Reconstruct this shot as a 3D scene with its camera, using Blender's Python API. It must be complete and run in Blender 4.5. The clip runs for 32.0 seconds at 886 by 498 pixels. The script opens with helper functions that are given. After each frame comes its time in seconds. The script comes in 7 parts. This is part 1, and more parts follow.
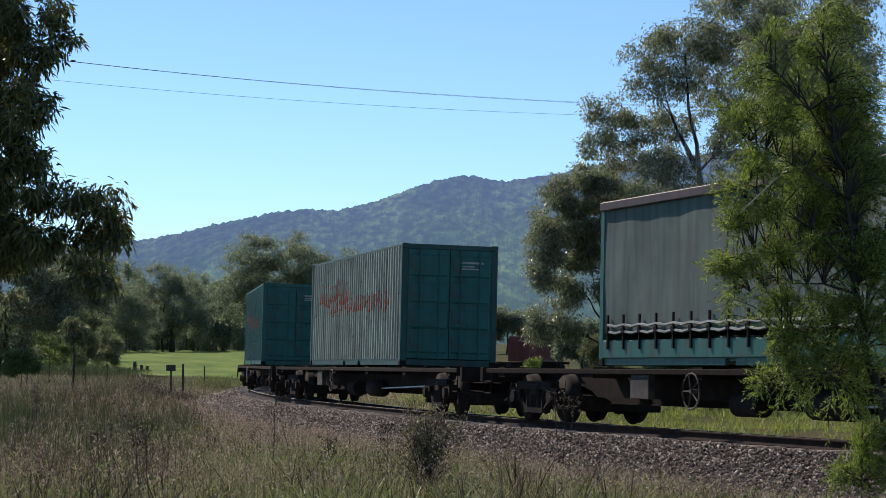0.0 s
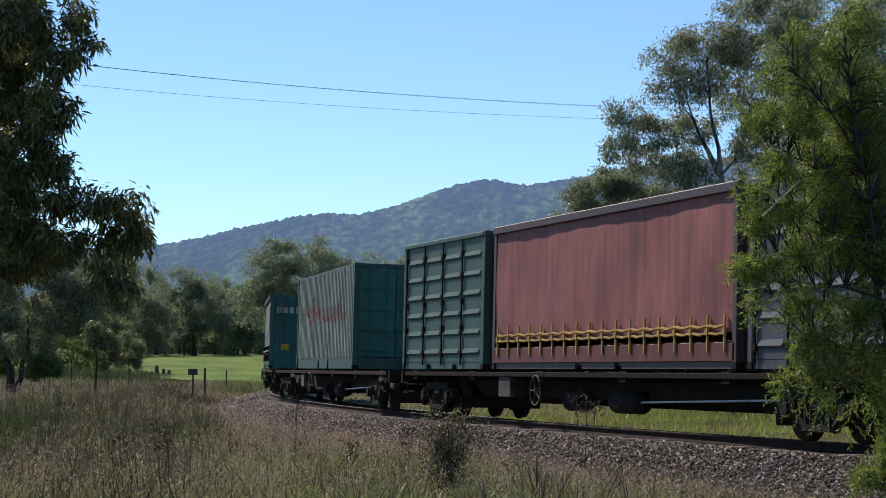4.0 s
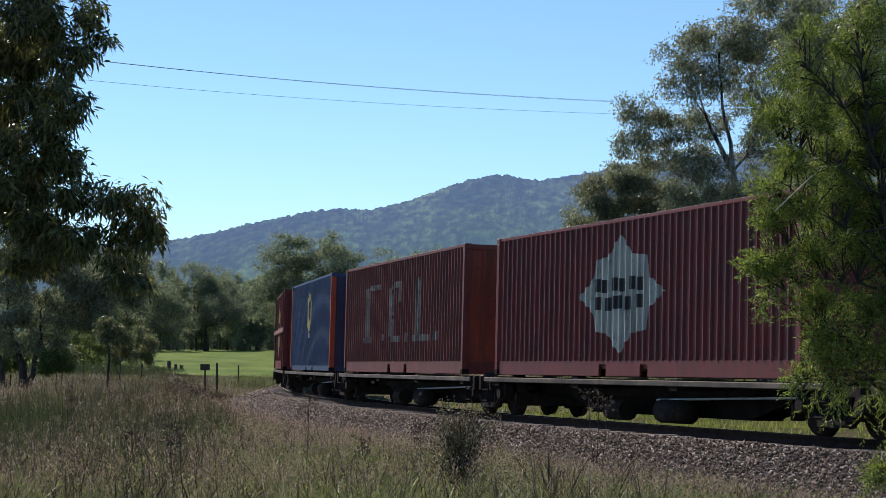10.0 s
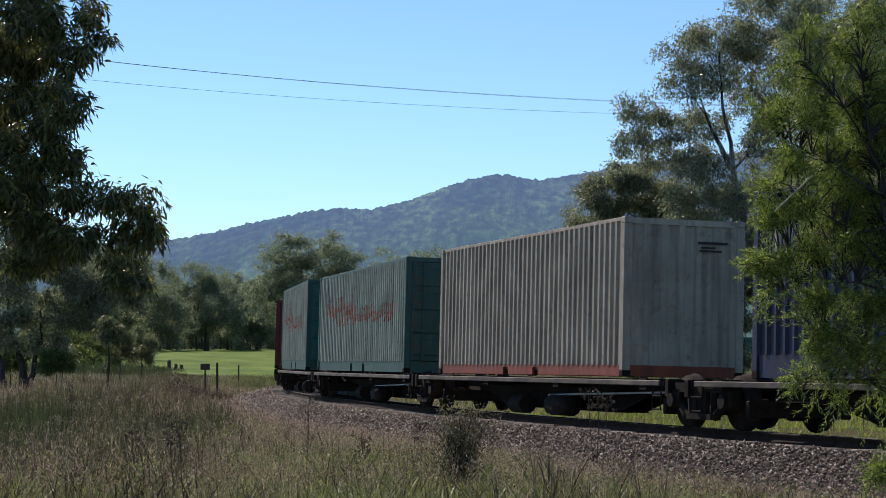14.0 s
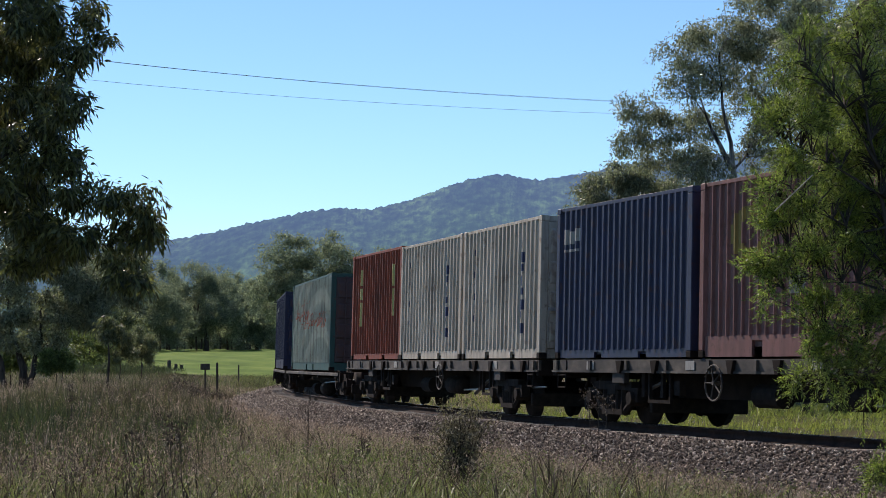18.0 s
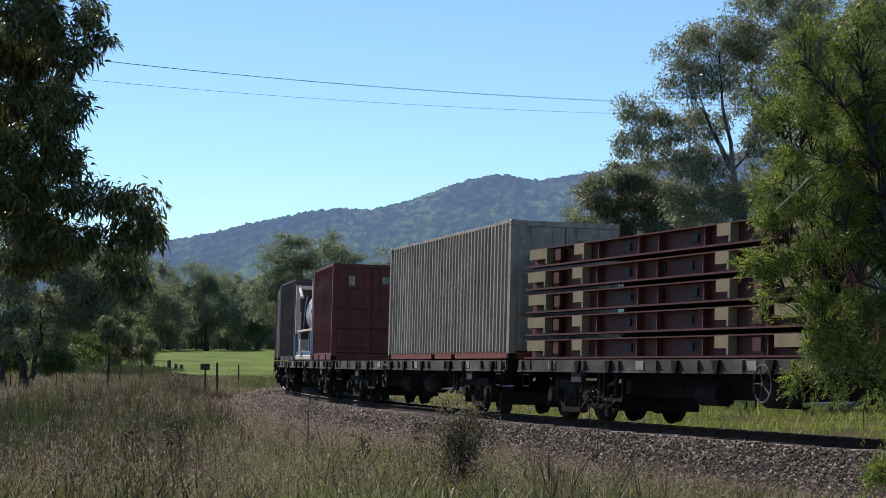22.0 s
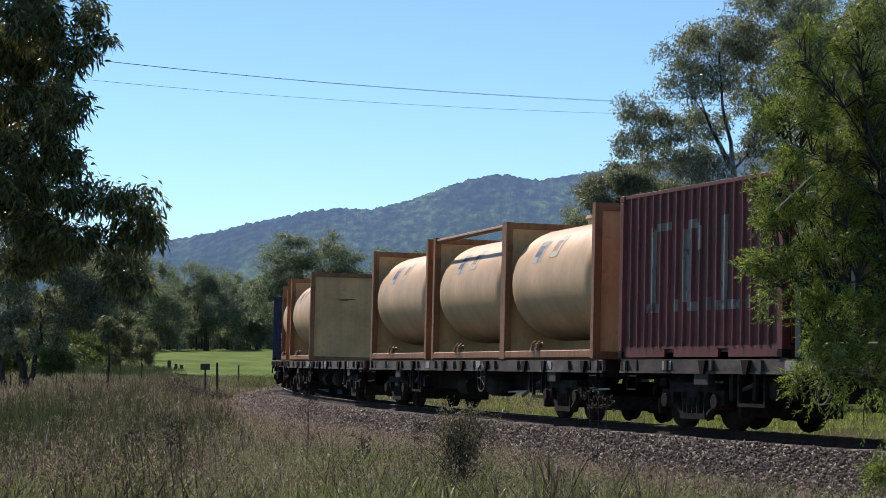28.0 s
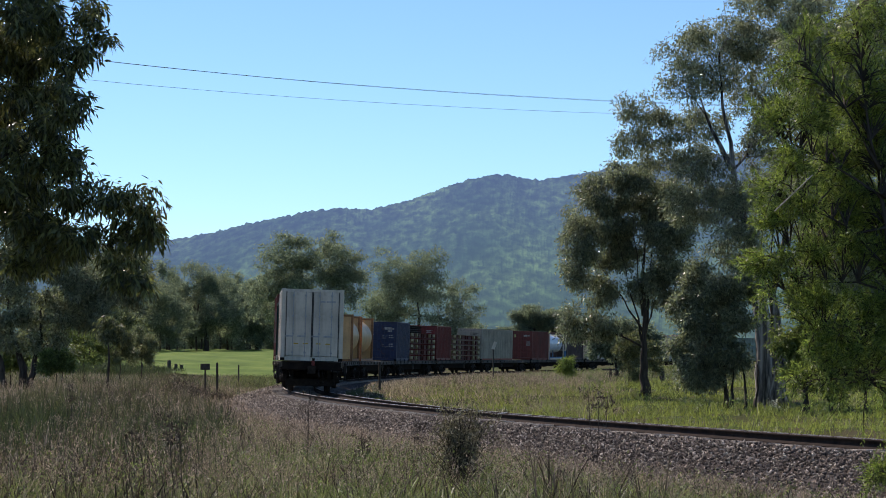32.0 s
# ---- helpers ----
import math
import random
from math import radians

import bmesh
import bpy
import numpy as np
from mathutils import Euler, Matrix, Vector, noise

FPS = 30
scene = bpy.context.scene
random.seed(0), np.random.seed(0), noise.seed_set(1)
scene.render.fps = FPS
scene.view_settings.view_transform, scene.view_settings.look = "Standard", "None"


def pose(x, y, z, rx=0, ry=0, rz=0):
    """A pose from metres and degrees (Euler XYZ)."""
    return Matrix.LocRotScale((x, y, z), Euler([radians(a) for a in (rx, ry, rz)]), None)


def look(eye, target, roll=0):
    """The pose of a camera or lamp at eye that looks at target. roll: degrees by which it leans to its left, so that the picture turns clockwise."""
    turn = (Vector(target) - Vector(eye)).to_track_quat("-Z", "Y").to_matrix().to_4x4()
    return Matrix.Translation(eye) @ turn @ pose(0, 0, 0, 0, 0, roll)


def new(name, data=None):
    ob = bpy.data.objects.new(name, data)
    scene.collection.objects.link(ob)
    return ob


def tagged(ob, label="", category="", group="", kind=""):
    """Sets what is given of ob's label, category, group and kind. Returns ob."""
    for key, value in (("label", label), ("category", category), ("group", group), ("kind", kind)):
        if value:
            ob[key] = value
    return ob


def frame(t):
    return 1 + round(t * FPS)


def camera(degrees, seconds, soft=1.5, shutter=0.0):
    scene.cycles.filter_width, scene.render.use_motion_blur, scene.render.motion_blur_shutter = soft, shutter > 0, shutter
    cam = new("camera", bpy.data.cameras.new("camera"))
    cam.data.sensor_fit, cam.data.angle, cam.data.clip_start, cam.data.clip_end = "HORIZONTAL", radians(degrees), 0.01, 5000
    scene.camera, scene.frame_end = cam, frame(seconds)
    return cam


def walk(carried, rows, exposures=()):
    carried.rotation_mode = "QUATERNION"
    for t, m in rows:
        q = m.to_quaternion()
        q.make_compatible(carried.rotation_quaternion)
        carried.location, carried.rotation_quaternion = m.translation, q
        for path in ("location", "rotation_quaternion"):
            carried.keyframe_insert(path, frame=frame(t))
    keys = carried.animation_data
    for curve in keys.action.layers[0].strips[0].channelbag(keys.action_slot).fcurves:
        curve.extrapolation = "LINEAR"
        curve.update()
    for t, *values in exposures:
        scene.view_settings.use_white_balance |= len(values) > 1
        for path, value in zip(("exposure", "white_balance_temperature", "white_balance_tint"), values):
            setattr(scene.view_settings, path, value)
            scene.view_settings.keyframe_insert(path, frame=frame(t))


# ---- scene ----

# ------------------------------------------------------------ camera
cam = camera(24.573, 32.0, soft=0.75)
FOCAL = 3600.0
# seconds, drift of the aim to the right and up, in 1/3600 radians
AIM = [(0, 59.5, 2), (0.5, 55.5, 8), (1, 43, 13.5), (1.5, 34.5, 14), (2, 29, 15), (2.5, 23.5, 13.5), (3, 23, 13),
       (3.5, 24, 10.7), (4.5, 17, 8.0), (5.5, 12.5, 6), (6, 9, 5), (6.5, 7, 4.5), (7, 5, 3.3), (7.5, 3.5, 3), (8, 2.5, 2),
       (9, 1, 1), (10, 0.3, 0.7), (12, 0, 0), (32, 0, 0)]
EYE = (0.0, 0.0, 1.3255)
walk(cam, [(t, pose(*EYE, 90 + math.degrees(0.05102 + up / FOCAL), 0, -math.degrees(right / FOCAL)))
           for t, right, up in AIM], exposures=[(0, 0.17, 6950, 19), (32, 0.17, 6950, 19)])

# ------------------------------------------------------------ sky and sun
SUN_DIR = Vector((-0.433, 0.661, 0.72)).normalized()
world = bpy.data.worlds.new("world")
scene.world = world
world.use_nodes = True
nt = world.node_tree
nt.nodes.clear()
sky = nt.nodes.new("ShaderNodeTexSky")
sky.sky_type = "NISHITA"
sky.sun_disc = False
sky.sun_elevation = math.asin(SUN_DIR.z)
sky.sun_rotation = math.atan2(SUN_DIR.x, SUN_DIR.y)
sky.altitude = 150
sky.air_density, sky.dust_density, sky.ozone_density = 0.9, 0.0, 3.5
back = nt.nodes.new("ShaderNodeBackground")
back.inputs["Strength"].default_value = 0.125
wout = nt.nodes.new("ShaderNodeOutputWorld")
clear = nt.nodes.new("ShaderNodeMix")
clear.data_type, clear.blend_type = "RGBA", "MULTIPLY"
clear.inputs[0].default_value, clear.inputs[7].default_value = 1.0, (0.655, 0.885, 1.035, 1)
nt.links.new(sky.outputs[0], clear.inputs[6])
nt.links.new(clear.outputs[2], back.inputs[0])
nt.links.new(back.outputs[0], wout.inputs[0])
sun = new("sun", bpy.data.lights.new("sun", "SUN"))
sun.data.energy, sun.data.angle, sun.data.color = 5.0, radians(0.53), (1.0, 0.95, 0.87)
sun.matrix_world = look(SUN_DIR * 60, (0, 0, 0))

# ------------------------------------------------------------ materials
def material(name):
    m = bpy.data.materials.new(name)
    m.use_nodes = True
    t = m.node_tree
    return m, t, t.nodes["Principled BSDF"]


def node(t, kind, **values):
    n = t.nodes.new(kind)
    for k, v in values.items():
        n.inputs[k.replace("_", " ")].default_value = v
    return n


def ramp(t, src, stops):
    r = t.nodes.new("ShaderNodeValToRGB")
    e = r.color_ramp.elements
    while len(e) < len(stops):
        e.new(0.5)
    for el, (p, c) in zip(e, stops):
        el.position, el.color = p, (*c, 1) if len(c) == 3 else c
    t.links.new(src, r.inputs[0])
    return r.outputs[0]


def mix(t, fac, a, b, mode="MIX"):
    n = t.nodes.new("ShaderNodeMix")
    n.data_type, n.blend_type = "RGBA", mode
    for k, v in ((0, fac), (6, a), (7, b)):
        if hasattr(v, "default_value"):
            t.links.new(v, n.inputs[k])
        else:
            n.inputs[k].default_value = v if k == 0 else (*v, 1)
    return n.outputs[2]


def noise_of(t, scale, detail=6.0, stretch=None, rough=0.6):
    co = t.nodes.new("ShaderNodeTexCoord")
    src = co.outputs["Object"]
    if stretch:
        mp = t.nodes.new("ShaderNodeMapping")
        mp.inputs["Scale"].default_value = stretch
        t.links.new(src, mp.inputs[0])
        src = mp.outputs[0]
    n = node(t, "ShaderNodeTexNoise", Scale=scale, Detail=detail, Roughness=rough)
    t.links.new(src, n.inputs["Vector"])
    return n.outputs[0]


def bump(t, bsdf, height, strength=0.3, distance=0.02):
    b = node(t, "ShaderNodeBump", Strength=strength, Distance=distance)
    t.links.new(height, b.inputs["Height"])
    t.links.new(b.outputs[0], bsdf.inputs["Normal"])


def mul(c, k):
    return tuple(min(1.0, v * k) for v in c)


def paint(name, rgb, rough=0.5, grime=0.45, rust=0.25):
    """Weathered paint on steel: fading, runs of dirt down the face, rust spots."""
    m, t, b = material(name)
    fade = noise_of(t, 0.9, 5)
    runs = noise_of(t, 1.0, 6, (5.0, 5.0, 0.35))
    spots = noise_of(t, 3.5, 8)
    g1, r1 = min(1.0, grime * 1.5), min(1.0, rust * 2.2)
    c = ramp(t, fade, [(0.3, mul(rgb, 0.72)), (0.7, mul(rgb, 1.2))])
    dirt = ramp(t, runs, [(0.45, (0, 0, 0)), (0.68, (g1, g1, g1))])
    c = mix(t, dirt, c, tuple(0.25 * v + k for v, k in zip(rgb, (0.022, 0.017, 0.013))))
    chips = noise_of(t, 9.0, 9, (1.0, 1.0, 0.6), 0.7)
    r = ramp(t, spots, [(0.56, (0, 0, 0)), (0.66, (r1, r1, r1))])
    c = mix(t, r, c, (0.085, 0.034, 0.018))
    r = ramp(t, chips, [(0.60, (0, 0, 0)), (0.66, (r1, r1, r1))])
    c = mix(t, r, c, (0.055, 0.026, 0.017))
    t.links.new(c, b.inputs["Base Color"])
    b.inputs["Roughness"].default_value, b.inputs["Specular IOR Level"].default_value = rough + 0.08, 0.3
    bump(t, b, spots, 0.12, 0.01)
    return m


def rough_stuff(name, stops, scale, rough=0.9, bump_by=0.4, stretch=None, metal=0.0, dist=0.02):
    m, t, b = material(name)
    n = noise_of(t, scale, 8, stretch)
    t.links.new(ramp(t, n, stops), b.inputs["Base Color"])
    b.inputs["Roughness"].default_value, b.inputs["Metallic"].default_value = rough, metal
    if rough >= 0.9:
        b.inputs["Specular IOR Level"].default_value = 0.1
    bump(t, b, n, bump_by, dist)
    return m


def leafy(name, dark, light, gloss=0.45, through_light=0.25, shine=0.3):
    """Leaves: each one a slightly different green, some light passing through."""
    m, t, b = material(name)
    g = t.nodes.new("ShaderNodeNewGeometry")
    c = ramp(t, g.outputs["Random Per Island"], [(0.0, dark), (0.75, light), (1.0, mul(light, 1.5))])
    t.links.new(c, b.inputs["Base Color"])
    b.inputs["Roughness"].default_value, b.inputs["Specular IOR Level"].default_value = gloss, shine
    tr = t.nodes.new("ShaderNodeBsdfTranslucent")
    t.links.new(mix(t, 1.0, c, (0.97, 1.0, 0.78), "MULTIPLY"), tr.inputs[0])
    sh = t.nodes.new("ShaderNodeMixShader")
    sh.inputs[0].default_value = through_light
    t.links.new(b.outputs[0], sh.inputs[1])
    t.links.new(tr.outputs[0], sh.inputs[2])
    t.links.new(sh.outputs[0], t.nodes["Material Output"].inputs[0])
    return m


TEAL = paint("teal paint", (0.013, 0.118, 0.094), 0.45)
TEAL_PALE = paint("faded pale green paint", (0.25, 0.30, 0.24), 0.6, 0.7, 0.25)
TEAL_MID = paint("chalky green paint", (0.020, 0.080, 0.066), 0.5)
TEAL_DARK = paint("dark door teal paint", (0.030, 0.098, 0.074), 0.5)
TAIL_RED = paint("red tail marker paint", (0.17, 0.016, 0.012), 0.4, 0.4, 0.1)
RED_MARK = paint("faded red lettering paint", (0.36, 0.080, 0.040), 0.65, 0.45, 0.1)
OXIDE = paint("red oxide paint", (0.165, 0.036, 0.026), 0.5, 0.5, 0.25)
OXIDE_DEEP = paint("deep red-brown paint", (0.160, 0.020, 0.015), 0.45)
OXIDE_BRIGHT = paint("rust orange end paint", (0.255, 0.052, 0.023), 0.5)
OXIDE_PALE = paint("pinkish faded rail paint", (0.30, 0.13, 0.11), 0.6)
BLUE = paint("mid blue paint", (0.020, 0.054, 0.130), 0.45)
NAVY = paint("navy paint", (0.018, 0.021, 0.052), 0.42)
NAVY_BLUE = paint("dark blue paint", (0.027, 0.034, 0.072), 0.45)
CHARCOAL = paint("charcoal paint", (0.072, 0.047, 0.044), 0.5)
GREY_BLUE = paint("slate grey paint", (0.059, 0.066, 0.084), 0.5)
ORANGE_POST = paint("orange corner paint", (0.42, 0.07, 0.025), 0.45)
RUST_RED = paint("weathered orange-red paint", (0.255, 0.055, 0.024), 0.55)
WHITE = paint("off-white paint", (0.48, 0.42, 0.33), 0.55, 0.5, 0.2)
WHITE_CLEAN = paint("clean white paint", (0.61, 0.535, 0.425), 0.5, 0.22, 0.06)
CREAM_GREY = paint("warm grey paint", (0.35, 0.30, 0.225), 0.55, 0.4, 0.15)
MAROON = paint("dusty maroon paint", (0.205, 0.088, 0.072), 0.55)
TAN = paint("tan tank paint", (0.58, 0.375, 0.19), 0.4, 0.09, 0.05)
TAN_FRAME = paint("ochre frame paint", (0.30, 0.13, 0.050), 0.5, 0.45, 0.2)
CREAM = paint("tan end plate paint", (0.69, 0.40, 0.175), 0.6, 0.12, 0.08)
SILVER = paint("silver-white tank paint", (0.665, 0.694, 0.731), 0.22, 0.2, 0.03)
SKY_BLUE = paint("light blue frame paint", (0.080, 0.192, 0.336), 0.45)
GEN_GREEN = paint("dark green frame paint", (0.009, 0.036, 0.027), 0.5)
LETTER_WHITE = paint("worn white marking paint", (0.40, 0.38, 0.33), 0.7, 0.8, 0.2)
LETTER_WORN = paint("nearly worn-off white lettering paint", (0.27, 0.235, 0.20), 0.7, 0.9, 0.5)
LETTER_GOLD = paint("worn gold marking paint", (0.30, 0.21, 0.05), 0.6, 0.75, 0.15)
GOLD_DIM = paint("nearly worn-off gold marking paint", (0.15, 0.095, 0.045), 0.6, 0.8, 0.3)
YELLOW = paint("yellow label paint", (0.55, 0.34, 0.03), 0.6, 0.3, 0.1)
STAR_GREY = paint("pale grey badge paint", (0.40, 0.42, 0.36), 0.6, 0.6, 0.15)
PLATE_PALE = paint("pale plate paint", (0.33, 0.31, 0.27), 0.6, 0.5, 0.2)
STAR_PALE = paint("pale yellow badge paint", (0.54, 0.50, 0.19), 0.55, 0.45, 0.1)
BLACK_MARK = paint("black marking paint", (0.02, 0.02, 0.02), 0.55, 0.2, 0.05)
BLUE_MARK = paint("blue marking paint", (0.015, 0.026, 0.085), 0.5, 0.3, 0.05)
CURTAIN_GREEN = paint("faded green curtain fabric", (0.088, 0.132, 0.112), 0.7, 0.5, 0.0)
CURTAIN_RED = paint("faded red curtain fabric", (0.289, 0.085, 0.072), 0.6, 0.4, 0.0)
CURTAIN_MARK = paint("pale lettering on curtain fabric", (0.20, 0.225, 0.20), 0.7, 0.5, 0.0)
STRAP = paint("grey webbing strap", (0.30, 0.33, 0.30), 0.7, 0.4, 0.0)
GOLD_STRAP = paint("yellow webbing strap", (0.42, 0.26, 0.06), 0.7, 0.4, 0.0)
RACK_RED = paint("flat rack red-brown paint", (0.100, 0.020, 0.014), 0.6, 0.25, 0.3)
RACK_CREAM = paint("flat rack cream paint", (0.31, 0.245, 0.125), 0.55, 0.25, 0.1)
STEEL = rough_stuff("dark running gear steel", [(0.3, (0.011, 0.009, 0.008)), (0.7, (0.034, 0.026, 0.020))], 6, 0.9, 0.3)
FRAME_DARK = rough_stuff("grimy wagon frame paint", [(0.3, (0.009, 0.007, 0.006)), (0.75, (0.028, 0.020, 0.015))], 3, 0.95, 0.2)
SILL = rough_stuff("dusty wagon sill paint", [(0.40, (0.018, 0.015, 0.012)), (0.55, (0.065, 0.052, 0.038)), (0.75, (0.17, 0.14, 0.105))], 0.9, 0.8, 0.2, (1, 1, 2))
GALV = rough_stuff("galvanised bar", [(0.3, (0.25, 0.25, 0.25)), (0.7, (0.45, 0.45, 0.44))], 8, 0.5, 0.1, None, 0.5)
RAIL_SIDE = rough_stuff("rusty rail web", [(0.3, (0.014, 0.009, 0.007)), (0.7, (0.042, 0.026, 0.019))], 5, 0.9, 0.3)
RAIL_TOP = rough_stuff("worn rail head", [(0.3, (0.40, 0.38, 0.36)), (0.7, (0.58, 0.56, 0.54))], 20, 0.38, 0.05, None, 0.9)
SLEEPER = rough_stuff("weathered timber sleeper", [(0.3, (0.12, 0.10, 0.085)), (0.7, (0.33, 0.295, 0.25))], 4, 0.9, 0.5, (1, 6, 1))
BALLAST_BED = rough_stuff("ballast bed", [(0.3, (0.025, 0.020, 0.017)), (0.55, (0.06, 0.048, 0.042)), (0.8, (0.11, 0.09, 0.08))], 9, 0.95, 1.0, None, 0.0, 0.06)
BARK = rough_stuff("gum bark", [(0.38, (0.035, 0.030, 0.026)), (0.5, (0.14, 0.125, 0.11)), (0.64, (0.38, 0.35, 0.31))], 2.2, 0.9, 0.8, (3, 3, 0.22))
BARK_DARK = rough_stuff("dark bark", [(0.3, (0.025, 0.02, 0.016)), (0.7, (0.085, 0.07, 0.056))], 5, 0.92, 0.6, (2, 2, 0.4))
POST_WOOD = rough_stuff("grey weathered post", [(0.3, (0.034, 0.029, 0.025)), (0.7, (0.11, 0.095, 0.08))], 6, 0.9, 0.4, (4, 4, 0.6))
WIRE = rough_stuff("overhead wire", [(0.3, (0.15, 0.15, 0.17)), (0.7, (0.22, 0.22, 0.24))], 3, 0.6, 0.0, None, 0.2)


def ballast_stone():
    m, t, b = material("ballast stone")
    o = t.nodes.new("ShaderNodeNewGeometry")
    oi = t.nodes.new("ShaderNodeObjectInfo")
    add = t.nodes.new("ShaderNodeMath")
    add.operation = "ADD"
    fr = t.nodes.new("ShaderNodeMath")
    fr.operation = "FRACT"
    t.links.new(o.outputs["Random Per Island"], add.inputs[0])
    t.links.new(oi.outputs["Random"], add.inputs[1])
    t.links.new(add.outputs[0], fr.inputs[0])
    c = ramp(t, fr.outputs[0], [(0.0, (0.030, 0.022, 0.017)), (0.45, (0.120, 0.088, 0.066)), (0.82, (0.30, 0.235, 0.18)), (1.0, (0.62, 0.54, 0.45))])
    n = noise_of(t, 22, 5)
    c = mix(t, 0.5, c, ramp(t, n, [(0.3, (0.45, 0.43, 0.42)), (0.7, (1, 1, 1))]), "MULTIPLY")
    t.links.new(c, b.inputs["Base Color"])
    b.inputs["Roughness"].default_value = 0.9
    bump(t, b, n, 0.5, 0.01)
    return m


STONE = ballast_stone()


def ground_material():
    m, t, b = material("rough grassland")
    big, mid, fine = noise_of(t, 0.035, 4), noise_of(t, 0.35, 6), noise_of(t, 5.0, 8)
    c = ramp(t, big, [(0.40, (0.05, 0.065, 0.018)), (0.60, (0.085, 0.105, 0.028))])
    dry = ramp(t, mid, [(0.42, (0, 0, 0)), (0.62, (0.8, 0.8, 0.8))])
    c = mix(t, dry, c, (0.10, 0.072, 0.045))
    c = mix(t, 0.7, c, ramp(t, fine, [(0.3, (0.35, 0.35, 0.35)), (0.7, (1, 1, 1))]), "MULTIPLY")
    t.links.new(c, b.inputs["Base Color"])
    b.inputs["Roughness"].default_value, b.inputs["Specular IOR Level"].default_value = 0.95, 0.05
    bump(t, b, fine, 0.8, 0.08)
    return m


GROUND = ground_material()
FIELD = rough_stuff("mown pasture", [(0.3, (0.056, 0.098, 0.013)), (0.5, (0.092, 0.150, 0.020)), (0.7, (0.145, 0.195, 0.038))], 0.22, 0.95, 0.5, (1, 0.35, 1))


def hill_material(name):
    """A forested slope far off, its distance haze painted on as bluish emission."""
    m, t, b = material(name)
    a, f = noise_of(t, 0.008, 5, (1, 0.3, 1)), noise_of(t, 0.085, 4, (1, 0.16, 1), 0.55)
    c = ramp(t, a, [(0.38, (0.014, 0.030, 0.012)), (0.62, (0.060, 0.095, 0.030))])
    # Shade between tree crowns is put into the colour: gaps dark, tops light.
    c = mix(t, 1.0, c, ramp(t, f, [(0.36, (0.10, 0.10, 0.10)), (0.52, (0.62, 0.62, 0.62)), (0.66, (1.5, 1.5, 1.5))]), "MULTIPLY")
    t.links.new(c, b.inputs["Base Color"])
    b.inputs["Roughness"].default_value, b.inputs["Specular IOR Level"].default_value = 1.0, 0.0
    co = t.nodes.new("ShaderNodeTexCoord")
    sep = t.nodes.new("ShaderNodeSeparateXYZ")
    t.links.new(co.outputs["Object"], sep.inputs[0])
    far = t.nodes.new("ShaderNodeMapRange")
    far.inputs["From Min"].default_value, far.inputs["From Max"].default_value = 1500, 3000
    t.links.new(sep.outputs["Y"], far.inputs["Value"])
    # Haze as emitted colour, brighter and bluer towards the far ridge.
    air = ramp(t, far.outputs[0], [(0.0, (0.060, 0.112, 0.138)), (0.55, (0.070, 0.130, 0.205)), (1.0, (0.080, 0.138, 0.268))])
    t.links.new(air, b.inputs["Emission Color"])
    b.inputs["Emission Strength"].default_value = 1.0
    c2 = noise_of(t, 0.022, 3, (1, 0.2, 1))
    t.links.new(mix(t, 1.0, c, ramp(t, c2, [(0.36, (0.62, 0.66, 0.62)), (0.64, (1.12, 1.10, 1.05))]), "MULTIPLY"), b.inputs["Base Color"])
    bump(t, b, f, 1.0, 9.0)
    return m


HILL = hill_material("forested hill with painted haze")
# Three gum leaf tones, with shade and sunlight put into the colours.
GUM_SHADED = leafy("shaded leathery gum leaves", (0.036, 0.041, 0.018), (0.170, 0.178, 0.066), 0.36, 0.42, 0.5)
EUCALYPT = leafy("gum leaves", (0.058, 0.068, 0.034), (0.20, 0.215, 0.105), 0.42, 0.46, 0.4)
EUCALYPT_LIT = leafy("lit gum leaves", (0.074, 0.087, 0.048), (0.268, 0.294, 0.19), 0.34, 0.48, 0.6)
BUSH_GREEN = leafy("green bush leaves", (0.055, 0.078, 0.022), (0.19, 0.235, 0.075), 0.42, 0.48)
NEEDLE = leafy("yellow-green needle leaves", (0.034, 0.056, 0.014), (0.245, 0.315, 0.072), 0.42, 0.48)
# Paler and bluer than the near leaves: distance haze put into the colour.
FAR_LEAF = leafy("haze-toned distant gum leaves", (0.098, 0.122, 0.094), (0.245, 0.285, 0.20), 0.65, 0.56, 0.08)
DRY_GRASS = leafy("dry pinkish grass", (0.060, 0.044, 0.034), (0.43, 0.34, 0.265), 0.6, 0.38)
SEED = leafy("pink-brown seed heads", (0.09, 0.060, 0.050), (0.43, 0.325, 0.27), 0.7, 0.34)
GREEN_GRASS = leafy("green grass", (0.026, 0.034, 0.013), (0.225, 0.262, 0.092), 0.45, 0.40)
DULL_GRASS = leafy("dull olive grass", (0.026, 0.028, 0.014), (0.165, 0.158, 0.082), 0.5, 0.34)
BRIGHT_GRASS = leafy("sunlit lush grass", (0.10, 0.13, 0.030), (0.31, 0.345, 0.085), 0.45, 0.45)
DARK_STALK = leafy("dark dry stalks", (0.03, 0.022, 0.016), (0.10, 0.075, 0.055), 0.7, 0.15)
DARK_RUSH = leafy("dark rushes", (0.012, 0.018, 0.008), (0.085, 0.105, 0.042), 0.5, 0.3)

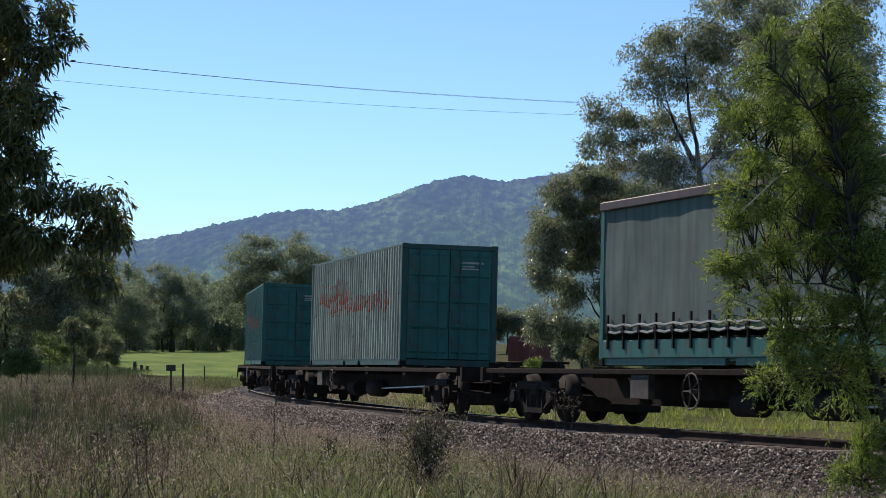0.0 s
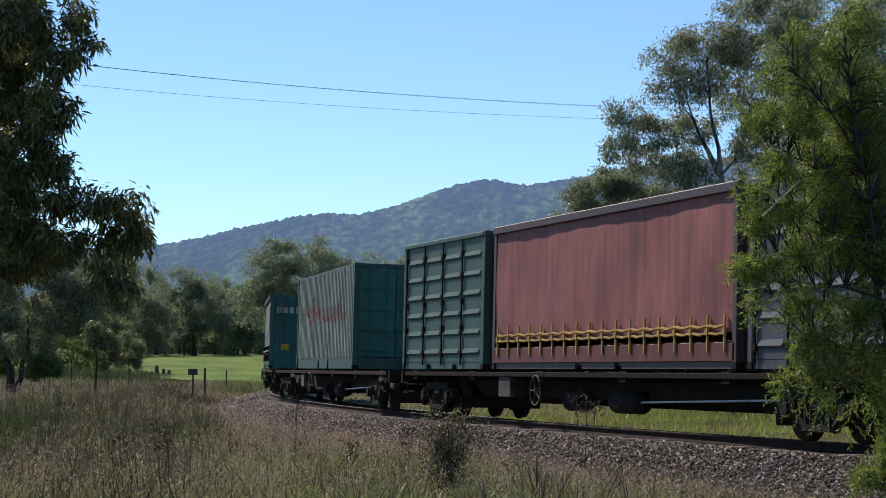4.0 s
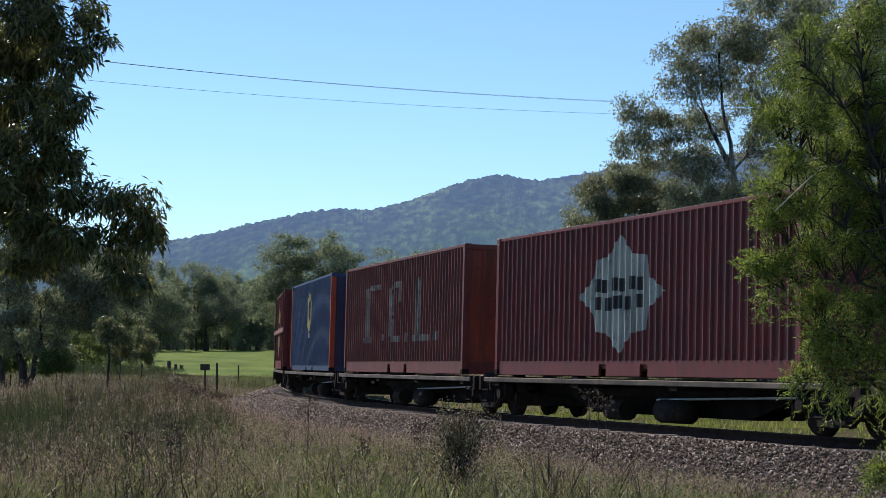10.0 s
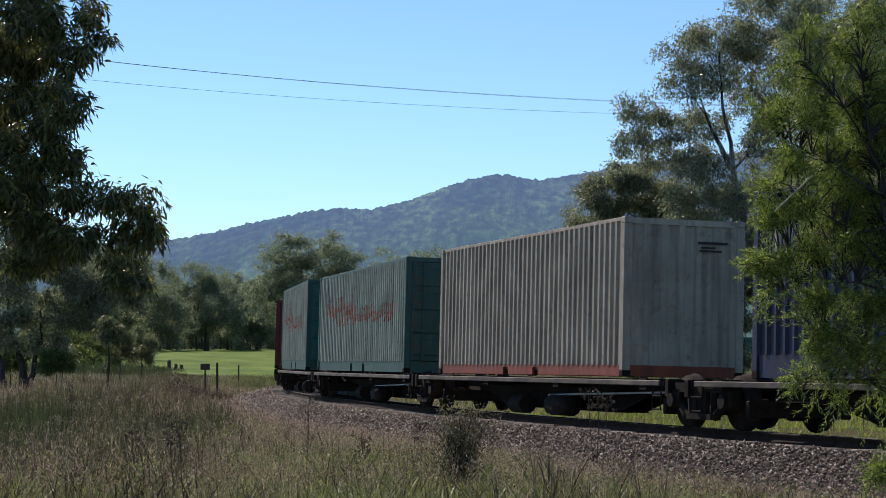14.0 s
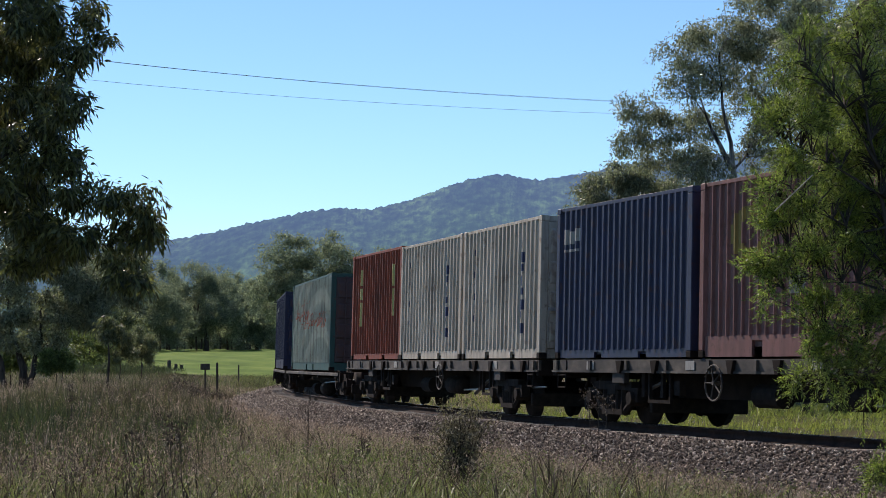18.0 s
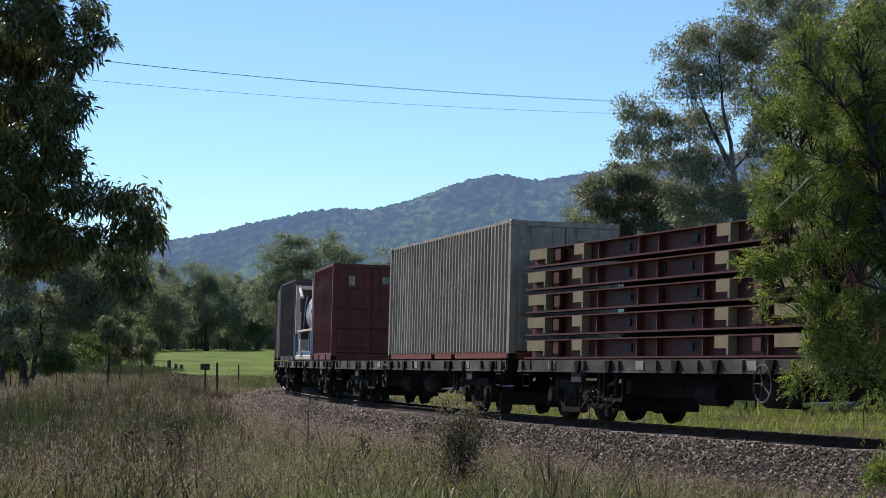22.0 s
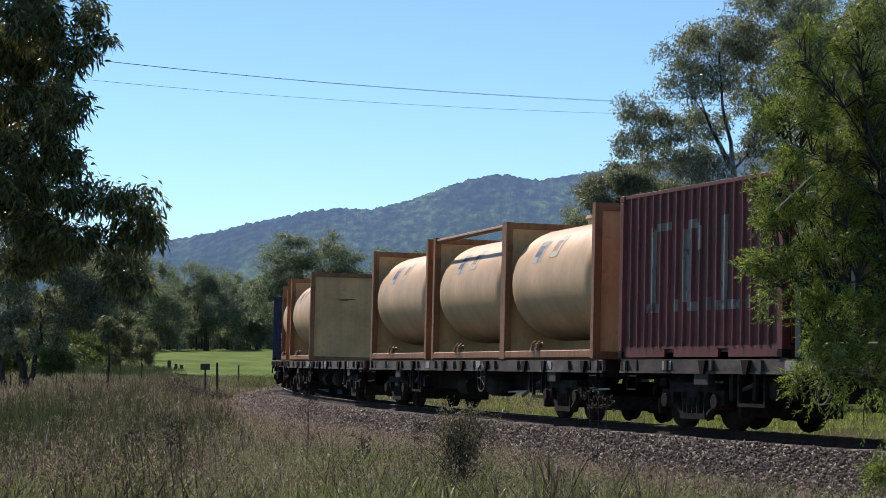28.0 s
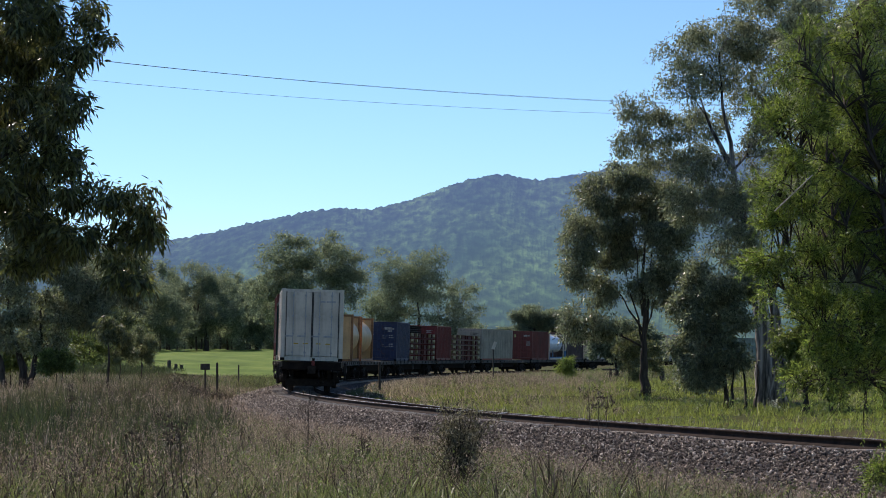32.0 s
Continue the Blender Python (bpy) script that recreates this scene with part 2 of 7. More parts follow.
# ------------------------------------------------------------ mesh helpers
def mesh_of(name, verts, faces, mat):
    me = bpy.data.meshes.new(name)
    verts, faces = np.asarray(verts, float), np.asarray(faces, int)
    n, k = faces.shape
    me.vertices.add(len(verts))
    me.vertices.foreach_set("co", verts.ravel())
    me.loops.add(n * k)
    me.loops.foreach_set("vertex_index", faces.ravel())
    me.polygons.add(n)
    me.polygons.foreach_set("loop_start", np.arange(0, n * k, k))
    me.update(calc_edges=True)
    me.validate()
    me.materials.append(mat)
    return me


def part(name, bm, mat, parent=None, label="", smooth=False):
    me = bpy.data.meshes.new(name)
    bm.to_mesh(me)
    bm.free()
    me.materials.append(mat)
    if smooth:
        me.shade_smooth()
    return hang(name, me, parent, label)


def hang(name, me, parent=None, label=""):
    ob = new(name, me)
    ob.parent = parent
    if label:
        tagged(ob, label)
    return ob


def box(bm, x0, x1, y0, y1, z0, z1):
    v = [bm.verts.new((x, y, z)) for z in (z0, z1) for x, y in ((x0, y0), (x1, y0), (x1, y1), (x0, y1))]
    for f in ((3, 2, 1, 0), (4, 5, 6, 7), (0, 1, 5, 4), (1, 2, 6, 5), (2, 3, 7, 6), (3, 0, 4, 7)):
        bm.faces.new([v[i] for i in f])
    return v


def boxes(*rows):
    bm = bmesh.new()
    for r in rows:
        box(bm, *r)
    return bm


def bevelled(*rows, w=0.01):
    bm = boxes(*rows)
    bmesh.ops.bevel(bm, geom=bm.edges[:], offset=w, segments=1, affect="EDGES")
    return bm


def tube(bm, points, radii, seg=8, caps=True):
    """A round bar through points with a radius at each."""
    rings = []
    for i, p in enumerate(points):
        p = Vector(p)
        d = Vector(points[min(i + 1, len(points) - 1)]) - Vector(points[max(i - 1, 0)])
        d = d.normalized() if d.length > 1e-9 else Vector((0, 0, 1))
        u = d.orthogonal().normalized()
        w = d.cross(u)
        rings.append([bm.verts.new(p + radii[i] * (math.cos(2 * math.pi * k / seg) * u + math.sin(2 * math.pi * k / seg) * w)) for k in range(seg)])
    for a, b in zip(rings, rings[1:]):
        # match the start of the rings so that the bar does not twist
        off = min(range(seg), key=lambda o: (a[0].co - b[o].co).length)
        for k in range(seg):
            bm.faces.new((a[k], a[(k + 1) % seg], b[(k + 1 + off) % seg], b[(k + off) % seg]))
    if caps:
        bm.faces.new(rings[0][::-1])
        bm.faces.new(rings[-1])
    return bm


def bar(p, q, r, seg=6):
    return tube(bmesh.new(), [p, q], [r, r], seg)


# ------------------------------------------------------------ the line of the track
BENDS = [(-90, 0.0), (-55, 0.0085), (-30, 0.00912), (0, 0.00447), (40, 0.00419), (80, 0.00332), (140, 0.00307), (240, 0.00555), (300, 0.0055), (340, 0.0)]
STEP = 0.5
LINE_S = np.arange(-460, 760, STEP)
_k = np.interp(LINE_S, [b[0] for b in BENDS], [b[1] for b in BENDS])
_h = np.concatenate([[0], np.cumsum((_k[1:] + _k[:-1]) / 2 * STEP)])
_zero = int(round(460 / STEP))
LINE_H = _h - _h[_zero] - 0.32577
_x = np.concatenate([[0], np.cumsum((np.sin(LINE_H[1:]) + np.sin(LINE_H[:-1])) / 2 * STEP)])
_y = np.concatenate([[0], np.cumsum((np.cos(LINE_H[1:]) + np.cos(LINE_H[:-1])) / 2 * STEP)])
LINE_X, LINE_Y = _x - _x[_zero] + 4.978, _y - _y[_zero] + 36.274
CANT = 0.0265


def line_z(s):
    s = np.clip(s, -60, 255)
    return -0.00492 * s + 9.68e-6 * s * np.abs(s)


def line_point(s):
    return Vector((np.interp(s, LINE_S, LINE_X), np.interp(s, LINE_S, LINE_Y), line_z(s)))


def frame_from(p, ahead):
    """A pose at p: x along the line, y to its left, leaning with the cant."""
    f = ahead.normalized()
    side = Vector((-f.y, f.x, 0)).normalized()
    up = f.cross(side)
    lean = math.cos(CANT), math.sin(CANT)
    y2 = side * lean[0] + up * lean[1]
    z2 = f.cross(y2)
    m = Matrix((f, y2, z2)).transposed().to_4x4()
    m.translation = p
    return m


def line_pose(s, half=0.5):
    a, b = line_point(s + half), line_point(s - half)
    return frame_from((a + b) / 2, a - b)


def off_line(x, y):
    """Signed distance from the track's centre (left of it positive), vectorised."""
    x, y = np.asarray(x, float), np.asarray(y, float)
    keep = slice(int((460 - 120) / STEP), int((460 + 420) / STEP), 4)
    lx, ly, lh = LINE_X[keep], LINE_Y[keep], LINE_H[keep]
    best, sign = np.full(x.shape, 1e9), np.ones(x.shape)
    for px, py, ph in zip(lx, ly, lh):
        dx, dy = x - px, y - py
        d = np.hypot(dx, dy)
        closer = d < best
        best = np.where(closer, d, best)
        sign = np.where(closer, np.where(-dx * math.cos(ph) + dy * math.sin(ph) > 0, 1, -1), sign)
    return best * sign


def smooth(a, b, v):
    t = np.clip((v - a) / (b - a), 0, 1)
    return t * t * (3 - 2 * t)


def ground_z(x, y):
    x, y = np.asarray(x, float), np.asarray(y, float)
    d = off_line(x, y)
    base = line_z(y - 36.0) - 0.66
    base = base + smooth(60, 420, y) * 3.2 * smooth(10, 60, d)
    base = base + smooth(70, 170, y) * 1.1 * smooth(6, 34, -d) + smooth(35, 70, y) * 0.15 * smooth(4, 12, -d)
    base = base + 0.40 * smooth(75, 95, y) * smooth(1.7, 2.9, -d) * smooth(40, 20, -d)
    base = base + np.clip(y - 420, 0, None) * 0.006
    wave = 0.05 * np.sin(x * 0.9 + 1.3 * np.sin(y * 0.35)) + 0.06 * np.sin(y * 0.6 + x * 0.23)
    return base + wave * smooth(3.2, 6, np.abs(d))


def spread(a, fine_a, fine_b, b, step, grow=1.12):
    """Grid lines: even between fine_a and fine_b, then wider and wider."""
    lines, w = list(np.arange(fine_a, fine_b, step)), step
    v, w = fine_b, step
    while v < b:
        lines.append(v)
        w *= grow
        v += w
    lines.append(b)
    v, w = fine_a, step
    while v > a:
        w *= grow
        v -= w
        lines.insert(0, max(v, a))
    return np.array(lines)


gx, gy = spread(-3600, -22, 30, 3600, 0.7), spread(-600, 8, 110, 4600, 0.8)
GX, GY = np.meshgrid(gx, gy)
GZ = ground_z(GX, GY)
nx, ny = len(gx), len(gy)
idx = np.arange(nx * ny).reshape(ny, nx)
quads = np.stack([idx[:-1, :-1], idx[:-1, 1:], idx[1:, 1:], idx[1:, :-1]], -1).reshape(-1, 4)
ground = new("ground", mesh_of("ground", np.stack([GX, GY, GZ], -1).reshape(-1, 3), quads, GROUND))
ground.data.shade_smooth()
tagged(ground, "rough grassland with dry and green patches", "ground", kind="structure")


def patch(name, x0, x1, y0, y1, n, m, mat, label, lift=0.03):
    X, Y = np.meshgrid(np.linspace(x0, x1, n), np.linspace(y0, y1, m))
    Z = ground_z(X, Y) + lift
    i = np.arange(n * m).reshape(m, n)
    q = np.stack([i[:-1, :-1], i[:-1, 1:], i[1:, 1:], i[1:, :-1]], -1).reshape(-1, 4)
    ob = new(name, mesh_of(name, np.stack([X, Y, Z], -1).reshape(-1, 3), q, mat))
    ob.data.shade_smooth()
    return tagged(ob, label, "field", kind="structure")


patch("field", -120, -10, 192, 420, 90, 140, FIELD, "bright green mown pasture beyond the fence", 0.24)


# ------------------------------------------------------------ hill
def hill(name, dist, outline, mat, label, depth):
    """outline: bearings in 1/3600 radians from the view's axis and the crest's height over the level in the same measure."""
    bx, bh = np.array([o[0] for o in outline], float), np.array([o[1] for o in outline], float)
    B = np.concatenate([np.linspace(bx[0], -520, 110), np.linspace(-519, 520, 1000), np.linspace(526, bx[-1], 110)])
    n, m = len(B), 56
    H = np.interp(B, bx, bh)
    verts = []
    ridge = sum(a * np.sin(B * f + p) for a, f, p in ((1.4, 0.021, 0.4), (0.9, 0.055, 2.0)))
    for j in range(m):
        q = j / (m - 1)
        lump = math.sin(math.pi * q)
        for i in range(n):
            fold = noise.noise(Vector((B[i] * 0.006, q * 1.6, 3.0))) + 0.5 * noise.noise(Vector((B[i] * 0.016 + 2 * q, q * 4.0, 7.0)))
            crown = noise.noise(Vector((B[i] * 0.10, j * 1.2, 1.0))) + 0.6 * noise.noise(Vector((B[i] * 0.27, j * 1.7, 5.0)))
            r = dist - depth * (1 - q) + 220 * fold * lump
            h = (H[i] + ridge[i] * q) * (q ** 0.85) / 3600 * dist + 34 * fold * lump
            h += 2.8 * crown * (1 + 0.9 * noise.noise(Vector((B[i] * 0.05, j * 0.4, 9.0)))) if q > 0.05 else 0
            verts.append((r * math.tan(B[i] / 3600), r, h * r / dist - 2))
    i = np.arange(n * m).reshape(m, n)
    q4 = np.stack([i[:-1, :-1], i[:-1, 1:], i[1:, 1:], i[1:, :-1]], -1).reshape(-1, 4)
    ob = new(name, mesh_of(name, verts, q4, mat))
    return tagged(ob, label, "hill", kind="structure")


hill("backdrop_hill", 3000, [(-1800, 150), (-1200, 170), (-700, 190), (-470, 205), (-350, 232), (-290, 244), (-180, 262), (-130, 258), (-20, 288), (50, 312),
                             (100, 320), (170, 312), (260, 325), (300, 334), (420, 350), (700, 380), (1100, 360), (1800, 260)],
     HILL, "blue-green forested hill with painted-on haze and an uneven ridge", 1500)

# ------------------------------------------------------------ track
def sweep(name, profile, s0, s1, step, mat, closed=False, label="", cat="", kind="structure", drop=0.0):
    """profile: points (left of centre, height) along the line."""
    ss = np.arange(s0, s1 + step, step)
    verts = []
    for s in ss:
        m = line_pose(float(s))
        low = drop * float(smooth(40, 12, s))
        verts += [tuple(m @ Vector((0, l, z - low))) for l, z in profile]
    k = len(profile)
    i = np.arange(len(ss) * k).reshape(len(ss), k)
    if closed:
        i = np.concatenate([i, i[:, :1]], 1)
    q = np.stack([i[:-1, :-1], i[:-1, 1:], i[1:, 1:], i[1:, :-1]], -1).reshape(-1, 4)
    ob = new(name, mesh_of(name, verts, q, mat))
    return tagged(ob, label, cat, kind=kind)


sweep("ballast_bed", [(4.2, -1.0), (3.25, -0.70), (1.75, -0.24), (1.45, -0.225), (-1.45, -0.225), (-1.75, -0.24), (-3.0, -0.70), (-3.8, -1.0)], -110, 420, 1.0, BALLAST_BED,
      label="bed of grey crushed stone under the track", cat="ballast")
track = tagged(new("railway_track"), "single curved railway track on timber sleepers and stone", "track", kind="structure")
RAIL_PROFILE = [(-0.065, -0.165), (0.065, -0.165), (0.065, -0.145), (0.012, -0.115), (0.012, -0.045), (0.034, -0.035), (0.036, -0.006), (0.026, 0.0),
                (-0.026, 0.0), (-0.036, -0.006), (-0.034, -0.035), (-0.012, -0.045), (-0.012, -0.115), (-0.065, -0.145)]
for centre in (0.75, -0.75):
    r = sweep("rail", [(centre + l, z) for l, z in RAIL_PROFILE], -110, 420, 1.0, RAIL_SIDE, True, drop=0.055 if centre < 0 else 0.0)
    for key in ("kind", "category"):
        if key in r:
            del r[key]
    r.parent = track
    r.data.materials.append(RAIL_TOP)
    mid = np.array([p.center.z for p in r.data.polygons])
    n_prof = len(RAIL_PROFILE)
    for pi, p in enumerate(r.data.polygons):
        if pi % n_prof == 7:
            p.material_index = 1

sl = bevelled((-0.12, 0.12, -1.34, 1.34, -0.33, -0.148), w=0.012)
sleeper_mesh = bpy.data.meshes.new("sleeper")
sl.to_mesh(sleeper_mesh)
sl.free()
sleeper_mesh.materials.append(SLEEPER)
rng = random.Random(4)
s = -24.0
while s < 150:
    ob = hang("sleeper", sleeper_mesh, track)
    ob.matrix_world = line_pose(s) @ pose(0, rng.uniform(-0.06, 0.06), rng.uniform(-0.015, 0.012), 0, 0, rng.uniform(-1.5, 1.5))
    s += 0.62


def stone_shape(seed):
    """A broken stone: a squashed wedge with its corners knocked about."""
    r = random.Random(seed)
    j = lambda: r.uniform(-0.35, 0.35)
    long, wide, flat = r.uniform(1.0, 1.5), r.uniform(0.6, 1.0), r.uniform(0.35, 0.7)
    vs = np.array([(long, j(), j() * 0.6), (-long, j(), j() * 0.6), (j(), wide, j() * 0.6), (j(), -wide, j() * 0.6), (j(), j(), flat), (j(), j(), -flat)])
    fs = np.array([(0, 2, 4), (2, 1, 4), (1, 3, 4), (3, 0, 4), (2, 0, 5), (1, 2, 5), (3, 1, 5), (0, 3, 5)])
    return vs, fs


STONES = [stone_shape(i) for i in range(8)]


def bed_height(l):
    return np.interp(np.abs(l), [0.9, 1.15, 1.45, 1.75, 3.25, 3.9], [-0.225, -0.20, -0.17, -0.215, -0.70, -0.80])


def stones(s0, s1, l0, l1, n, size, seed):
    r = np.random.default_rng(seed)
    s, l = r.uniform(s0, s1, n), r.uniform(l0, l1, n)
    clear = (l > 1.24) | (np.abs((s + 24.0 + 0.31) % 0.62 - 0.31) > 0.13)
    s, l = s[clear], l[clear]
    n = len(s)
    k = size * r.uniform(0.5, 1.4, n)
    h = np.interp(s, LINE_S, LINE_H)
    left = np.stack([-np.cos(h), np.sin(h)], 1)
    up = bed_height(l) + l * math.sin(CANT) + k * r.uniform(0.0, 0.75, n)
    p = np.stack([np.interp(s, LINE_S, LINE_X) + left[:, 0] * l, np.interp(s, LINE_S, LINE_Y) + left[:, 1] * l, line_z(s) + up], 1)
    shapes = np.stack([v for v, _ in STONES])[r.integers(8, size=n)]
    # any turn about all three axes
    q = r.normal(0, 1, (n, 4))
    q /= np.linalg.norm(q, axis=1)[:, None]
    w, x, y, z = q.T
    R = np.stack([np.stack([1 - 2 * (y * y + z * z), 2 * (x * y - z * w), 2 * (x * z + y * w)], 1), np.stack([2 * (x * y + z * w), 1 - 2 * (x * x + z * z), 2 * (y * z - x * w)], 1),
                  np.stack([2 * (x * z - y * w), 2 * (y * z + x * w), 1 - 2 * (x * x + y * y)], 1)], 1)
    V = np.einsum("nij,nkj->nki", R, shapes) * k[:, None, None] + p[:, None, :]
    F = STONES[0][1][None] + (np.arange(n) * 6)[:, None, None]
    return V.reshape(-1, 3), F.reshape(-1, 3)


v, f = stones(-16, 48, 1.30, 3.9, 62000, 0.0245, 11)
tagged(new("ballast_stones", mesh_of("ballast_stones", v, f, STONE)), "brown-grey crushed stones heaped along the track", "stones", kind="stuff")
v, f = stones(-16, 44, 0.80, 1.45, 13000, 0.024, 13)
tagged(new("ballast_stones", mesh_of("ballast_stones", v, f, STONE)), "crushed stones between the sleeper ends", "stones", kind="stuff")
v, f = stones(48, 110, 1.2, 3.5, 9000, 0.040, 12)
tagged(new("ballast_stones", mesh_of("ballast_stones", v, f, STONE)), "brown-grey crushed stones farther along the track", "stones", kind="stuff")
# the stones that lie nearest, each by itself
stone_meshes = []
for i, (vs, fs) in enumerate(STONES):
    stone_meshes.append(mesh_of("ballast_stone", vs, fs, STONE))
rng = np.random.default_rng(21)
bed = bpy.data.objects["ballast_bed"]
for i in range(300):
    s, l = rng.uniform(-9, 12), rng.uniform(1.4, 3.6)
    k = 0.030 * rng.uniform(0.7, 1.4)
    ob = hang("ballast_stone", stone_meshes[int(rng.integers(8))], bed)
    ob.matrix_world = line_pose(s) @ pose(0, l, float(bed_height(l)) + k * 0.6, rng.uniform(0, 360), rng.uniform(0, 360), rng.uniform(0, 360)) @ Matrix.Scale(k, 4)

# ------------------------------------------------------------ train
# Each vehicle stands at its own place along the line at 20 s; the whole train runs on at nearly 15 m/s.
MOVERS = []            # (object, vehicle's place, half of its bogie spacing, offset on it)
TIMES = [i * 0.5 for i in range(65)]


def run(t):
    q = t - 20
    return 14.967 * q + 0.0157 * q * q


def mover(ob, place, half, at):
    MOVERS.append((ob, place, half, at))
    return ob


def motions():
    for ob, place, half, at in MOVERS:
        walk(ob, [(t, line_pose(place + run(t), half) @ at) for t in TIMES])


MESHES = {}


def shared(key, make, mat, smooth_faces=False):
    """One mesh for alike parts."""
    k = (key, mat.name)
    if k not in MESHES:
        bm = make()
        me = bpy.data.meshes.new(key)
        bm.to_mesh(me)
        bm.free()
        me.materials.append(mat)
        if smooth_faces:
            me.shade_smooth()
        MESHES[k] = me
    return MESHES[k]


def put(name, key, make, mat, parent, at=None, label="", smooth_faces=False):
    ob = hang(name, shared(key, make, mat, smooth_faces), parent, label)
    if at is not None:
        ob.matrix_basis = at
    return ob


def ribbed(length, height, depth=0.036, pitch=0.28, duty=0.24):
    """A wall of upright trapezoid ribs, in the plane y = 0, from x = 0, z = 0."""
    bm = bmesh.new()
    n = max(2, round(length / pitch))
    p = length / n
    xs = []
    for i in range(n):
        a = i * p
        xs += [(a, 0.0), (a + p * duty, 0.0), (a + p * (duty + 0.11), -depth), (a + p * 0.89, -depth)]
    xs.append((length, 0.0))
    low = [bm.verts.new((x, y, 0)) for x, y in xs]
    top = [bm.verts.new((x, y, height)) for x, y in xs]
    for i in range(len(xs) - 1):
        bm.faces.new((low[i + 1], low[i], top[i], top[i + 1]))
    back = [bm.verts.new(c) for c in ((0, -depth - 0.02, 0), (length, -depth - 0.02, 0), (length, -depth - 0.02, height), (0, -depth - 0.02, height))]
    bm.faces.new(back)
    return bm


WIDE = 2.44


def container(name, label, L, H, side, frame_mat=None, end=None, base=0.16, pitch=0.28, duty=0.24, doors=True, roof=None, rear_bars=True, side_part=True, category="container", panels=True, foot=None, posts=None):
    """A box container standing on z = 0, front towards +x. Returns the Empty that carries the parts."""
    frame_mat, end, roof = frame_mat or side, end or side, roof or frame_mat or side
    c = tagged(new(name), label, category, "freight containers")
    post, top = 0.16, 0.065
    half, w = L / 2, WIDE / 2
    k = "%s %.2f %.2f %.2f" % (name, L, H, base)
    for sx in (1, -1):
        for sy in (1, -1):
            put("corner_post", k + " post", lambda: bevelled((-post / 2, post / 2, -post / 2, post / 2, 0.12, H - 0.12), w=0.012), posts or frame_mat, c,
                pose(sx * (half - post / 2), sy * (w - post / 2), 0))
            for z in (0.06, H - 0.06):
                put("corner_casting", "corner casting", lambda: bevelled((-0.09, 0.09, -0.085, 0.085, -0.06, 0.06), w=0.012), FRAME_DARK if z < 1 else frame_mat, c,
                    pose(sx * (half - 0.085), sy * (w - 0.083), z))
    put("base_frame", k + " base", lambda: base_frame(L, base), foot or frame_mat, c)
    if side_part:
        for sy in (1, -1):
            wall = lambda: ribbed(L - 2 * post, H - base - top, 0.045, pitch, duty)
            put("side_wall", k + " side %.2f %.2f" % (pitch, duty), wall, side, c,
                pose(-half + post, w - 0.015, base) if sy > 0 else pose(half - post, -w + 0.015, base, 0, 0, 180))
            put("top_rail", k + " rail", lambda: bevelled((-half + post, half - post, -0.03, 0.03, -top, 0), w=0.003), frame_mat, c, pose(0, sy * (w - 0.052), H - 0.005))
    if side_part:
        n_rib = max(2, round((L - 2 * post) / pitch))
        RIBS[c] = (-half + post, (L - 2 * post) / n_rib, duty, 0.045)
    put("roof", k + " roof", lambda: roof_sheet(L, H), roof, c)
    put("front_wall", k + " front", lambda: ribbed(WIDE - 2 * post, H - base - top, 0.04, 0.27, duty), end, c, pose(half - 0.02, w - post, base, 0, 0, -90))
    put("end_header", k + " header", lambda: boxes((half - 0.09, half - 0.01, -w + post, w - post, H - 0.13, H - 0.015)), frame_mat, c)
    put("end_header", k + " header2", lambda: boxes((-half + 0.01, -half + 0.09, -w + post, w - post, H - 0.13, H - 0.015)), frame_mat, c)
    if doors:
        for sy in (1, -1):
            d = put("door", k + " door", lambda: door_leaf(WIDE / 2 - post - 0.01, H - base - 0.16), end, c, pose(-half + 0.03, sy * (WIDE / 4 - post / 2 + 0.003), base + 0.02))
            dw, dh = WIDE / 2 - post - 0.09, H - base - 0.16
            for z0, z1 in ((0.05, 0.21), (0.27, 0.45), (0.51, 0.69), (0.75, 0.95)) if panels else ():
                put("door_panel", k + " panel %.2f" % (z1 - z0), lambda: door_panel(dw, (z1 - z0) * dh), end, d, pose(0, 0, z0 * dh))
            if rear_bars:
                for y in (-0.26, 0.22):
                    put("locking_bar", k + " lock", lambda: locking_bar(H - base - 0.1), GALV if end in (WHITE, WHITE_CLEAN) else end, d, pose(-0.075, y * sy, -0.03))
    else:
        put("rear_wall", k + " rear", lambda: ribbed(WIDE - 2 * post, H - base - top, 0.04, 0.34, duty), end, c, pose(-half + 0.02, -w + post, base, 0, 0, 90))
    return c


def base_frame(L, base):
    bm = bmesh.new()
    h, w = L / 2, WIDE / 2
    for sy in (1, -1):
        y = sy * (w - 0.035)
        a, b = sorted((y, y - sy * 0.05))
        # bottom rail with two fork pockets left open
        cuts = [-h + 0.16, -1.15, -0.80, 0.80, 1.15, h - 0.16]
        box(bm, cuts[0], cuts[1], a, b, 0.015, base + 0.005)
        box(bm, cuts[2], cuts[3], a, b, 0.015, base + 0.005)
        box(bm, cuts[4], cuts[5], a, b, 0.015, base + 0.005)
        for c0, c1 in ((cuts[1], cuts[2]), (cuts[3], cuts[4])):
            box(bm, c0, c1, a, b, base * 0.78, base + 0.004)
    box(bm, -h + 0.1, h - 0.1, -w + 0.09, w - 0.09, base * 0.5, base * 0.9)
    for sx in (1, -1):
        a, b = sorted((sx * (h - 0.02), sx * (h - 0.10)))
        box(bm, a, b, -w + 0.16, w - 0.16, 0.015, base)
    return bm


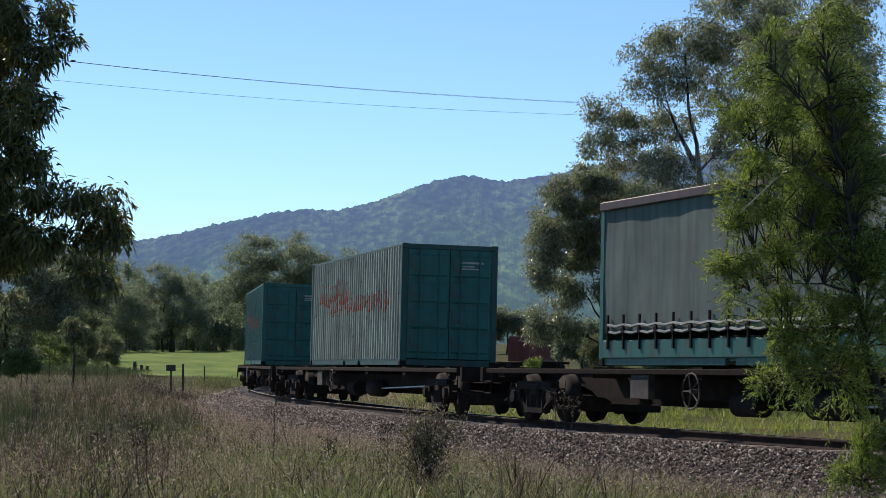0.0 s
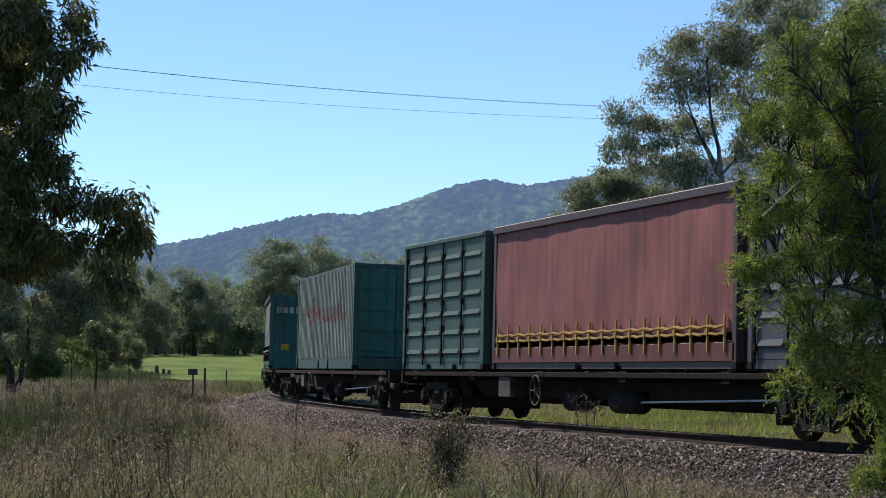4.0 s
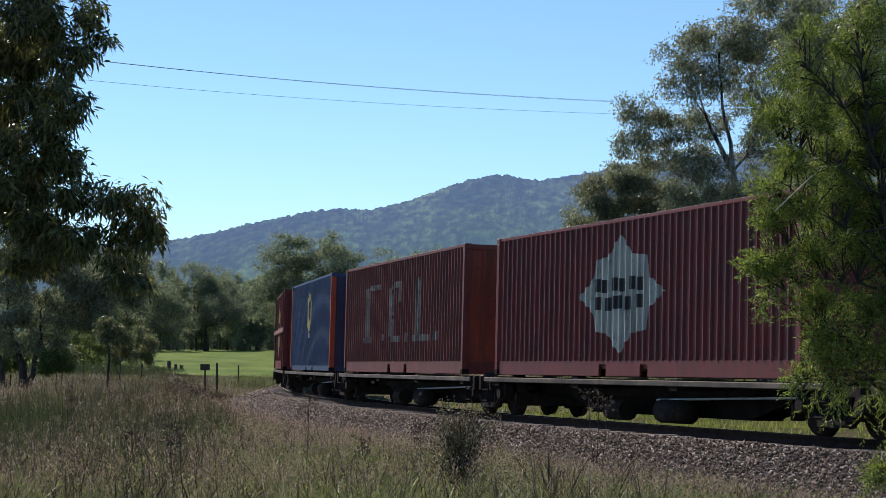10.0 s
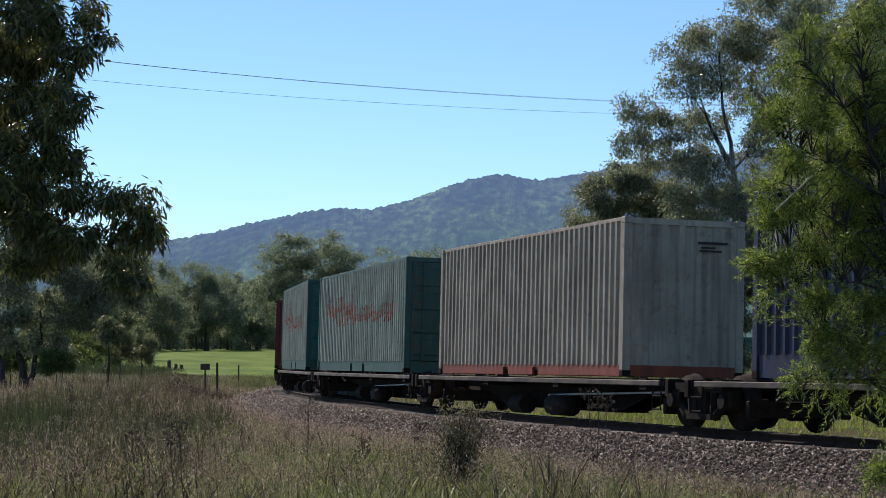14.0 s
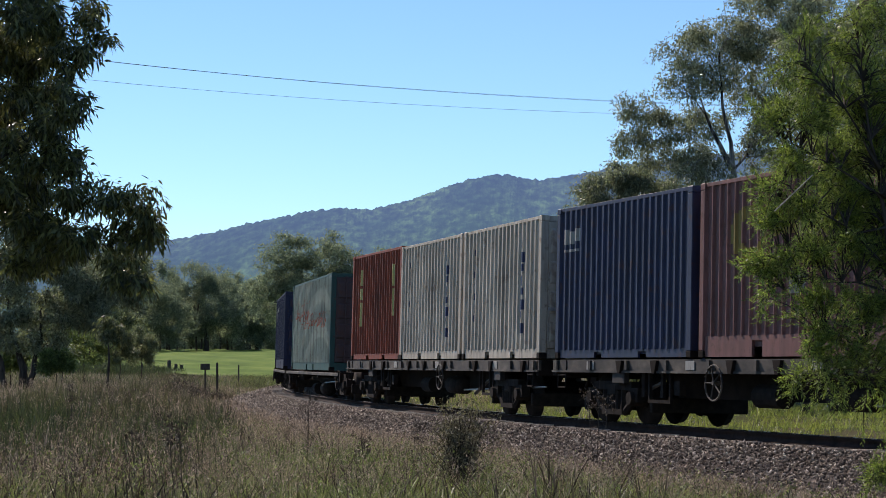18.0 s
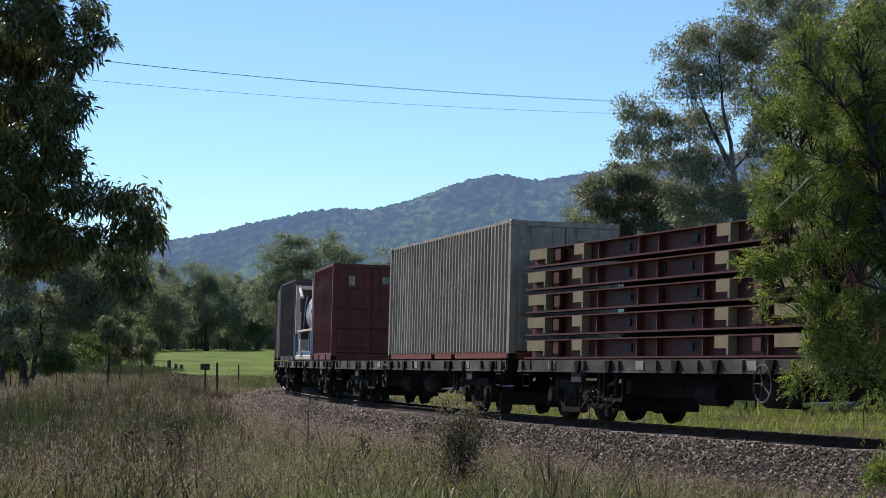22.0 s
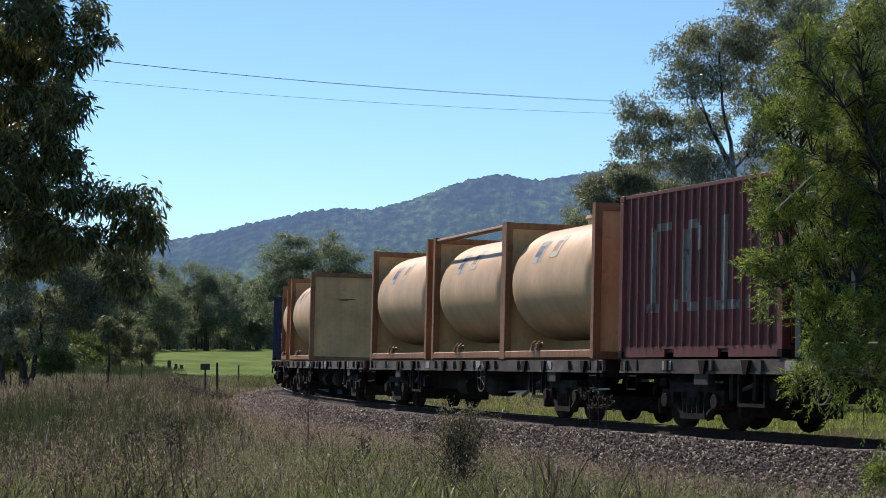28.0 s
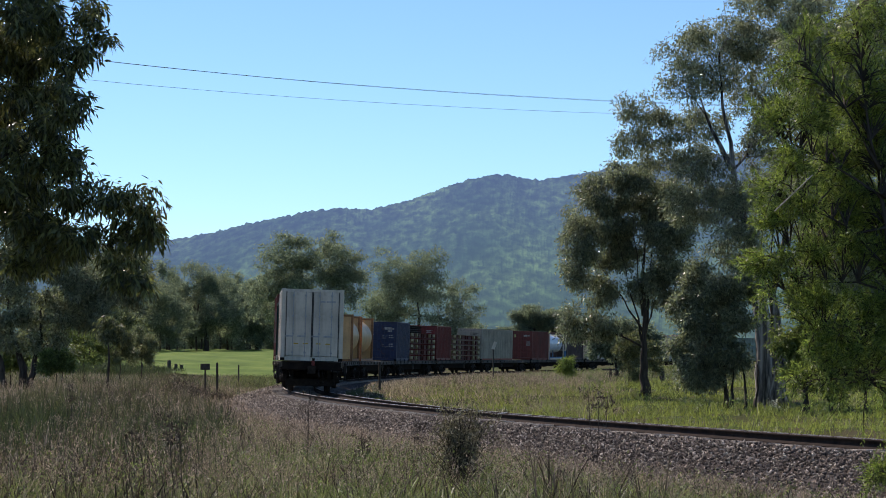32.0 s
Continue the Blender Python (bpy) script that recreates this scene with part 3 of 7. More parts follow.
def roof_sheet(L, H):
    bm = bmesh.new()
    h, w = L / 2 - 0.1, WIDE / 2 - 0.08
    n = round(L / 0.42)
    rows = []
    for i in range(n + 1):
        x = -h + 2 * h * i / n
        for dx, z in ((0, -0.03), (0.10, -0.03), (0.14, -0.008), (0.30, -0.008)):
            if x + dx <= h:
                rows.append((x + dx, z))
    prev = None
    for x, z in rows:
        cur = [bm.verts.new((x, -w, H + z)), bm.verts.new((x, w, H + z))]
        if prev:
            bm.faces.new((prev[0], cur[0], cur[1], prev[1]))
        prev = cur
    return bm


def door_leaf(wd, ht):
    """A door leaf seen from the rear: frame and shallow pressed panels. Its face looks to -x."""
    bm = bmesh.new()
    box(bm, -0.03, 0.02, -wd / 2, wd / 2, 0, ht)
    bmesh.ops.bevel(bm, geom=bm.edges[:], offset=0.008, segments=1, affect="EDGES")
    return bm


def door_panel(wd, ht):
    """A pressed panel with sloping rims."""
    bm = bmesh.new()
    a = [bm.verts.new((-0.030, y, z)) for y, z in ((-wd / 2, 0), (wd / 2, 0), (wd / 2, ht), (-wd / 2, ht))]
    b = [bm.verts.new((-0.052, y, z)) for y, z in ((-wd / 2 + 0.03, 0.04), (wd / 2 - 0.03, 0.04), (wd / 2 - 0.03, ht - 0.04), (-wd / 2 + 0.03, ht - 0.04))]
    bm.faces.new(b[::-1])
    for i in range(4):
        j = (i + 1) % 4
        bm.faces.new((a[j], a[i], b[i], b[j]))
    return bm


def locking_bar(ht):
    bm = bmesh.new()
    tube(bm, [(0, 0, 0), (0, 0, ht)], [0.018, 0.018], 6)
    for z in (0.06, 0.35, 0.62, 0.94):
        box(bm, 0.0, 0.05, -0.04, 0.04, z * ht - 0.035, z * ht + 0.035)
    box(bm, -0.03, 0.01, -0.02, 0.30, 0.30 * ht, 0.325 * ht)
    return bm


RIBS = {}


def rib_depth(c, x):
    """How far the left wall stands back at x, and the wall's break points."""
    x0, p, duty, depth = RIBS[c]
    q = ((x - x0) / p) % 1.0
    return -float(np.interp(q, [0, duty, duty + 0.11, 0.89, 1.0], [0, 0, depth, depth, 0]))


def mark(c, name, mat, x0, x1, z0, z1, label, bars=None, lift=0.004):
    """Painted shapes that follow the left wall; bars: (x, z, width, height[, slant]) in parts of the block, from its front top corner."""
    if bars and 1 < len(bars) <= 12:
        for one in bars:
            mark(c, name, mat, x0, x1, z0, z1, label, [one], lift)
        return None
    bm = bmesh.new()
    y = WIDE / 2 - 0.015 + lift
    for bx, bz, bw, bh, *slant in bars or [(0, 0, 1, 1)]:
        xa = x1 - bx * (x1 - x0)
        xb = xa - bw * (x1 - x0)
        zb = z1 - bz * (z1 - z0)
        za = zb - bh * (z1 - z0)
        sl = slant[0] * (zb - za) if slant else 0.0
        cuts = [xb, xa]
        if c in RIBS:
            r0, p, duty, depth = RIBS[c]
            k = math.floor((xb - r0) / p)
            while r0 + k * p < xa:
                cuts += [v for v in (r0 + (k + f) * p for f in (0, duty, duty + 0.11, 0.89)) if xb < v < xa]
                k += 1
        cuts = sorted(set(cuts))
        low, top = [], []
        for v in cuts:
            low.append(bm.verts.new((v, y + (rib_depth(c, v) if c in RIBS else 0), za)))
            top.append(bm.verts.new((v - sl, y + (rib_depth(c, v - sl) if c in RIBS and sl else (rib_depth(c, v) if c in RIBS else 0)), zb)))
        for i in range(len(cuts) - 1):
            bm.faces.new((low[i + 1], low[i], top[i], top[i + 1]))
    ob = part(name, bm, mat, c, label)
    return tagged(ob, label, kind="stuff") if bars and len(bars) > 12 else ob


def end_mark(c, name, mat, L, y0, y1, z0, z1, label, bars=None):
    if bars and len(bars) > 1:
        for one in bars:
            end_mark(c, name, mat, L, y0, y1, z0, z1, label, [one])
        return None
    bm = bmesh.new()
    x = -L / 2 - 0.028
    for bx, bz, bw, bh in bars or [(0, 0, 1, 1)]:
        ya = y1 - bx * (y1 - y0)
        yb = ya - bw * (y1 - y0)
        zb = z1 - bz * (z1 - z0)
        za = zb - bh * (z1 - z0)
        box(bm, x - 0.004, x + 0.004, yb, ya, za, zb)
    return part(name, bm, mat, c, label)


def words(c, text, L, y, z, size, mat, label):
    """Stencilled words on the doors, read from behind the train."""
    cu = bpy.data.curves.new("words", "FONT")
    cu.body, cu.size, cu.extrude = text, size, 0.002
    tmp = bpy.data.objects.new("words", cu)
    scene.collection.objects.link(tmp)
    me = bpy.data.meshes.new_from_object(tmp.evaluated_get(bpy.context.evaluated_depsgraph_get()))
    bpy.data.objects.remove(tmp)
    me.materials.clear()
    me.materials.append(mat)
    ob = hang("stencil", me, c, label)
    ob.matrix_basis = pose(-L / 2 - 0.030, y, z, 90, 0, -90)
    return ob


# ---- wagons
def wheelset():
    bm = bmesh.new()
    for sy in (1, -1):
        y = 0.75 * sy
        pts = [(0, y - 0.07 * sy, 0), (0, y - 0.065 * sy, 0), (0, y + 0.0 * sy, 0), (0, y + 0.065 * sy, 0), (0, y + 0.07 * sy, 0)]
        tube(bm, [(0, y - 0.10 * sy, 0), (0, y - 0.07 * sy, 0), (0, y - 0.066 * sy, 0), (0, y + 0.06 * sy, 0)], [0.485, 0.49, 0.462, 0.455], 24)
        tube(bm, [(0, y + 0.061 * sy, 0), (0, y + 0.14 * sy, 0)], [0.16, 0.14], 12)
    tube(bm, [(0, -1.05, 0), (0, 1.05, 0)], [0.08, 0.08], 10)
    return bm


def side_frame():
    """Cast side frame of a three-piece bogie, with journal boxes and springs."""
    bm = bmesh.new()
    y0, y1 = -0.09, 0.09
    for x0, x1, z0, z1 in ((-1.12, -0.70, 0.40, 0.66), (0.70, 1.12, 0.40, 0.66), (-0.85, 0.85, 0.62, 0.78), (-0.45, 0.45, 0.16, 0.26)):
        box(bm, x0, x1, y0, y1, z0, z1)
    for sx in (1, -1):
        for (xa, za), (xb, zb) in (((0.86, 0.48), (0.40, 0.20)), ((0.42, 0.66), (0.36, 0.22))):
            tube(bm, [(sx * xa, 0, za), (sx * xb, 0, zb)], [0.085, 0.075], 6)
        tube(bm, [(sx * 0.9, -0.10, 0.47), (sx * 0.9, 0.17, 0.47)], [0.15, 0.12], 10)
    for x in (-0.18, 0.0, 0.18):
        tube(bm, [(x, 0.02, 0.25), (x, 0.02, 0.60)], [0.075, 0.075], 8)
    return bm


def coupler():
    bm = bmesh.new()
    box(bm, 0.0, 0.50, -0.11, 0.11, 0.78, 0.98)
    box(bm, 0.45, 0.72, -0.16, 0.14, 0.72, 1.02)
    tube(bm, [(0.45, 0.26, 0.85), (0.62, 0.28, 0.62), (0.66, 0.28, 0.45), (0.80, 0.24, 0.38)], [0.028] * 4, 6)
    return bm


def hand_wheel():
    bm = bmesh.new()
    n, r = 20, 0.30
    ring = [(r * math.cos(2 * math.pi * i / n), 0, r * math.sin(2 * math.pi * i / n)) for i in range(n + 1)]
    tube(bm, ring, [0.018] * len(ring), 6, False)
    for i in range(5):
        a = 2 * math.pi * i / 5
        tube(bm, [(0, 0, 0), (r * math.cos(a), 0, r * math.sin(a))], [0.013, 0.013], 5)
    tube(bm, [(0, -0.10, 0), (0, 0.02, 0)], [0.04, 0.04], 8)
    return bm


def bogie(w, x, name="bogie"):
    b = new(name)
    b.parent = w
    b.matrix_basis = pose(x, 0, 0)
    for sy in (1, -1):
        put("side_frame", "side_frame", side_frame, STEEL, b, pose(0, sy * 1.0, 0, 0, 0, 0 if sy > 0 else 180))
    for sx in (1, -1):
        put("wheelset", "wheelset", wheelset, STEEL, b, pose(sx * 0.9, 0, 0.46), "", True)
    put("bolster", "bolster", lambda: bevelled((-0.2, 0.2, -1.1, 1.1, 0.50, 0.74), w=0.03), STEEL, b)
    # Dark cross beams added to fill in the deep shade between the wheels.
    for sx in (1, -1):
        put("shade_beam", "shade beam", lambda: bevelled((-0.06, 0.06, -0.98, 0.98, 0.22, 0.50), w=0.02), STEEL, b, pose(sx * 1.46, 0, 0))
    return b


def flat_deck(L, deck):
    bm = bmesh.new()
    h = L / 2
    box(bm, -h, h, -1.14, 1.14, deck - 0.07, deck - 0.02)
    n = int(L / 0.9)
    for i in range(n + 1):
        x = -h + 0.1 + (L - 0.2) * i / n
        box(bm, x - 0.04, x + 0.04, -1.12, 1.12, deck - 0.20, deck - 0.06)
    return bm


def centre_sill(L, depth, top):
    bm = bmesh.new()
    h = L / 2
    v0 = [(-h, top - 0.30), (-h + 3.2, top - 0.32), (-h + 4.6, top - depth), (h - 4.6, top - depth), (h - 3.2, top - 0.32), (h, top - 0.30), (h, top), (-h, top)]
    for y in (0.28, -0.28):
        a = [bm.verts.new((x, y, z)) for x, z in v0]
        b = [bm.verts.new((x, y - 0.02, z)) for x, z in v0]
        bm.faces.new(a[::-1])
        bm.faces.new(b)
        for i in range(len(a)):
            j = (i + 1) % len(a)
            bm.faces.new((a[i], a[j], b[j], b[i]))
    box(bm, -h, h, -0.34, 0.34, top - 0.05, top - 0.02)
    box(bm, -h + 4.6, h - 4.6, -0.34, 0.34, top - depth - 0.02, top - depth + 0.01)
    return bm


def side_sill(L, deck):
    """The fish-bellied outer sill, deeper between the bogies."""
    bm = bmesh.new()
    h = L / 2
    box(bm, -h, h, -0.03, 0.03, deck - 0.235, deck - 0.02)
    n = int(L / 1.55)
    for i in range(n + 1):
        x = -h + 0.25 + (L - 0.5) * i / n
        box(bm, x - 0.05, x + 0.05, 0.03, 0.085, deck - 0.21, deck - 0.04)
    box(bm, -h, h, 0.03, 0.055, deck - 0.265, deck - 0.225)
    return bm


def belly(L, deck, low=0.36):
    bm = bmesh.new()
    h = L / 2
    pts = [(-h + 3.7, deck - 0.20), (-h + 4.5, low), (h - 4.5, low), (h - 3.7, deck - 0.20)]
    for y in (0.0, -0.03):
        vs = [bm.verts.new((x, y, z)) for x, z in pts]
        bm.faces.new(vs if y == 0 else vs[::-1])
    bm.verts.ensure_lookup_table()
    for i in range(4):
        j = (i + 1) % 4
        bm.faces.new((bm.verts[i], bm.verts[4 + i], bm.verts[4 + j], bm.verts[j]))
    return bm


def shadow_bracket(deck):
    """A three-cornered bracket under the sill's edge, shaped like a stake pocket's shadow."""
    bm = bmesh.new()
    pts = [(-0.13, deck - 0.04), (0.13, deck - 0.04), (0.05, deck - 0.27), (-0.05, deck - 0.27)]
    a = [bm.verts.new((x, 0.06, z)) for x, z in pts]
    b = [bm.verts.new((x, -0.02, z)) for x, z in pts]
    bm.faces.new(a)
    bm.faces.new(b[::-1])
    for i in range(4):
        j = (i + 1) % 4
        bm.faces.new((a[j], a[i], b[i], b[j]))
    return bm


def hanger_frame(deck):
    """A rectangular bar loop with brake levers, hung below the deck."""
    return boxes((-0.45, -0.39, -0.03, 0.03, 0.42, deck - 0.2), (0.39, 0.45, -0.03, 0.03, 0.42, deck - 0.2), (-0.45, 0.45, -0.03, 0.03, 0.40, 0.46),
                 (-0.1, 0.0, -0.06, 0.0, 0.5, deck - 0.2), (-0.8, -0.6, -0.1, 0.02, 0.55, 0.8), (0.62, 0.74, -0.1, 0.02, 0.5, deck - 0.22))


def step_irons():
    bm = bmesh.new()
    for x in (-0.19, 0.19):
        tube(bm, [(x, 0, 0.95), (x, 0.02, 0.42)], [0.014, 0.014], 5)
    for z in (0.42, 0.66):
        tube(bm, [(-0.19, 0.01, z), (0.19, 0.01, z)], [0.016, 0.016], 5)
    return bm


def wagon(kind, place, L, deck, boards=0, wheel_x=2.0, pack=None):
    """A wagon standing on the rails; its origin is over the rails at its middle."""
    label = {"flat": "long flat container wagon with dusty side sills", "skeleton": "low skeletal container wagon with dark grimy frame",
             "long": "long skeletal container wagon, dark grimy steel"}[kind]
    w = tagged(new("container_wagon"), label, "wagon", "wagons of the freight train")
    half = L / 2 - (2.6 if kind != "skeleton" else 0.35)
    tag = "%s %.1f %.2f" % (kind, L, deck)
    put("centre_sill", "sill " + tag, lambda: centre_sill(L, 0.62, deck - 0.06), FRAME_DARK, w)
    if kind == "flat":
        put("deck", "deck " + tag, lambda: flat_deck(L, deck), FRAME_DARK, w)
        for sy in (1, -1):
            put("side_sill", "side " + tag, lambda: side_sill(L, deck), SILL, w, pose(0, sy * 1.17, 0, 0, 0, 0 if sy > 0 else 180), "dusty pale side sill")
            put("side_girder", "belly " + tag, lambda: belly(L, deck, 0.50), FRAME_DARK, w, pose(0, sy * 0.62, 0))
    else:
        n = 6 if kind == "long" else 4
        for i in range(n):
            x = -L / 2 + 1.2 + (L - 2.4) * i / (n - 1)
            put("cross_beam", "cross %.2f" % deck, lambda: boxes((-0.16, 0.16, -1.2, 1.2, deck - 0.22, deck - 0.02)), FRAME_DARK, w, pose(x, 0, 0))
        for sy in (1, -1):
            put("side_rail", "srail " + tag, lambda: bevelled((-L / 2 + 0.4, L / 2 - 0.4, -0.05, 0.05, deck - 0.15, deck - 0.05), w=0.012), SILL if kind == "skeleton" else FRAME_DARK, w, pose(0, sy * 1.17, 0))
            put("side_girder", "belly " + tag, lambda: belly(L, deck, 0.50), FRAME_DARK, w, pose(0, sy * 0.58, 0))
    xs = [half, -half]
    if pack == "rear":
        xs = [half]
    for x in xs:
        bogie(w, x)
    for sx in (1, -1):
        if kind != "skeleton":
            put("coupler", "coupler", coupler, STEEL, w, pose(sx * (L / 2 - 0.15), 0, 0, 0, 0, 0 if sx > 0 else 180))
        put("headstock", "headstock %.2f" % deck, lambda: bevelled((-0.08, 0.08, -1.2, 1.2, deck - 0.34, deck - 0.03), w=0.015), FRAME_DARK, w, pose(sx * (L / 2 - 0.1), 0, 0))
        for sy in (1, -1):
            put("step", "step_irons", step_irons, STEEL, w, pose(sx * (L / 2 - 0.5), sy * 1.2, deck - 0.98))
        put("brake_hose", "brake hose", lambda: tube(bmesh.new(), [(0, 0, 0.8), (0.12, 0.02, 0.6), (0.22, 0.03, 0.40), (0.36, 0.03, 0.36)], [0.022] * 4, 6), STEEL, w,
            pose(sx * (L / 2), 0.42 * sx, 0, 0, 0, 0 if sx > 0 else 180))
    if kind != "skeleton":
        for sy in (1, -1):
            put("hand_wheel", "hand_wheel", hand_wheel, SILL, w, pose(sy * wheel_x, sy * 1.27, deck - 0.42, 0, 0, 0 if sy > 0 else 180), "spoked handbrake wheel")
    if kind == "long":
        put("plate_box", "plate box", lambda: bevelled((-0.36, 0.36, -0.10, 0.03, deck - 0.58, deck - 0.14), w=0.012), SILL, w, pose(4.3, 1.16, 0), "pale dusty plate box")
    elif kind == "flat":
        # Dark brackets along the sill stand for shadows that its pockets cast.
        for i in range(8):
            x = -L / 2 + 1.0 + (L - 2.0) * i / 8 + 0.45 * math.sin(i * 2.3)
            put("shadow_bracket", "shadow bracket", lambda: shadow_bracket(deck), FRAME_DARK, w, pose(x, 1.205, 0))
        for x in (-6.1, -1.1, 3.2, 7.4):
            put("side_plate", "side plate", lambda: bevelled((-0.17, 0.17, -0.006, 0.006, deck - 0.21, deck - 0.05), w=0.003), PLATE_PALE, w, pose(x, 1.209, 0), "pale worn plate")
        for x in (-5.2, 4.6):
            put("hanger_frame", "hanger frame", lambda: hanger_frame(deck), STEEL, w, pose(x, 1.08, 0))
            put("truss_rod", "truss rod", lambda: bar((0.4, 0, deck - 0.42), (2.2, -0.15, 0.42), 0.035), SILL, w, pose(x - 0.4, 1.02, 0), "worn pale diagonal rod")
        for x in (-L / 2 + 3.0, L / 2 - 3.1):
            put("lever_box", "lever box", lambda: bevelled((-0.26, 0.26, -0.08, 0.03, deck - 0.46, deck - 0.24), w=0.012), SILL, w, pose(x, 1.17, 0), "pale dusty lever box")
    put("brake_cylinder", "cylinder", lambda: tube(bmesh.new(), [(-0.5, 0, 0), (0.3, 0, 0), (0.34, 0, 0), (0.5, 0, 0)], [0.2, 0.2, 0.1, 0.05], 12), STEEL, w, pose(1.2, 0.75, deck - 0.62))
    put("air_tank", "air tank", lambda: tube(bmesh.new(), [(-0.62, 0, 0), (-0.55, 0, 0), (0.55, 0, 0), (0.62, 0, 0)], [0.1, 0.22, 0.22, 0.1], 12), STEEL, w, pose(-1.4, 0.72, deck - 0.6), "", True)
    put("brake_rod", "brake rod", lambda: bar((-L / 2 + 3.2, 0.82, deck - 0.45), (-0.6, 0.74, deck - 0.62), 0.02), GALV, w)
    mover(w, place, half, Matrix.Identity(4))
    w["half"] = half
    return w, place, half, deck


def load(c, wg, s):
    """Stand a container on a wagon with its middle at the place s."""
    _, place, half, deck = wg
    mover(c, place, half, pose(s - place, 0, deck + 0.004))
    return c


# three tall worn figures with feet, and a dot after each
LETTERS = [(0.03, 0.04, 0.060, 0.94), (0.00, 0.90, 0.12, 0.10), (0.09, 0.0, 0.15, 0.09), (0.27, 0.86, 0.045, 0.14), (0.37, 0.10, 0.060, 0.80), (0.40, 0.0, 0.12, 0.10), (0.40, 0.90, 0.12, 0.10), (0.49, 0.08, 0.045, 0.26),
           (0.58, 0.86, 0.045, 0.14), (0.71, 0.0, 0.060, 0.94), (0.68, 0.90, 0.20, 0.10), (0.93, 0.86, 0.045, 0.14)]
_r = random.Random(77)
# worn-off slanted lettering in two rows, patchy where the paint has gone
SMEAR = [(0.0 + 0.046 * i + _r.uniform(-0.006, 0.006), _r.uniform(0.0, 0.16), _r.uniform(0.030, 0.046), _r.uniform(0.30, 0.52), 0.22) for i in range(10)] + \
        [(0.01 + 0.066 * i, _r.uniform(0.16, 0.32), _r.uniform(0.04, 0.06), _r.uniform(0.10, 0.18), 0.22) for i in range(7)] + \
        [(0.18 + 0.0285 * i + _r.uniform(-0.004, 0.004), 0.40 + 0.08 * abs(math.sin(i * 1.9)), _r.uniform(0.019, 0.027), _r.uniform(0.26, 0.40), 0.22) for i in range(29)] + \
        [(0.20 + 0.056 * i, _r.uniform(0.46, 0.62), _r.uniform(0.04, 0.055), _r.uniform(0.07, 0.13), 0.22) for i in range(14)]
LINES = [(0.0, 0.0, 1.0, 0.10), (0.1, 0.2, 0.5, 0.07), (0.05, 0.33, 0.75, 0.07), (0.05, 0.46, 0.6, 0.07), (0.05, 0.6, 0.7, 0.07)]


def star(c, x, z, rx, rz, mat, label):
    """An eight-pointed badge painted over the ribs of the left wall, with two rows of dark bars on it."""
    ring = [2 * math.pi * i / 16 for i in range(5)]
    tips = [(1.0 if i % 4 == 0 else (0.84 if i % 4 == 2 else 0.70)) for i in range(5)]
    xs, zs = [-t * math.cos(a) for a, t in zip(ring, tips)], [t * math.sin(a) for a, t in zip(ring, tips)]
    r0, p, duty, depth = RIBS[c]
    cuts = {x - rx * math.cos(math.pi * i / 40) for i in range(41)}
    cuts |= {v for k in range(-30, 60) for v in (r0 + (k + f) * p for f in (0, duty, duty + 0.11, 0.89)) if x - rx < v < x + rx}
    cuts = [v for i, v in enumerate(sorted(cuts))]
    bm = bmesh.new()
    edge = []
    for v in cuts:
        h = rz * max(0.01, float(np.interp(-abs(v - x) / rx, xs, zs)))
        y = WIDE / 2 - 0.011 + rib_depth(c, v)
        edge.append((bm.verts.new((v, y, z - h)), bm.verts.new((v, y, z + h))))
    for (a, b), (d, e) in zip(edge, edge[1:]):
        bm.faces.new((d, a, b, e))
    part("badge", bm, mat, c, label)
    for dz, count in ((0.16, 6), (-0.14, 5)):
        mark(c, "badge_block", BLACK_MARK, x - rx * 0.60, x + rx * 0.60, z + rz * (dz - 0.12), z + rz * (dz + 0.12), "row of dark bars across the badge",
             bars=[(i / count, 0.1 * (i % 2), 0.7 / count, 0.9) for i in range(count)], lift=0.008)


def oval(c, mat, x, z, rx, rz, label, lift=0.004):
    """A filled oval painted over the ribs of the left wall."""
    n = 14
    rows = [math.sqrt(1 - (2 * (i + 0.5) / n - 1) ** 2) for i in range(n)]
    return mark(c, "badge", mat, x - rx, x + rx, z - rz, z + rz, label, [(i / n, (1 - h) / 2, 1.02 / n, h) for i, h in enumerate(rows)], lift)


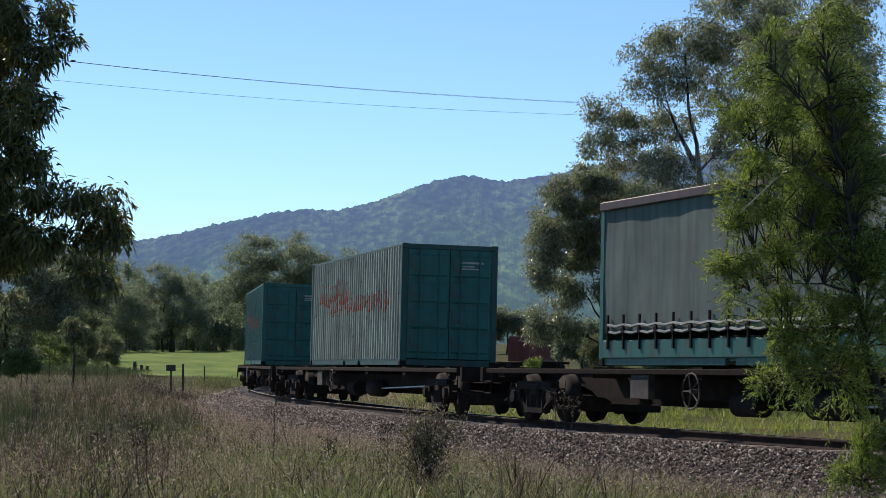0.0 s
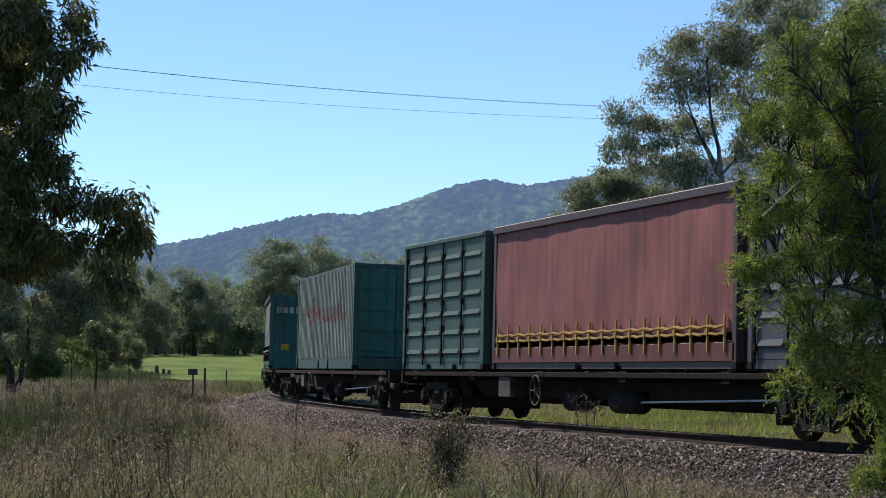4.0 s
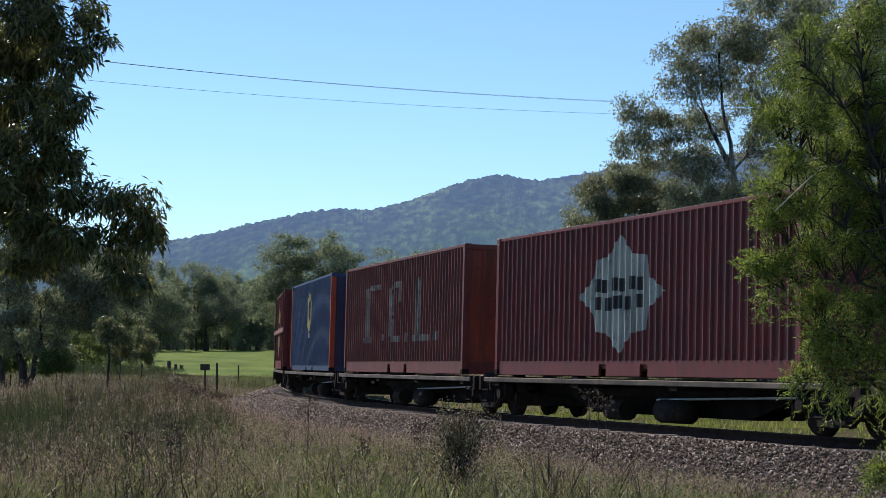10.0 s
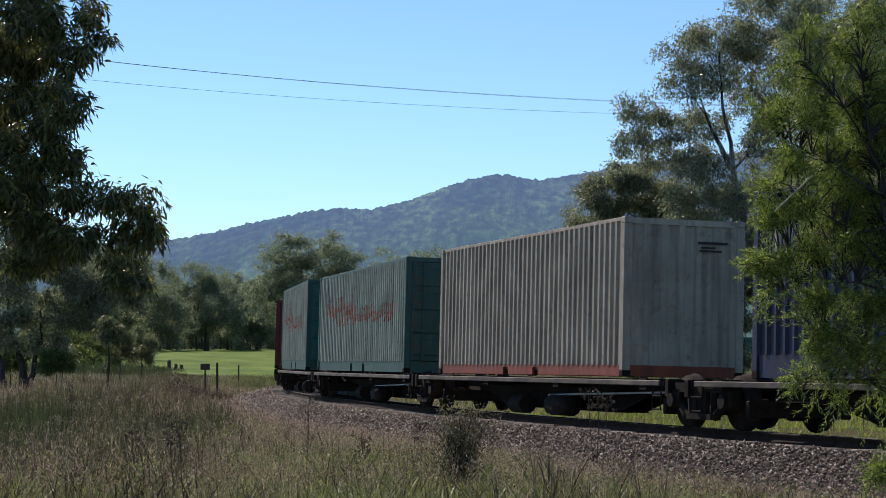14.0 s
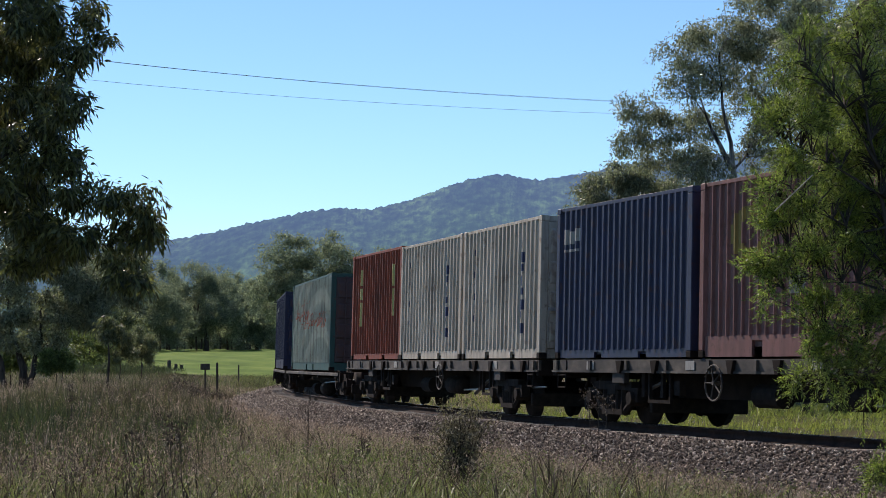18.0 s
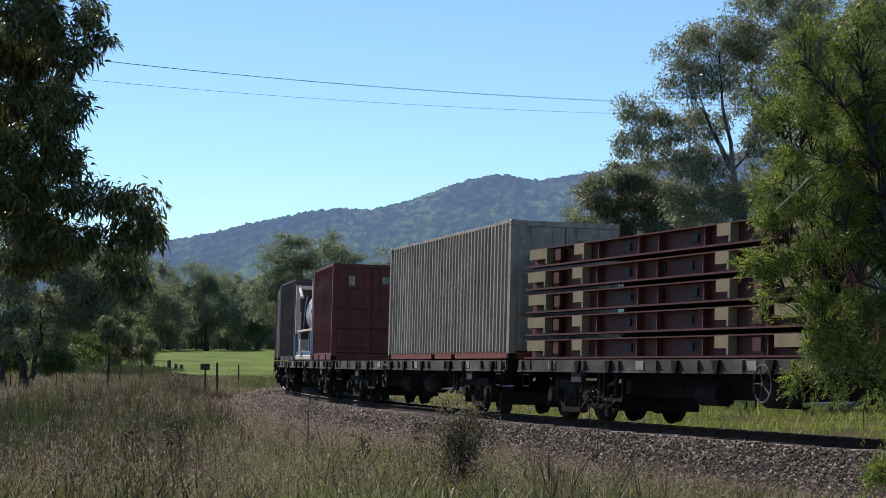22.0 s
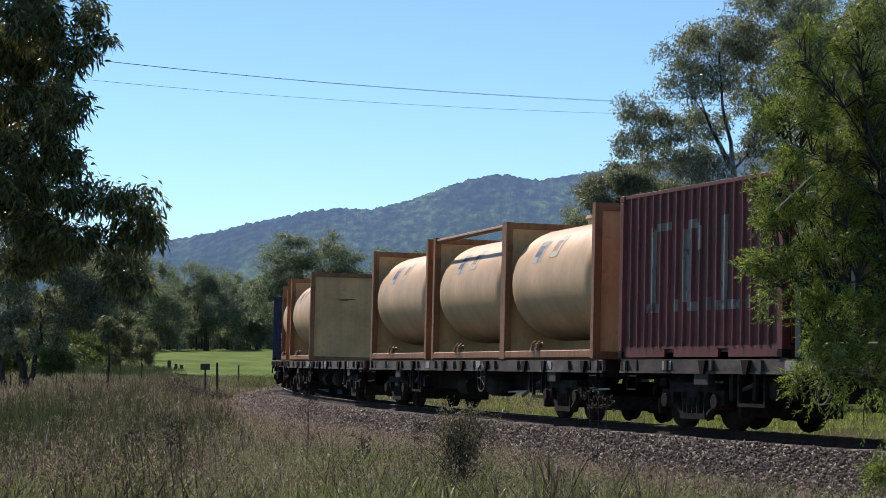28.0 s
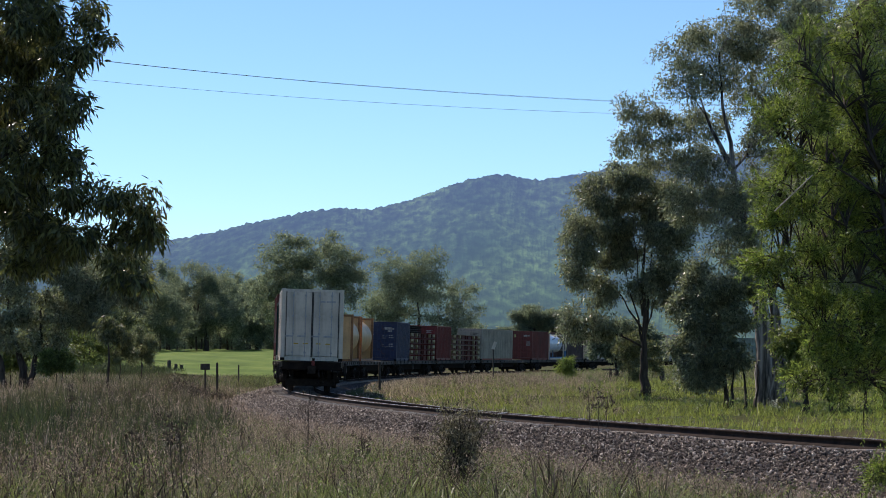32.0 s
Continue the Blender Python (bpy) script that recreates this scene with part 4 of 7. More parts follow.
def freight(label, L, H, side, frame_mat=None, end=None, waist=False, letters=None, badge=None, smear=None, plates=True, **kw):
    c = container("container", label, L, H, side, frame_mat, end, **kw)
    if waist:
        for sy in (1, -1):
            put("waist_rail", "waist %.2f" % L, lambda: bevelled((-L / 2 + 0.1, L / 2 - 0.1, -0.035, 0.035, -0.09, 0.09), w=0.012), OXIDE_PALE, c, pose(0, sy * (WIDE / 2 - 0.005), H * 0.5), "paler middle rail")
        for x in (-L * 0.41, L * 0.41):
            put("strap_post", "strap %.2f" % H, lambda: bevelled((-0.05, 0.05, -0.02, 0.03, 0.0, H - 0.05), w=0.01), side, c, pose(x, WIDE / 2 - 0.005, 0))
    if letters:
        mark(c, "lettering_block", letters, -L * 0.33, L * 0.32, H * 0.27, H * 0.80, "worn white lettering shapes", bars=LETTERS)
    if badge:
        star(c, badge, H * 0.52, 2.05, 1.15, STAR_PALE if waist else STAR_GREY, "pale eight-pointed badge")
    if smear:
        mark(c, "lettering_block", RED_MARK, -L * 0.38, L * 0.40, H * 0.40, H * 0.80, "faded red slanted lettering shapes", bars=SMEAR)
    if plates:
        end_mark(c, "plate_mark", LETTER_WHITE if side not in (WHITE, WHITE_CLEAN, CREAM_GREY) else BLACK_MARK, L, -0.85, -0.25, H * 0.70, H * 0.86, "small painted marks", bars=LINES[:3])
    return c


def curtain_sider(label, L, H, cloth, strap, end, frame_mat):
    """Soft-sided container: a rippled curtain with buckled straps along its foot."""
    c = container("curtain_container", label, L, H, end, frame_mat, end, side_part=False, doors=False)
    w = WIDE / 2
    for sy in (1, -1):
        bm = bmesh.new()
        nx, nz = 90, 10
        z0, z1 = 0.62, H - 0.15
        grid = []
        for i in range(nx + 1):
            x = -L / 2 + 0.1 + (L - 0.2) * i / nx
            col = []
            for j in range(nz + 1):
                q = j / nz
                bulge = 0.03 * math.sin(x * 1.1 + 0.8) * math.sin(math.pi * q) + 0.005 * math.sin(x * 5.1 + 3 * q)
                col.append(bm.verts.new((x, sy * (w - 0.03 + bulge), z0 + (z1 - z0) * q)))
            grid.append(col)
        for i in range(nx):
            for j in range(nz):
                f = (grid[i][j], grid[i][j + 1], grid[i + 1][j + 1], grid[i + 1][j])
                bm.faces.new(f if sy > 0 else f[::-1])
        part("curtain", bm, cloth, c, "rippled faded side curtain", True)
        put("gutter_rail", "gutter %.2f %.2f" % (L, H), lambda: bevelled((-L / 2 + 0.02, L / 2 - 0.02, -0.05, 0.05, H - 0.17, H - 0.01), w=0.015), CHARCOAL, c, pose(0, sy * (w - 0.01), 0))
        put("side_board", "board %.2f" % L, lambda: bevelled((-L / 2 + 0.05, L / 2 - 0.05, -0.03, 0.03, 0.14, 0.46), w=0.01), end, c, pose(0, sy * (w - 0.03), 0))
        n = 18
        for i in range(n):
            x = -L / 2 + 0.4 + (L - 0.8) * i / (n - 1)
            put("buckle_strap", "buckle", lambda: boxes((-0.025, 0.025, 0, 0.03, 0.30, 0.92), (-0.05, 0.05, 0.0, 0.045, 0.58, 0.68)), FRAME_DARK if strap is STRAP else strap, c, pose(x, sy * (w + 0.0), 0, 0, 0, 0 if sy > 0 else 180))
        for z in (0.62, 0.74):
            bm = bmesh.new()
            pts = []
            for i in range(n * 2 - 1):
                x = -L / 2 + 0.4 + (L - 0.8) * i / (2 * n - 2)
                pts.append((x, sy * (w + 0.012), z - (0.035 if i % 2 else 0)))
            part("strap_line", tube(bm, pts, [0.028] * len(pts), 5), strap, c, "slack webbing along the curtain foot")
    return c


def side_door_box(label, L, H, mat, gleam):
    """A box whose long sides are pairs of doors with pressed panels."""
    c = container("side_door_container", label, L, H, mat, mat, mat, side_part=False, doors=False)
    w = WIDE / 2
    cols, rows = 4, 6
    wd = (L - 0.4) / cols
    for sy in (1, -1):
        for i in range(cols):
            def leaf():
                bm = bmesh.new()
                box(bm, -wd / 2 + 0.02, wd / 2 - 0.02, -0.04, 0.0, 0.17, H - 0.10)
                return bm

            def pan():
                """A pressed pan: its sloping lower lip catches the sky."""
                bm = bmesh.new()
                vs = [bm.verts.new(q) for q in ((-wd / 2 + 0.13, 0.0, 0.05), (wd / 2 - 0.13, 0.0, 0.05), (wd / 2 - 0.16, 0.035, 0.10), (-wd / 2 + 0.16, 0.035, 0.10),
                                                (wd / 2 - 0.13, 0.0, 0.20), (-wd / 2 + 0.13, 0.0, 0.20))]
                for f in ((0, 3, 2, 1), (3, 5, 4, 2), (0, 5, 3), (1, 2, 4)):
                    bm.faces.new([vs[i] for i in f])
                return bm
            d = put("side_door", "side leaf %.2f" % wd, leaf, mat, c, pose(-L / 2 + 0.2 + wd * (i + 0.5), sy * (w - 0.03), 0, 0, 0, 0 if sy > 0 else 180))
            for r in range(rows):
                put("pressed_pan", "pan %.2f" % wd, pan, mat, d, pose(0, 0, 0.28 + r * (H - 0.45) / rows))
            put("locking_bar", "side lock %.2f" % H, lambda: locking_side(H), FRAME_DARK, d, pose(wd / 2 - 0.06, 0.03, 0.1))
        put("top_rail", "door rail %.2f" % L, lambda: bevelled((-L / 2 + 0.1, L / 2 - 0.1, -0.05, 0.02, H - 0.11, H - 0.01), w=0.01), mat, c, pose(0, sy * (w - 0.0), 0, 0, 0, 0 if sy > 0 else 180))
    return c


def locking_side(H):
    bm = bmesh.new()
    tube(bm, [(0, 0, 0), (0, 0, H - 0.2)], [0.022, 0.022], 6)
    for z in (0.2, 0.8, 1.4, 2.0, 2.5):
        box(bm, -0.06, 0.06, -0.03, 0.03, z, z + 0.12)
    return bm


def tank_shell(L, r, z):
    bm = bmesh.new()
    h = L / 2
    prof = [(-h, 0.02), (-h + 0.03, r * 0.45), (-h + 0.12, r * 0.74), (-h + 0.28, r * 0.93), (-h + 0.45, r * 0.99), (-h + 0.58, r), (-h + 0.7, r), (0, r),
            (h - 0.7, r), (h - 0.58, r), (h - 0.45, r * 0.99), (h - 0.28, r * 0.93), (h - 0.12, r * 0.74), (h - 0.03, r * 0.45), (h, 0.02)]
    tube(bm, [(x, 0, z) for x, _ in prof], [q for _, q in prof], 40)
    return bm


def end_ring(H, solid):
    """End frame of a tank container, in the plane x = 0."""
    w = WIDE / 2
    bm = bmesh.new()
    for sy in (1, -1):
        a, b = sorted((sy * w, sy * (w - 0.15)))
        box(bm, -0.08, 0.08, a, b, 0.0, H)
    box(bm, -0.07, 0.07, -w + 0.15, w - 0.15, H - 0.14, H - 0.005)
    box(bm, -0.07, 0.07, -w + 0.15, w - 0.15, 0.0, 0.14)
    return bm


def tank_container(label, L, H, shell, frame_mat, solid=(False, False), rail=False, r=1.20, lift=0.42):
    c = tagged(new("tank_container"), label, "tank container", "freight containers")
    put("tank", "tank %.2f %.2f" % (L, r), lambda: tank_shell(L - 0.22, r, lift + r), shell, c, None, "", True)
    for sx in (1, -1):
        put("end_frame", "ring %.2f %d" % (H, solid[0 if sx > 0 else 1]), lambda: end_ring(H, solid[0 if sx > 0 else 1]), frame_mat, c, pose(sx * (L / 2 - 0.08), 0, 0))
        if solid[0 if sx > 0 else 1]:
            put("end_plate", "end plate %.2f" % H, lambda: boxes((-0.015, 0.015, -WIDE / 2 + 0.15, WIDE / 2 - 0.15, 0.14, H - 0.14)), CREAM, c, pose(sx * (L / 2 - 0.08), 0, 0), "tan end plate")
        if r < 1.0:
            put("tank_band", "band %.2f" % r, lambda: band_ring(r), shell, c, pose(sx * L * 0.16, 0, lift + r))
    for sy in (1, -1):
        put("bottom_rail", "brail %.2f" % L, lambda: bevelled((-L / 2 + 0.15, L / 2 - 0.15, -0.06, 0.06, 0.02, 0.17), w=0.015), frame_mat, c, pose(0, sy * (WIDE / 2 - 0.07), 0))
        if rail:
            put("top_rail", "trail %.2f" % L, lambda: bar((-L / 2 + 0.12, 0, H - 0.09), (L / 2 - 0.12, 0, H - 0.09), 0.06, 8), frame_mat, c, pose(0, sy * (WIDE / 2 - 0.08), 0))
    put("outlet_valve", "valve", lambda: valve(), frame_mat, c, pose(0.6, WIDE / 2 - 0.12, 0.28))
    put("manway", "manway", lambda: tube(bmesh.new(), [(0, 0, 0), (0, 0, 0.12), (0, 0, 0.13), (0, 0, 0.2)], [0.3, 0.3, 0.36, 0.33], 16), shell, c, pose(0, 0, lift - 0.04 + 2 * r))
    return c


def band_ring(r):
    """A flat stiffening band round the tank."""
    bm = bmesh.new()
    n = 40
    rows = [[bm.verts.new((x, q * math.cos(2 * math.pi * i / n), q * math.sin(2 * math.pi * i / n))) for i in range(n)] for x, q in ((-0.03, r - 0.005), (-0.03, r + 0.010), (0.03, r + 0.010), (0.03, r - 0.005))]
    for a, b in zip(rows, rows[1:]):
        for i in range(n):
            bm.faces.new((a[i], a[(i + 1) % n], b[(i + 1) % n], b[i]))
    return bm


def valve():
    bm = bmesh.new()
    for x in (-0.12, 0.2):
        tube(bm, [(x, 0, 0), (x, 0.1, 0.0), (x, 0.1, -0.1)], [0.06, 0.06, 0.09], 8)
        tube(bm, [(x - 0.1, 0.06, 0.09), (x + 0.1, 0.06, 0.06)], [0.02, 0.02], 5)
    return bm


def tank_label(c, x, ang, w, h, mat, mark_mat, r=1.20):
    """A square sticker lying on the tank's flank."""
    bm = bmesh.new()
    rows = []
    for j in range(5):
        a = ang + (h / r) * (j / 4 - 0.5)
        rows.append([bm.verts.new((x + sx * w / 2, (r + 0.006) * math.cos(a), 0.42 + r + (r + 0.006) * math.sin(a))) for sx in (-1, 1)])
    for a, b in zip(rows, rows[1:]):
        bm.faces.new((a[1], a[0], b[0], b[1]))
    p = part("sticker", bm, mat, c, "pale square sticker on the tank")
    bm = bmesh.new()
    rows = []
    for j in range(3):
        a = ang + (h * 0.5 / r) * (j / 2 - 0.5)
        rows.append([bm.verts.new((x + sx * w * 0.3 + w * 0.1, (r + 0.010) * math.cos(a), 0.42 + r + (r + 0.010) * math.sin(a))) for sx in (-1, 1)])
    for a, b in zip(rows, rows[1:]):
        bm.faces.new((a[1], a[0], b[0], b[1]))
    part("print", bm, mark_mat, p)


def rack(L, hgt):
    """One folded flat rack: set-back web between flanges, with upright stiffeners."""
    bm = bmesh.new()
    w = WIDE / 2
    for sy in (1, -1):
        a, b = sorted((sy * (w - 0.17), sy * (w - 0.20)))
        box(bm, -L / 2 + 0.05, L / 2 - 0.05, a, b, 0.04, hgt - 0.10)
        a, b = sorted((sy * (w - 0.01), sy * (w - 0.26)))
        box(bm, -L / 2 + 0.05, L / 2 - 0.05, a, b, 0.0, 0.035)
        box(bm, -L / 2 + 0.05, L / 2 - 0.05, a, b, hgt - 0.11, hgt - 0.085)
        for x in (-L * 0.36, -L * 0.17, -L * 0.02, L * 0.05, L * 0.2, L * 0.36):
            a, b = sorted((sy * (w - 0.05), sy * (w - 0.18)))
            box(bm, x - 0.025, x + 0.025, a, b, 0.035, hgt - 0.10)
    box(bm, -L / 2 + 0.1, L / 2 - 0.1, -w + 0.28, w - 0.28, hgt * 0.5, hgt * 0.72)
    return bm


def rack_end(w, hgt):
    """A cream block with cut-away lower corners."""
    bm = bmesh.new()
    pts = [(-w / 2, 0.05), (-w / 2 + 0.07, 0.05), (-w / 2 + 0.07, 0.16), (w / 2, 0.16), (w / 2, hgt - 0.10), (-w / 2, hgt - 0.10)]
    f = [bm.verts.new((x, 0.0, z)) for x, z in pts]
    g = [bm.verts.new((x, -0.16, z)) for x, z in pts]
    bm.faces.new(f)
    bm.faces.new(g[::-1])
    for i in range(len(f)):
        j = (i + 1) % len(f)
        bm.faces.new((f[j], f[i], g[i], g[j]))
    return bm


def flat_racks(label, L, n, hgt, wg, s):
    """A stack of folded flat racks: each rack is a thing on the next."""
    _, place, half, deck = wg
    r = random.Random(int(s * 10))
    for i in range(n):
        c = tagged(new("flat_rack"), label, "flat rack", "folded flat racks in a stack")
        put("frame", "rack %.2f %.2f" % (L, hgt), lambda: rack(L, hgt), RACK_RED, c)
        for sy in (1, -1):
            for x, w in ((L * 0.445, 0.95), (L * 0.36, 0.36), (L * 0.27, 0.5), (-L * 0.235, 0.5), (-L * 0.335, 0.36), (-L * 0.43, 1.1)):
                cream = w >= 0.5
                if not cream and w < 0.5:
                    put("hinge_plate", "rackhinge", lambda: boxes((-0.14, 0.14, -0.06, 0.0, 0.1, 0.32)), RACK_RED, c, pose(x, sy * (WIDE / 2 - 0.015), 0, 0, 0, 0 if sy > 0 else 180))
                else:
                    put("end_block", "rackblock %.2f" % w, lambda: rack_end(w, hgt), RACK_CREAM, c, pose(x, sy * (WIDE / 2 - 0.005), 0, 0, 0, 0 if sy > 0 else 180), "cream painted post block")
            # Pocket openings drawn as black blocks, the shade inside put into their colour.
            for x in (-L * 0.12, -0.2, L * 0.1):
                put("pocket", "pocket", lambda: boxes((-0.12, 0.12, -0.02, 0.02, 0.13, 0.27)), BLACK_MARK, c, pose(x + r.uniform(-0.1, 0.1), sy * (WIDE / 2 - 0.155), 0, 0, 0, 0 if sy > 0 else 180))
        mover(c, place, half, pose(s - place + r.uniform(-0.03, 0.03), r.uniform(-0.02, 0.02), deck + 0.004 + i * hgt))


# ---- the consist, front to rear
BOX = 2.98
W = {}
for key, place, L in (("x5", 485.6, 23.6), ("x4", 461.0, 23.6), ("x3", 436.4, 23.6), ("x2", 411.8, 23.6), ("x1", 387.2, 23.6), ("x0", 362.6, 23.6),
                      ("a0", 338.0, 23.6), ("a1", 313.4, 23.6), ("a2", 288.7, 23.6), ("a3", 264.0, 23.6), ("a4", 239.2, 23.8)):
    W[key] = wagon("long", place, L, 1.08, wheel_x=2.2)
for key, place in (("f1", 215.8), ("p1", 199.6), ("b1", 183.0), ("f2", 166.6), ("p2", 150.2), ("g1", 129.6), ("g2", 113.3), ("gr", 97.0), ("n1", 80.3), ("g3", 64.0)):
    W[key] = wagon("skeleton", place, 16.2, 0.86, pack="rear" if key not in ("p2", "g3") else None)
for i in range(10):
    W["k%d" % i] = wagon("flat", 45.0 - 19.26 * i, 18.5, 1.20, wheel_x=2.2 if i % 2 else -1.6)

w = W["k9"][0]
put("tail_marker", "tail marker", lambda: bevelled((-0.05, 0.05, -0.07, 0.07, 0.0, 0.20), w=0.02), TAIL_RED, w, pose(-9.40, -0.06, 1.02), "red tail marker box")
put("marker_bracket", "marker bracket", lambda: boxes((-0.02, 0.02, -0.05, 0.05, -0.30, 0.30), (-0.03, 0.03, -0.09, 0.09, -0.03, 0.0)), STEEL, w, pose(-9.36, -0.06, 1.02))
for sy in (1, -1):
    put("lever_post", "lever post", lambda: tube(bmesh.new(), [(0, 0, -0.60), (0, 0, -0.05), (0.10, 0, 0.02)], [0.05, 0.05, 0.04], 8), STEEL, w, pose(-9.30, sy * 1.30, 1.10))
L20, L40, L48 = 5.95, 11.75, 14.0
for key, mat, lab in (("x5", OXIDE, "red-brown"), ("x4", NAVY_BLUE, "dark blue"), ("x3", MAROON, "dusty maroon"), ("x2", CREAM_GREY, "warm grey"), ("x1", TEAL, "dark teal")):
    wg = W[key]
    load(freight(lab + " ribbed steel container on a long wagon", L40, 2.75, mat), wg, wg[1] + 3.0)
load(freight("dark grey ribbed container on a long wagon", L20, BOX, GREY_BLUE), W["x0"], 366.0)
load(freight("dark teal closed container on a long wagon", L40, BOX, TEAL, smear=True), W["a0"], 338.0)
load(freight("pale green ribbed container with faded red lettering", L40, BOX + 0.03, TEAL_PALE, TEAL_MID, TEAL, smear=True, duty=0.34), W["a1"], 313.3)
c = curtain_sider("faded green curtain-sided container with buckled straps", L40, BOX + 0.03, CURTAIN_GREEN, STRAP, TEAL, TEAL)
mark(c, "lettering_block", CURTAIN_MARK, -5.4, -1.9, 1.55, 2.62, "pale slanted lettering shapes on the curtain", lift=0.05,
     bars=[(0.02, 0.0, 0.19, 1.0, 0.25), (0.27, 0.08, 0.17, 0.90, 0.25), (0.52, 0.0, 0.17, 1.0, 0.25), (0.77, 0.0, 0.17, 1.0, 0.25)])
end_mark(c, "lettering_block", LETTER_WHITE, L40, 0.0, 0.95, 2.25, 2.50, "pale slanted lettering shapes", bars=[(0, 0, 0.19, 1), (0.26, 0.1, 0.19, 0.9), (0.53, 0, 0.18, 1), (0.8, 0, 0.18, 1)])
end_mark(c, "sticker", YELLOW, L40, 0.45, 0.75, 0.75, 1.0, "square yellow sticker")
load(c, W["a2"], 288.75)
load(freight("pale green ribbed container with faded red lettering, dark doors", L40, BOX + 0.05, TEAL_PALE, TEAL_MID, TEAL, smear=True, base=0.34, duty=0.34), W["a3"], 263.9)
load(side_door_box("teal container with pressed side doors", 6.1, BOX + 0.1, TEAL_DARK, TEAL), W["a4"], 247.9)
c = curtain_sider("faded red curtain-sided container with yellow straps", 11.9, BOX + 0.12, CURTAIN_RED, GOLD_STRAP, OXIDE, CHARCOAL)
load(c, W["a4"], 238.3)
load(side_door_box("slate grey container with pressed side doors", 4.9, BOX + 0.1, GREY_BLUE, NAVY), W["a4"], 229.5)
load(freight("red-brown ribbed container with middle rail and worn white lettering", L48, BOX + 0.12, OXIDE, OXIDE, OXIDE_BRIGHT, waist=True, letters=LETTER_WORN, base=0.26, doors=False, duty=0.10), W["f1"], 215.8)
load(freight("deep red container with middle rail and pale star badge", L48, BOX + 0.15, OXIDE_DEEP, OXIDE_DEEP, OXIDE_DEEP, waist=True, badge=0.1, base=0.34, doors=False, duty=0.10), W["p1"], 199.6)
c = freight("mid blue ribbed container with orange corner posts", 12.2, BOX + 0.10, BLUE, BLUE, NAVY_BLUE, base=0.17, doors=False, roof=BLUE, posts=ORANGE_POST)
oval(c, STAR_PALE, 0.2, 1.98, 0.62, 0.66, "pale yellow oval emblem shape")
oval(c, NAVY_BLUE, 0.08, 2.06, 0.30, 0.36, "dark middle of the emblem", 0.008)
mark(c, "badge_block", LETTER_WHITE, -0.15, 0.55, 1.12, 1.28, "white block under the emblem")
end_mark(c, "sticker", YELLOW, 12.2, -0.7, -0.35, 0.75, 1.1, "square yellow sticker")
load(c, W["b1"], 182.6)
load(freight("weathered brown ribbed container with worn white lettering", L48, BOX + 0.05, OXIDE, OXIDE, OXIDE_BRIGHT, letters=LETTER_WORN, base=0.30, doors=False, duty=0.10), W["f2"], 166.6)
load(freight("deep red ribbed container with pale star badge", L48, BOX + 0.0, OXIDE_DEEP, OXIDE_DEEP, OXIDE_DEEP, badge=0.2, base=0.30, doors=False, duty=0.10), W["p2"], 150.2)
load(freight("pale green ribbed container with faded red lettering, teal foot", 11.75, BOX + 0.12, TEAL_PALE, TEAL_MID, TEAL, smear=True, base=0.34, duty=0.34), W["g1"], 129.7)
load(freight("pale green ribbed container with orange-red lettering", L48, BOX + 0.02, TEAL_PALE, TEAL_MID, TEAL_MID, smear=True, base=0.30, duty=0.34), W["g2"], 113.3)
load(freight("warm grey ribbed container with red-brown foot rail", 11.9, BOX + 0.0, CREAM_GREY, CREAM_GREY, CREAM_GREY, base=0.22, doors=False, duty=0.3, roof=CREAM_GREY, foot=OXIDE_BRIGHT), W["gr"], 97.0)
c = freight("navy ribbed container with faded white emblem", 11.7, BOX + 0.05, NAVY, NAVY, NAVY, base=0.38, duty=0.2)
mark(c, "badge", LETTER_WHITE, 2.6, 5.4, 2.0, 2.6, "faded white emblem and lettering shapes", bars=[(0, 0.1, 0.12, 0.9), (0.14, 0.2, 0.1, 0.6), (0.3, 0.1, 0.05, 0.3), (0.4, 0.05, 0.2, 0.25), (0.65, 0, 0.1, 0.3), (0.8, 0, 0.2, 0.25)])
load(c, W["n1"], 80.2)
load(freight("pale green ribbed container with faded red lettering and dark doors", 11.5, BOX + 0.1, TEAL_PALE, TEAL_MID, CHARCOAL, smear=True, base=0.26, duty=0.34), W["g3"], 64.2)


def k_slot(i, n):
    return 45.0 - 19.26 * i + (1 - n) * 6.15


def ticks(c, mat, x, z0=0.5, z1=2.5, n=8):
    mark(c, "side_mark", mat, x - 0.10, x + 0.10, z0, z1, "upright row of blue marks", bars=[(0.12 * (i % 2), i / n, 0.75 if i % 3 else 0.5, (0.86 if i % 2 else 0.6) / n) for i in range(n)])


c = freight("weathered orange-red ribbed container", L20, BOX, RUST_RED, RUST_RED, RUST_RED, pitch=0.30, duty=0.10)
mark(c, "side_panel_mark", STAR_PALE, 1.75, 2.1, 0.95, 2.55, "faded upright pale marks", bars=[(0, 0, 1, 0.28), (0.1, 0.33, 0.8, 0.2), (0.1, 0.58, 0.8, 0.42)])
mark(c, "side_panel_mark", STAR_PALE, -2.2, -1.9, 1.1, 2.55, "faded upright pale marks", bars=[(0, 0, 1, 0.4), (0.1, 0.45, 0.8, 0.5)])
load(c, W["k0"], k_slot(0, 0) - 0.4)
for n in (1, 2):
    c = freight("off-white ribbed container with blue upright marks", L20, BOX - 0.04, WHITE, WHITE, WHITE, pitch=0.30, base=0.2)
    ticks(c, BLUE_MARK, 2.1)
    ticks(c, BLUE_MARK, -1.6)
    end_mark(c, "sticker", YELLOW, L20, 0.35, 0.75, 1.75, 2.05, "orange hazard sticker")
    load(c, W["k0"], k_slot(0, n) - 0.2)
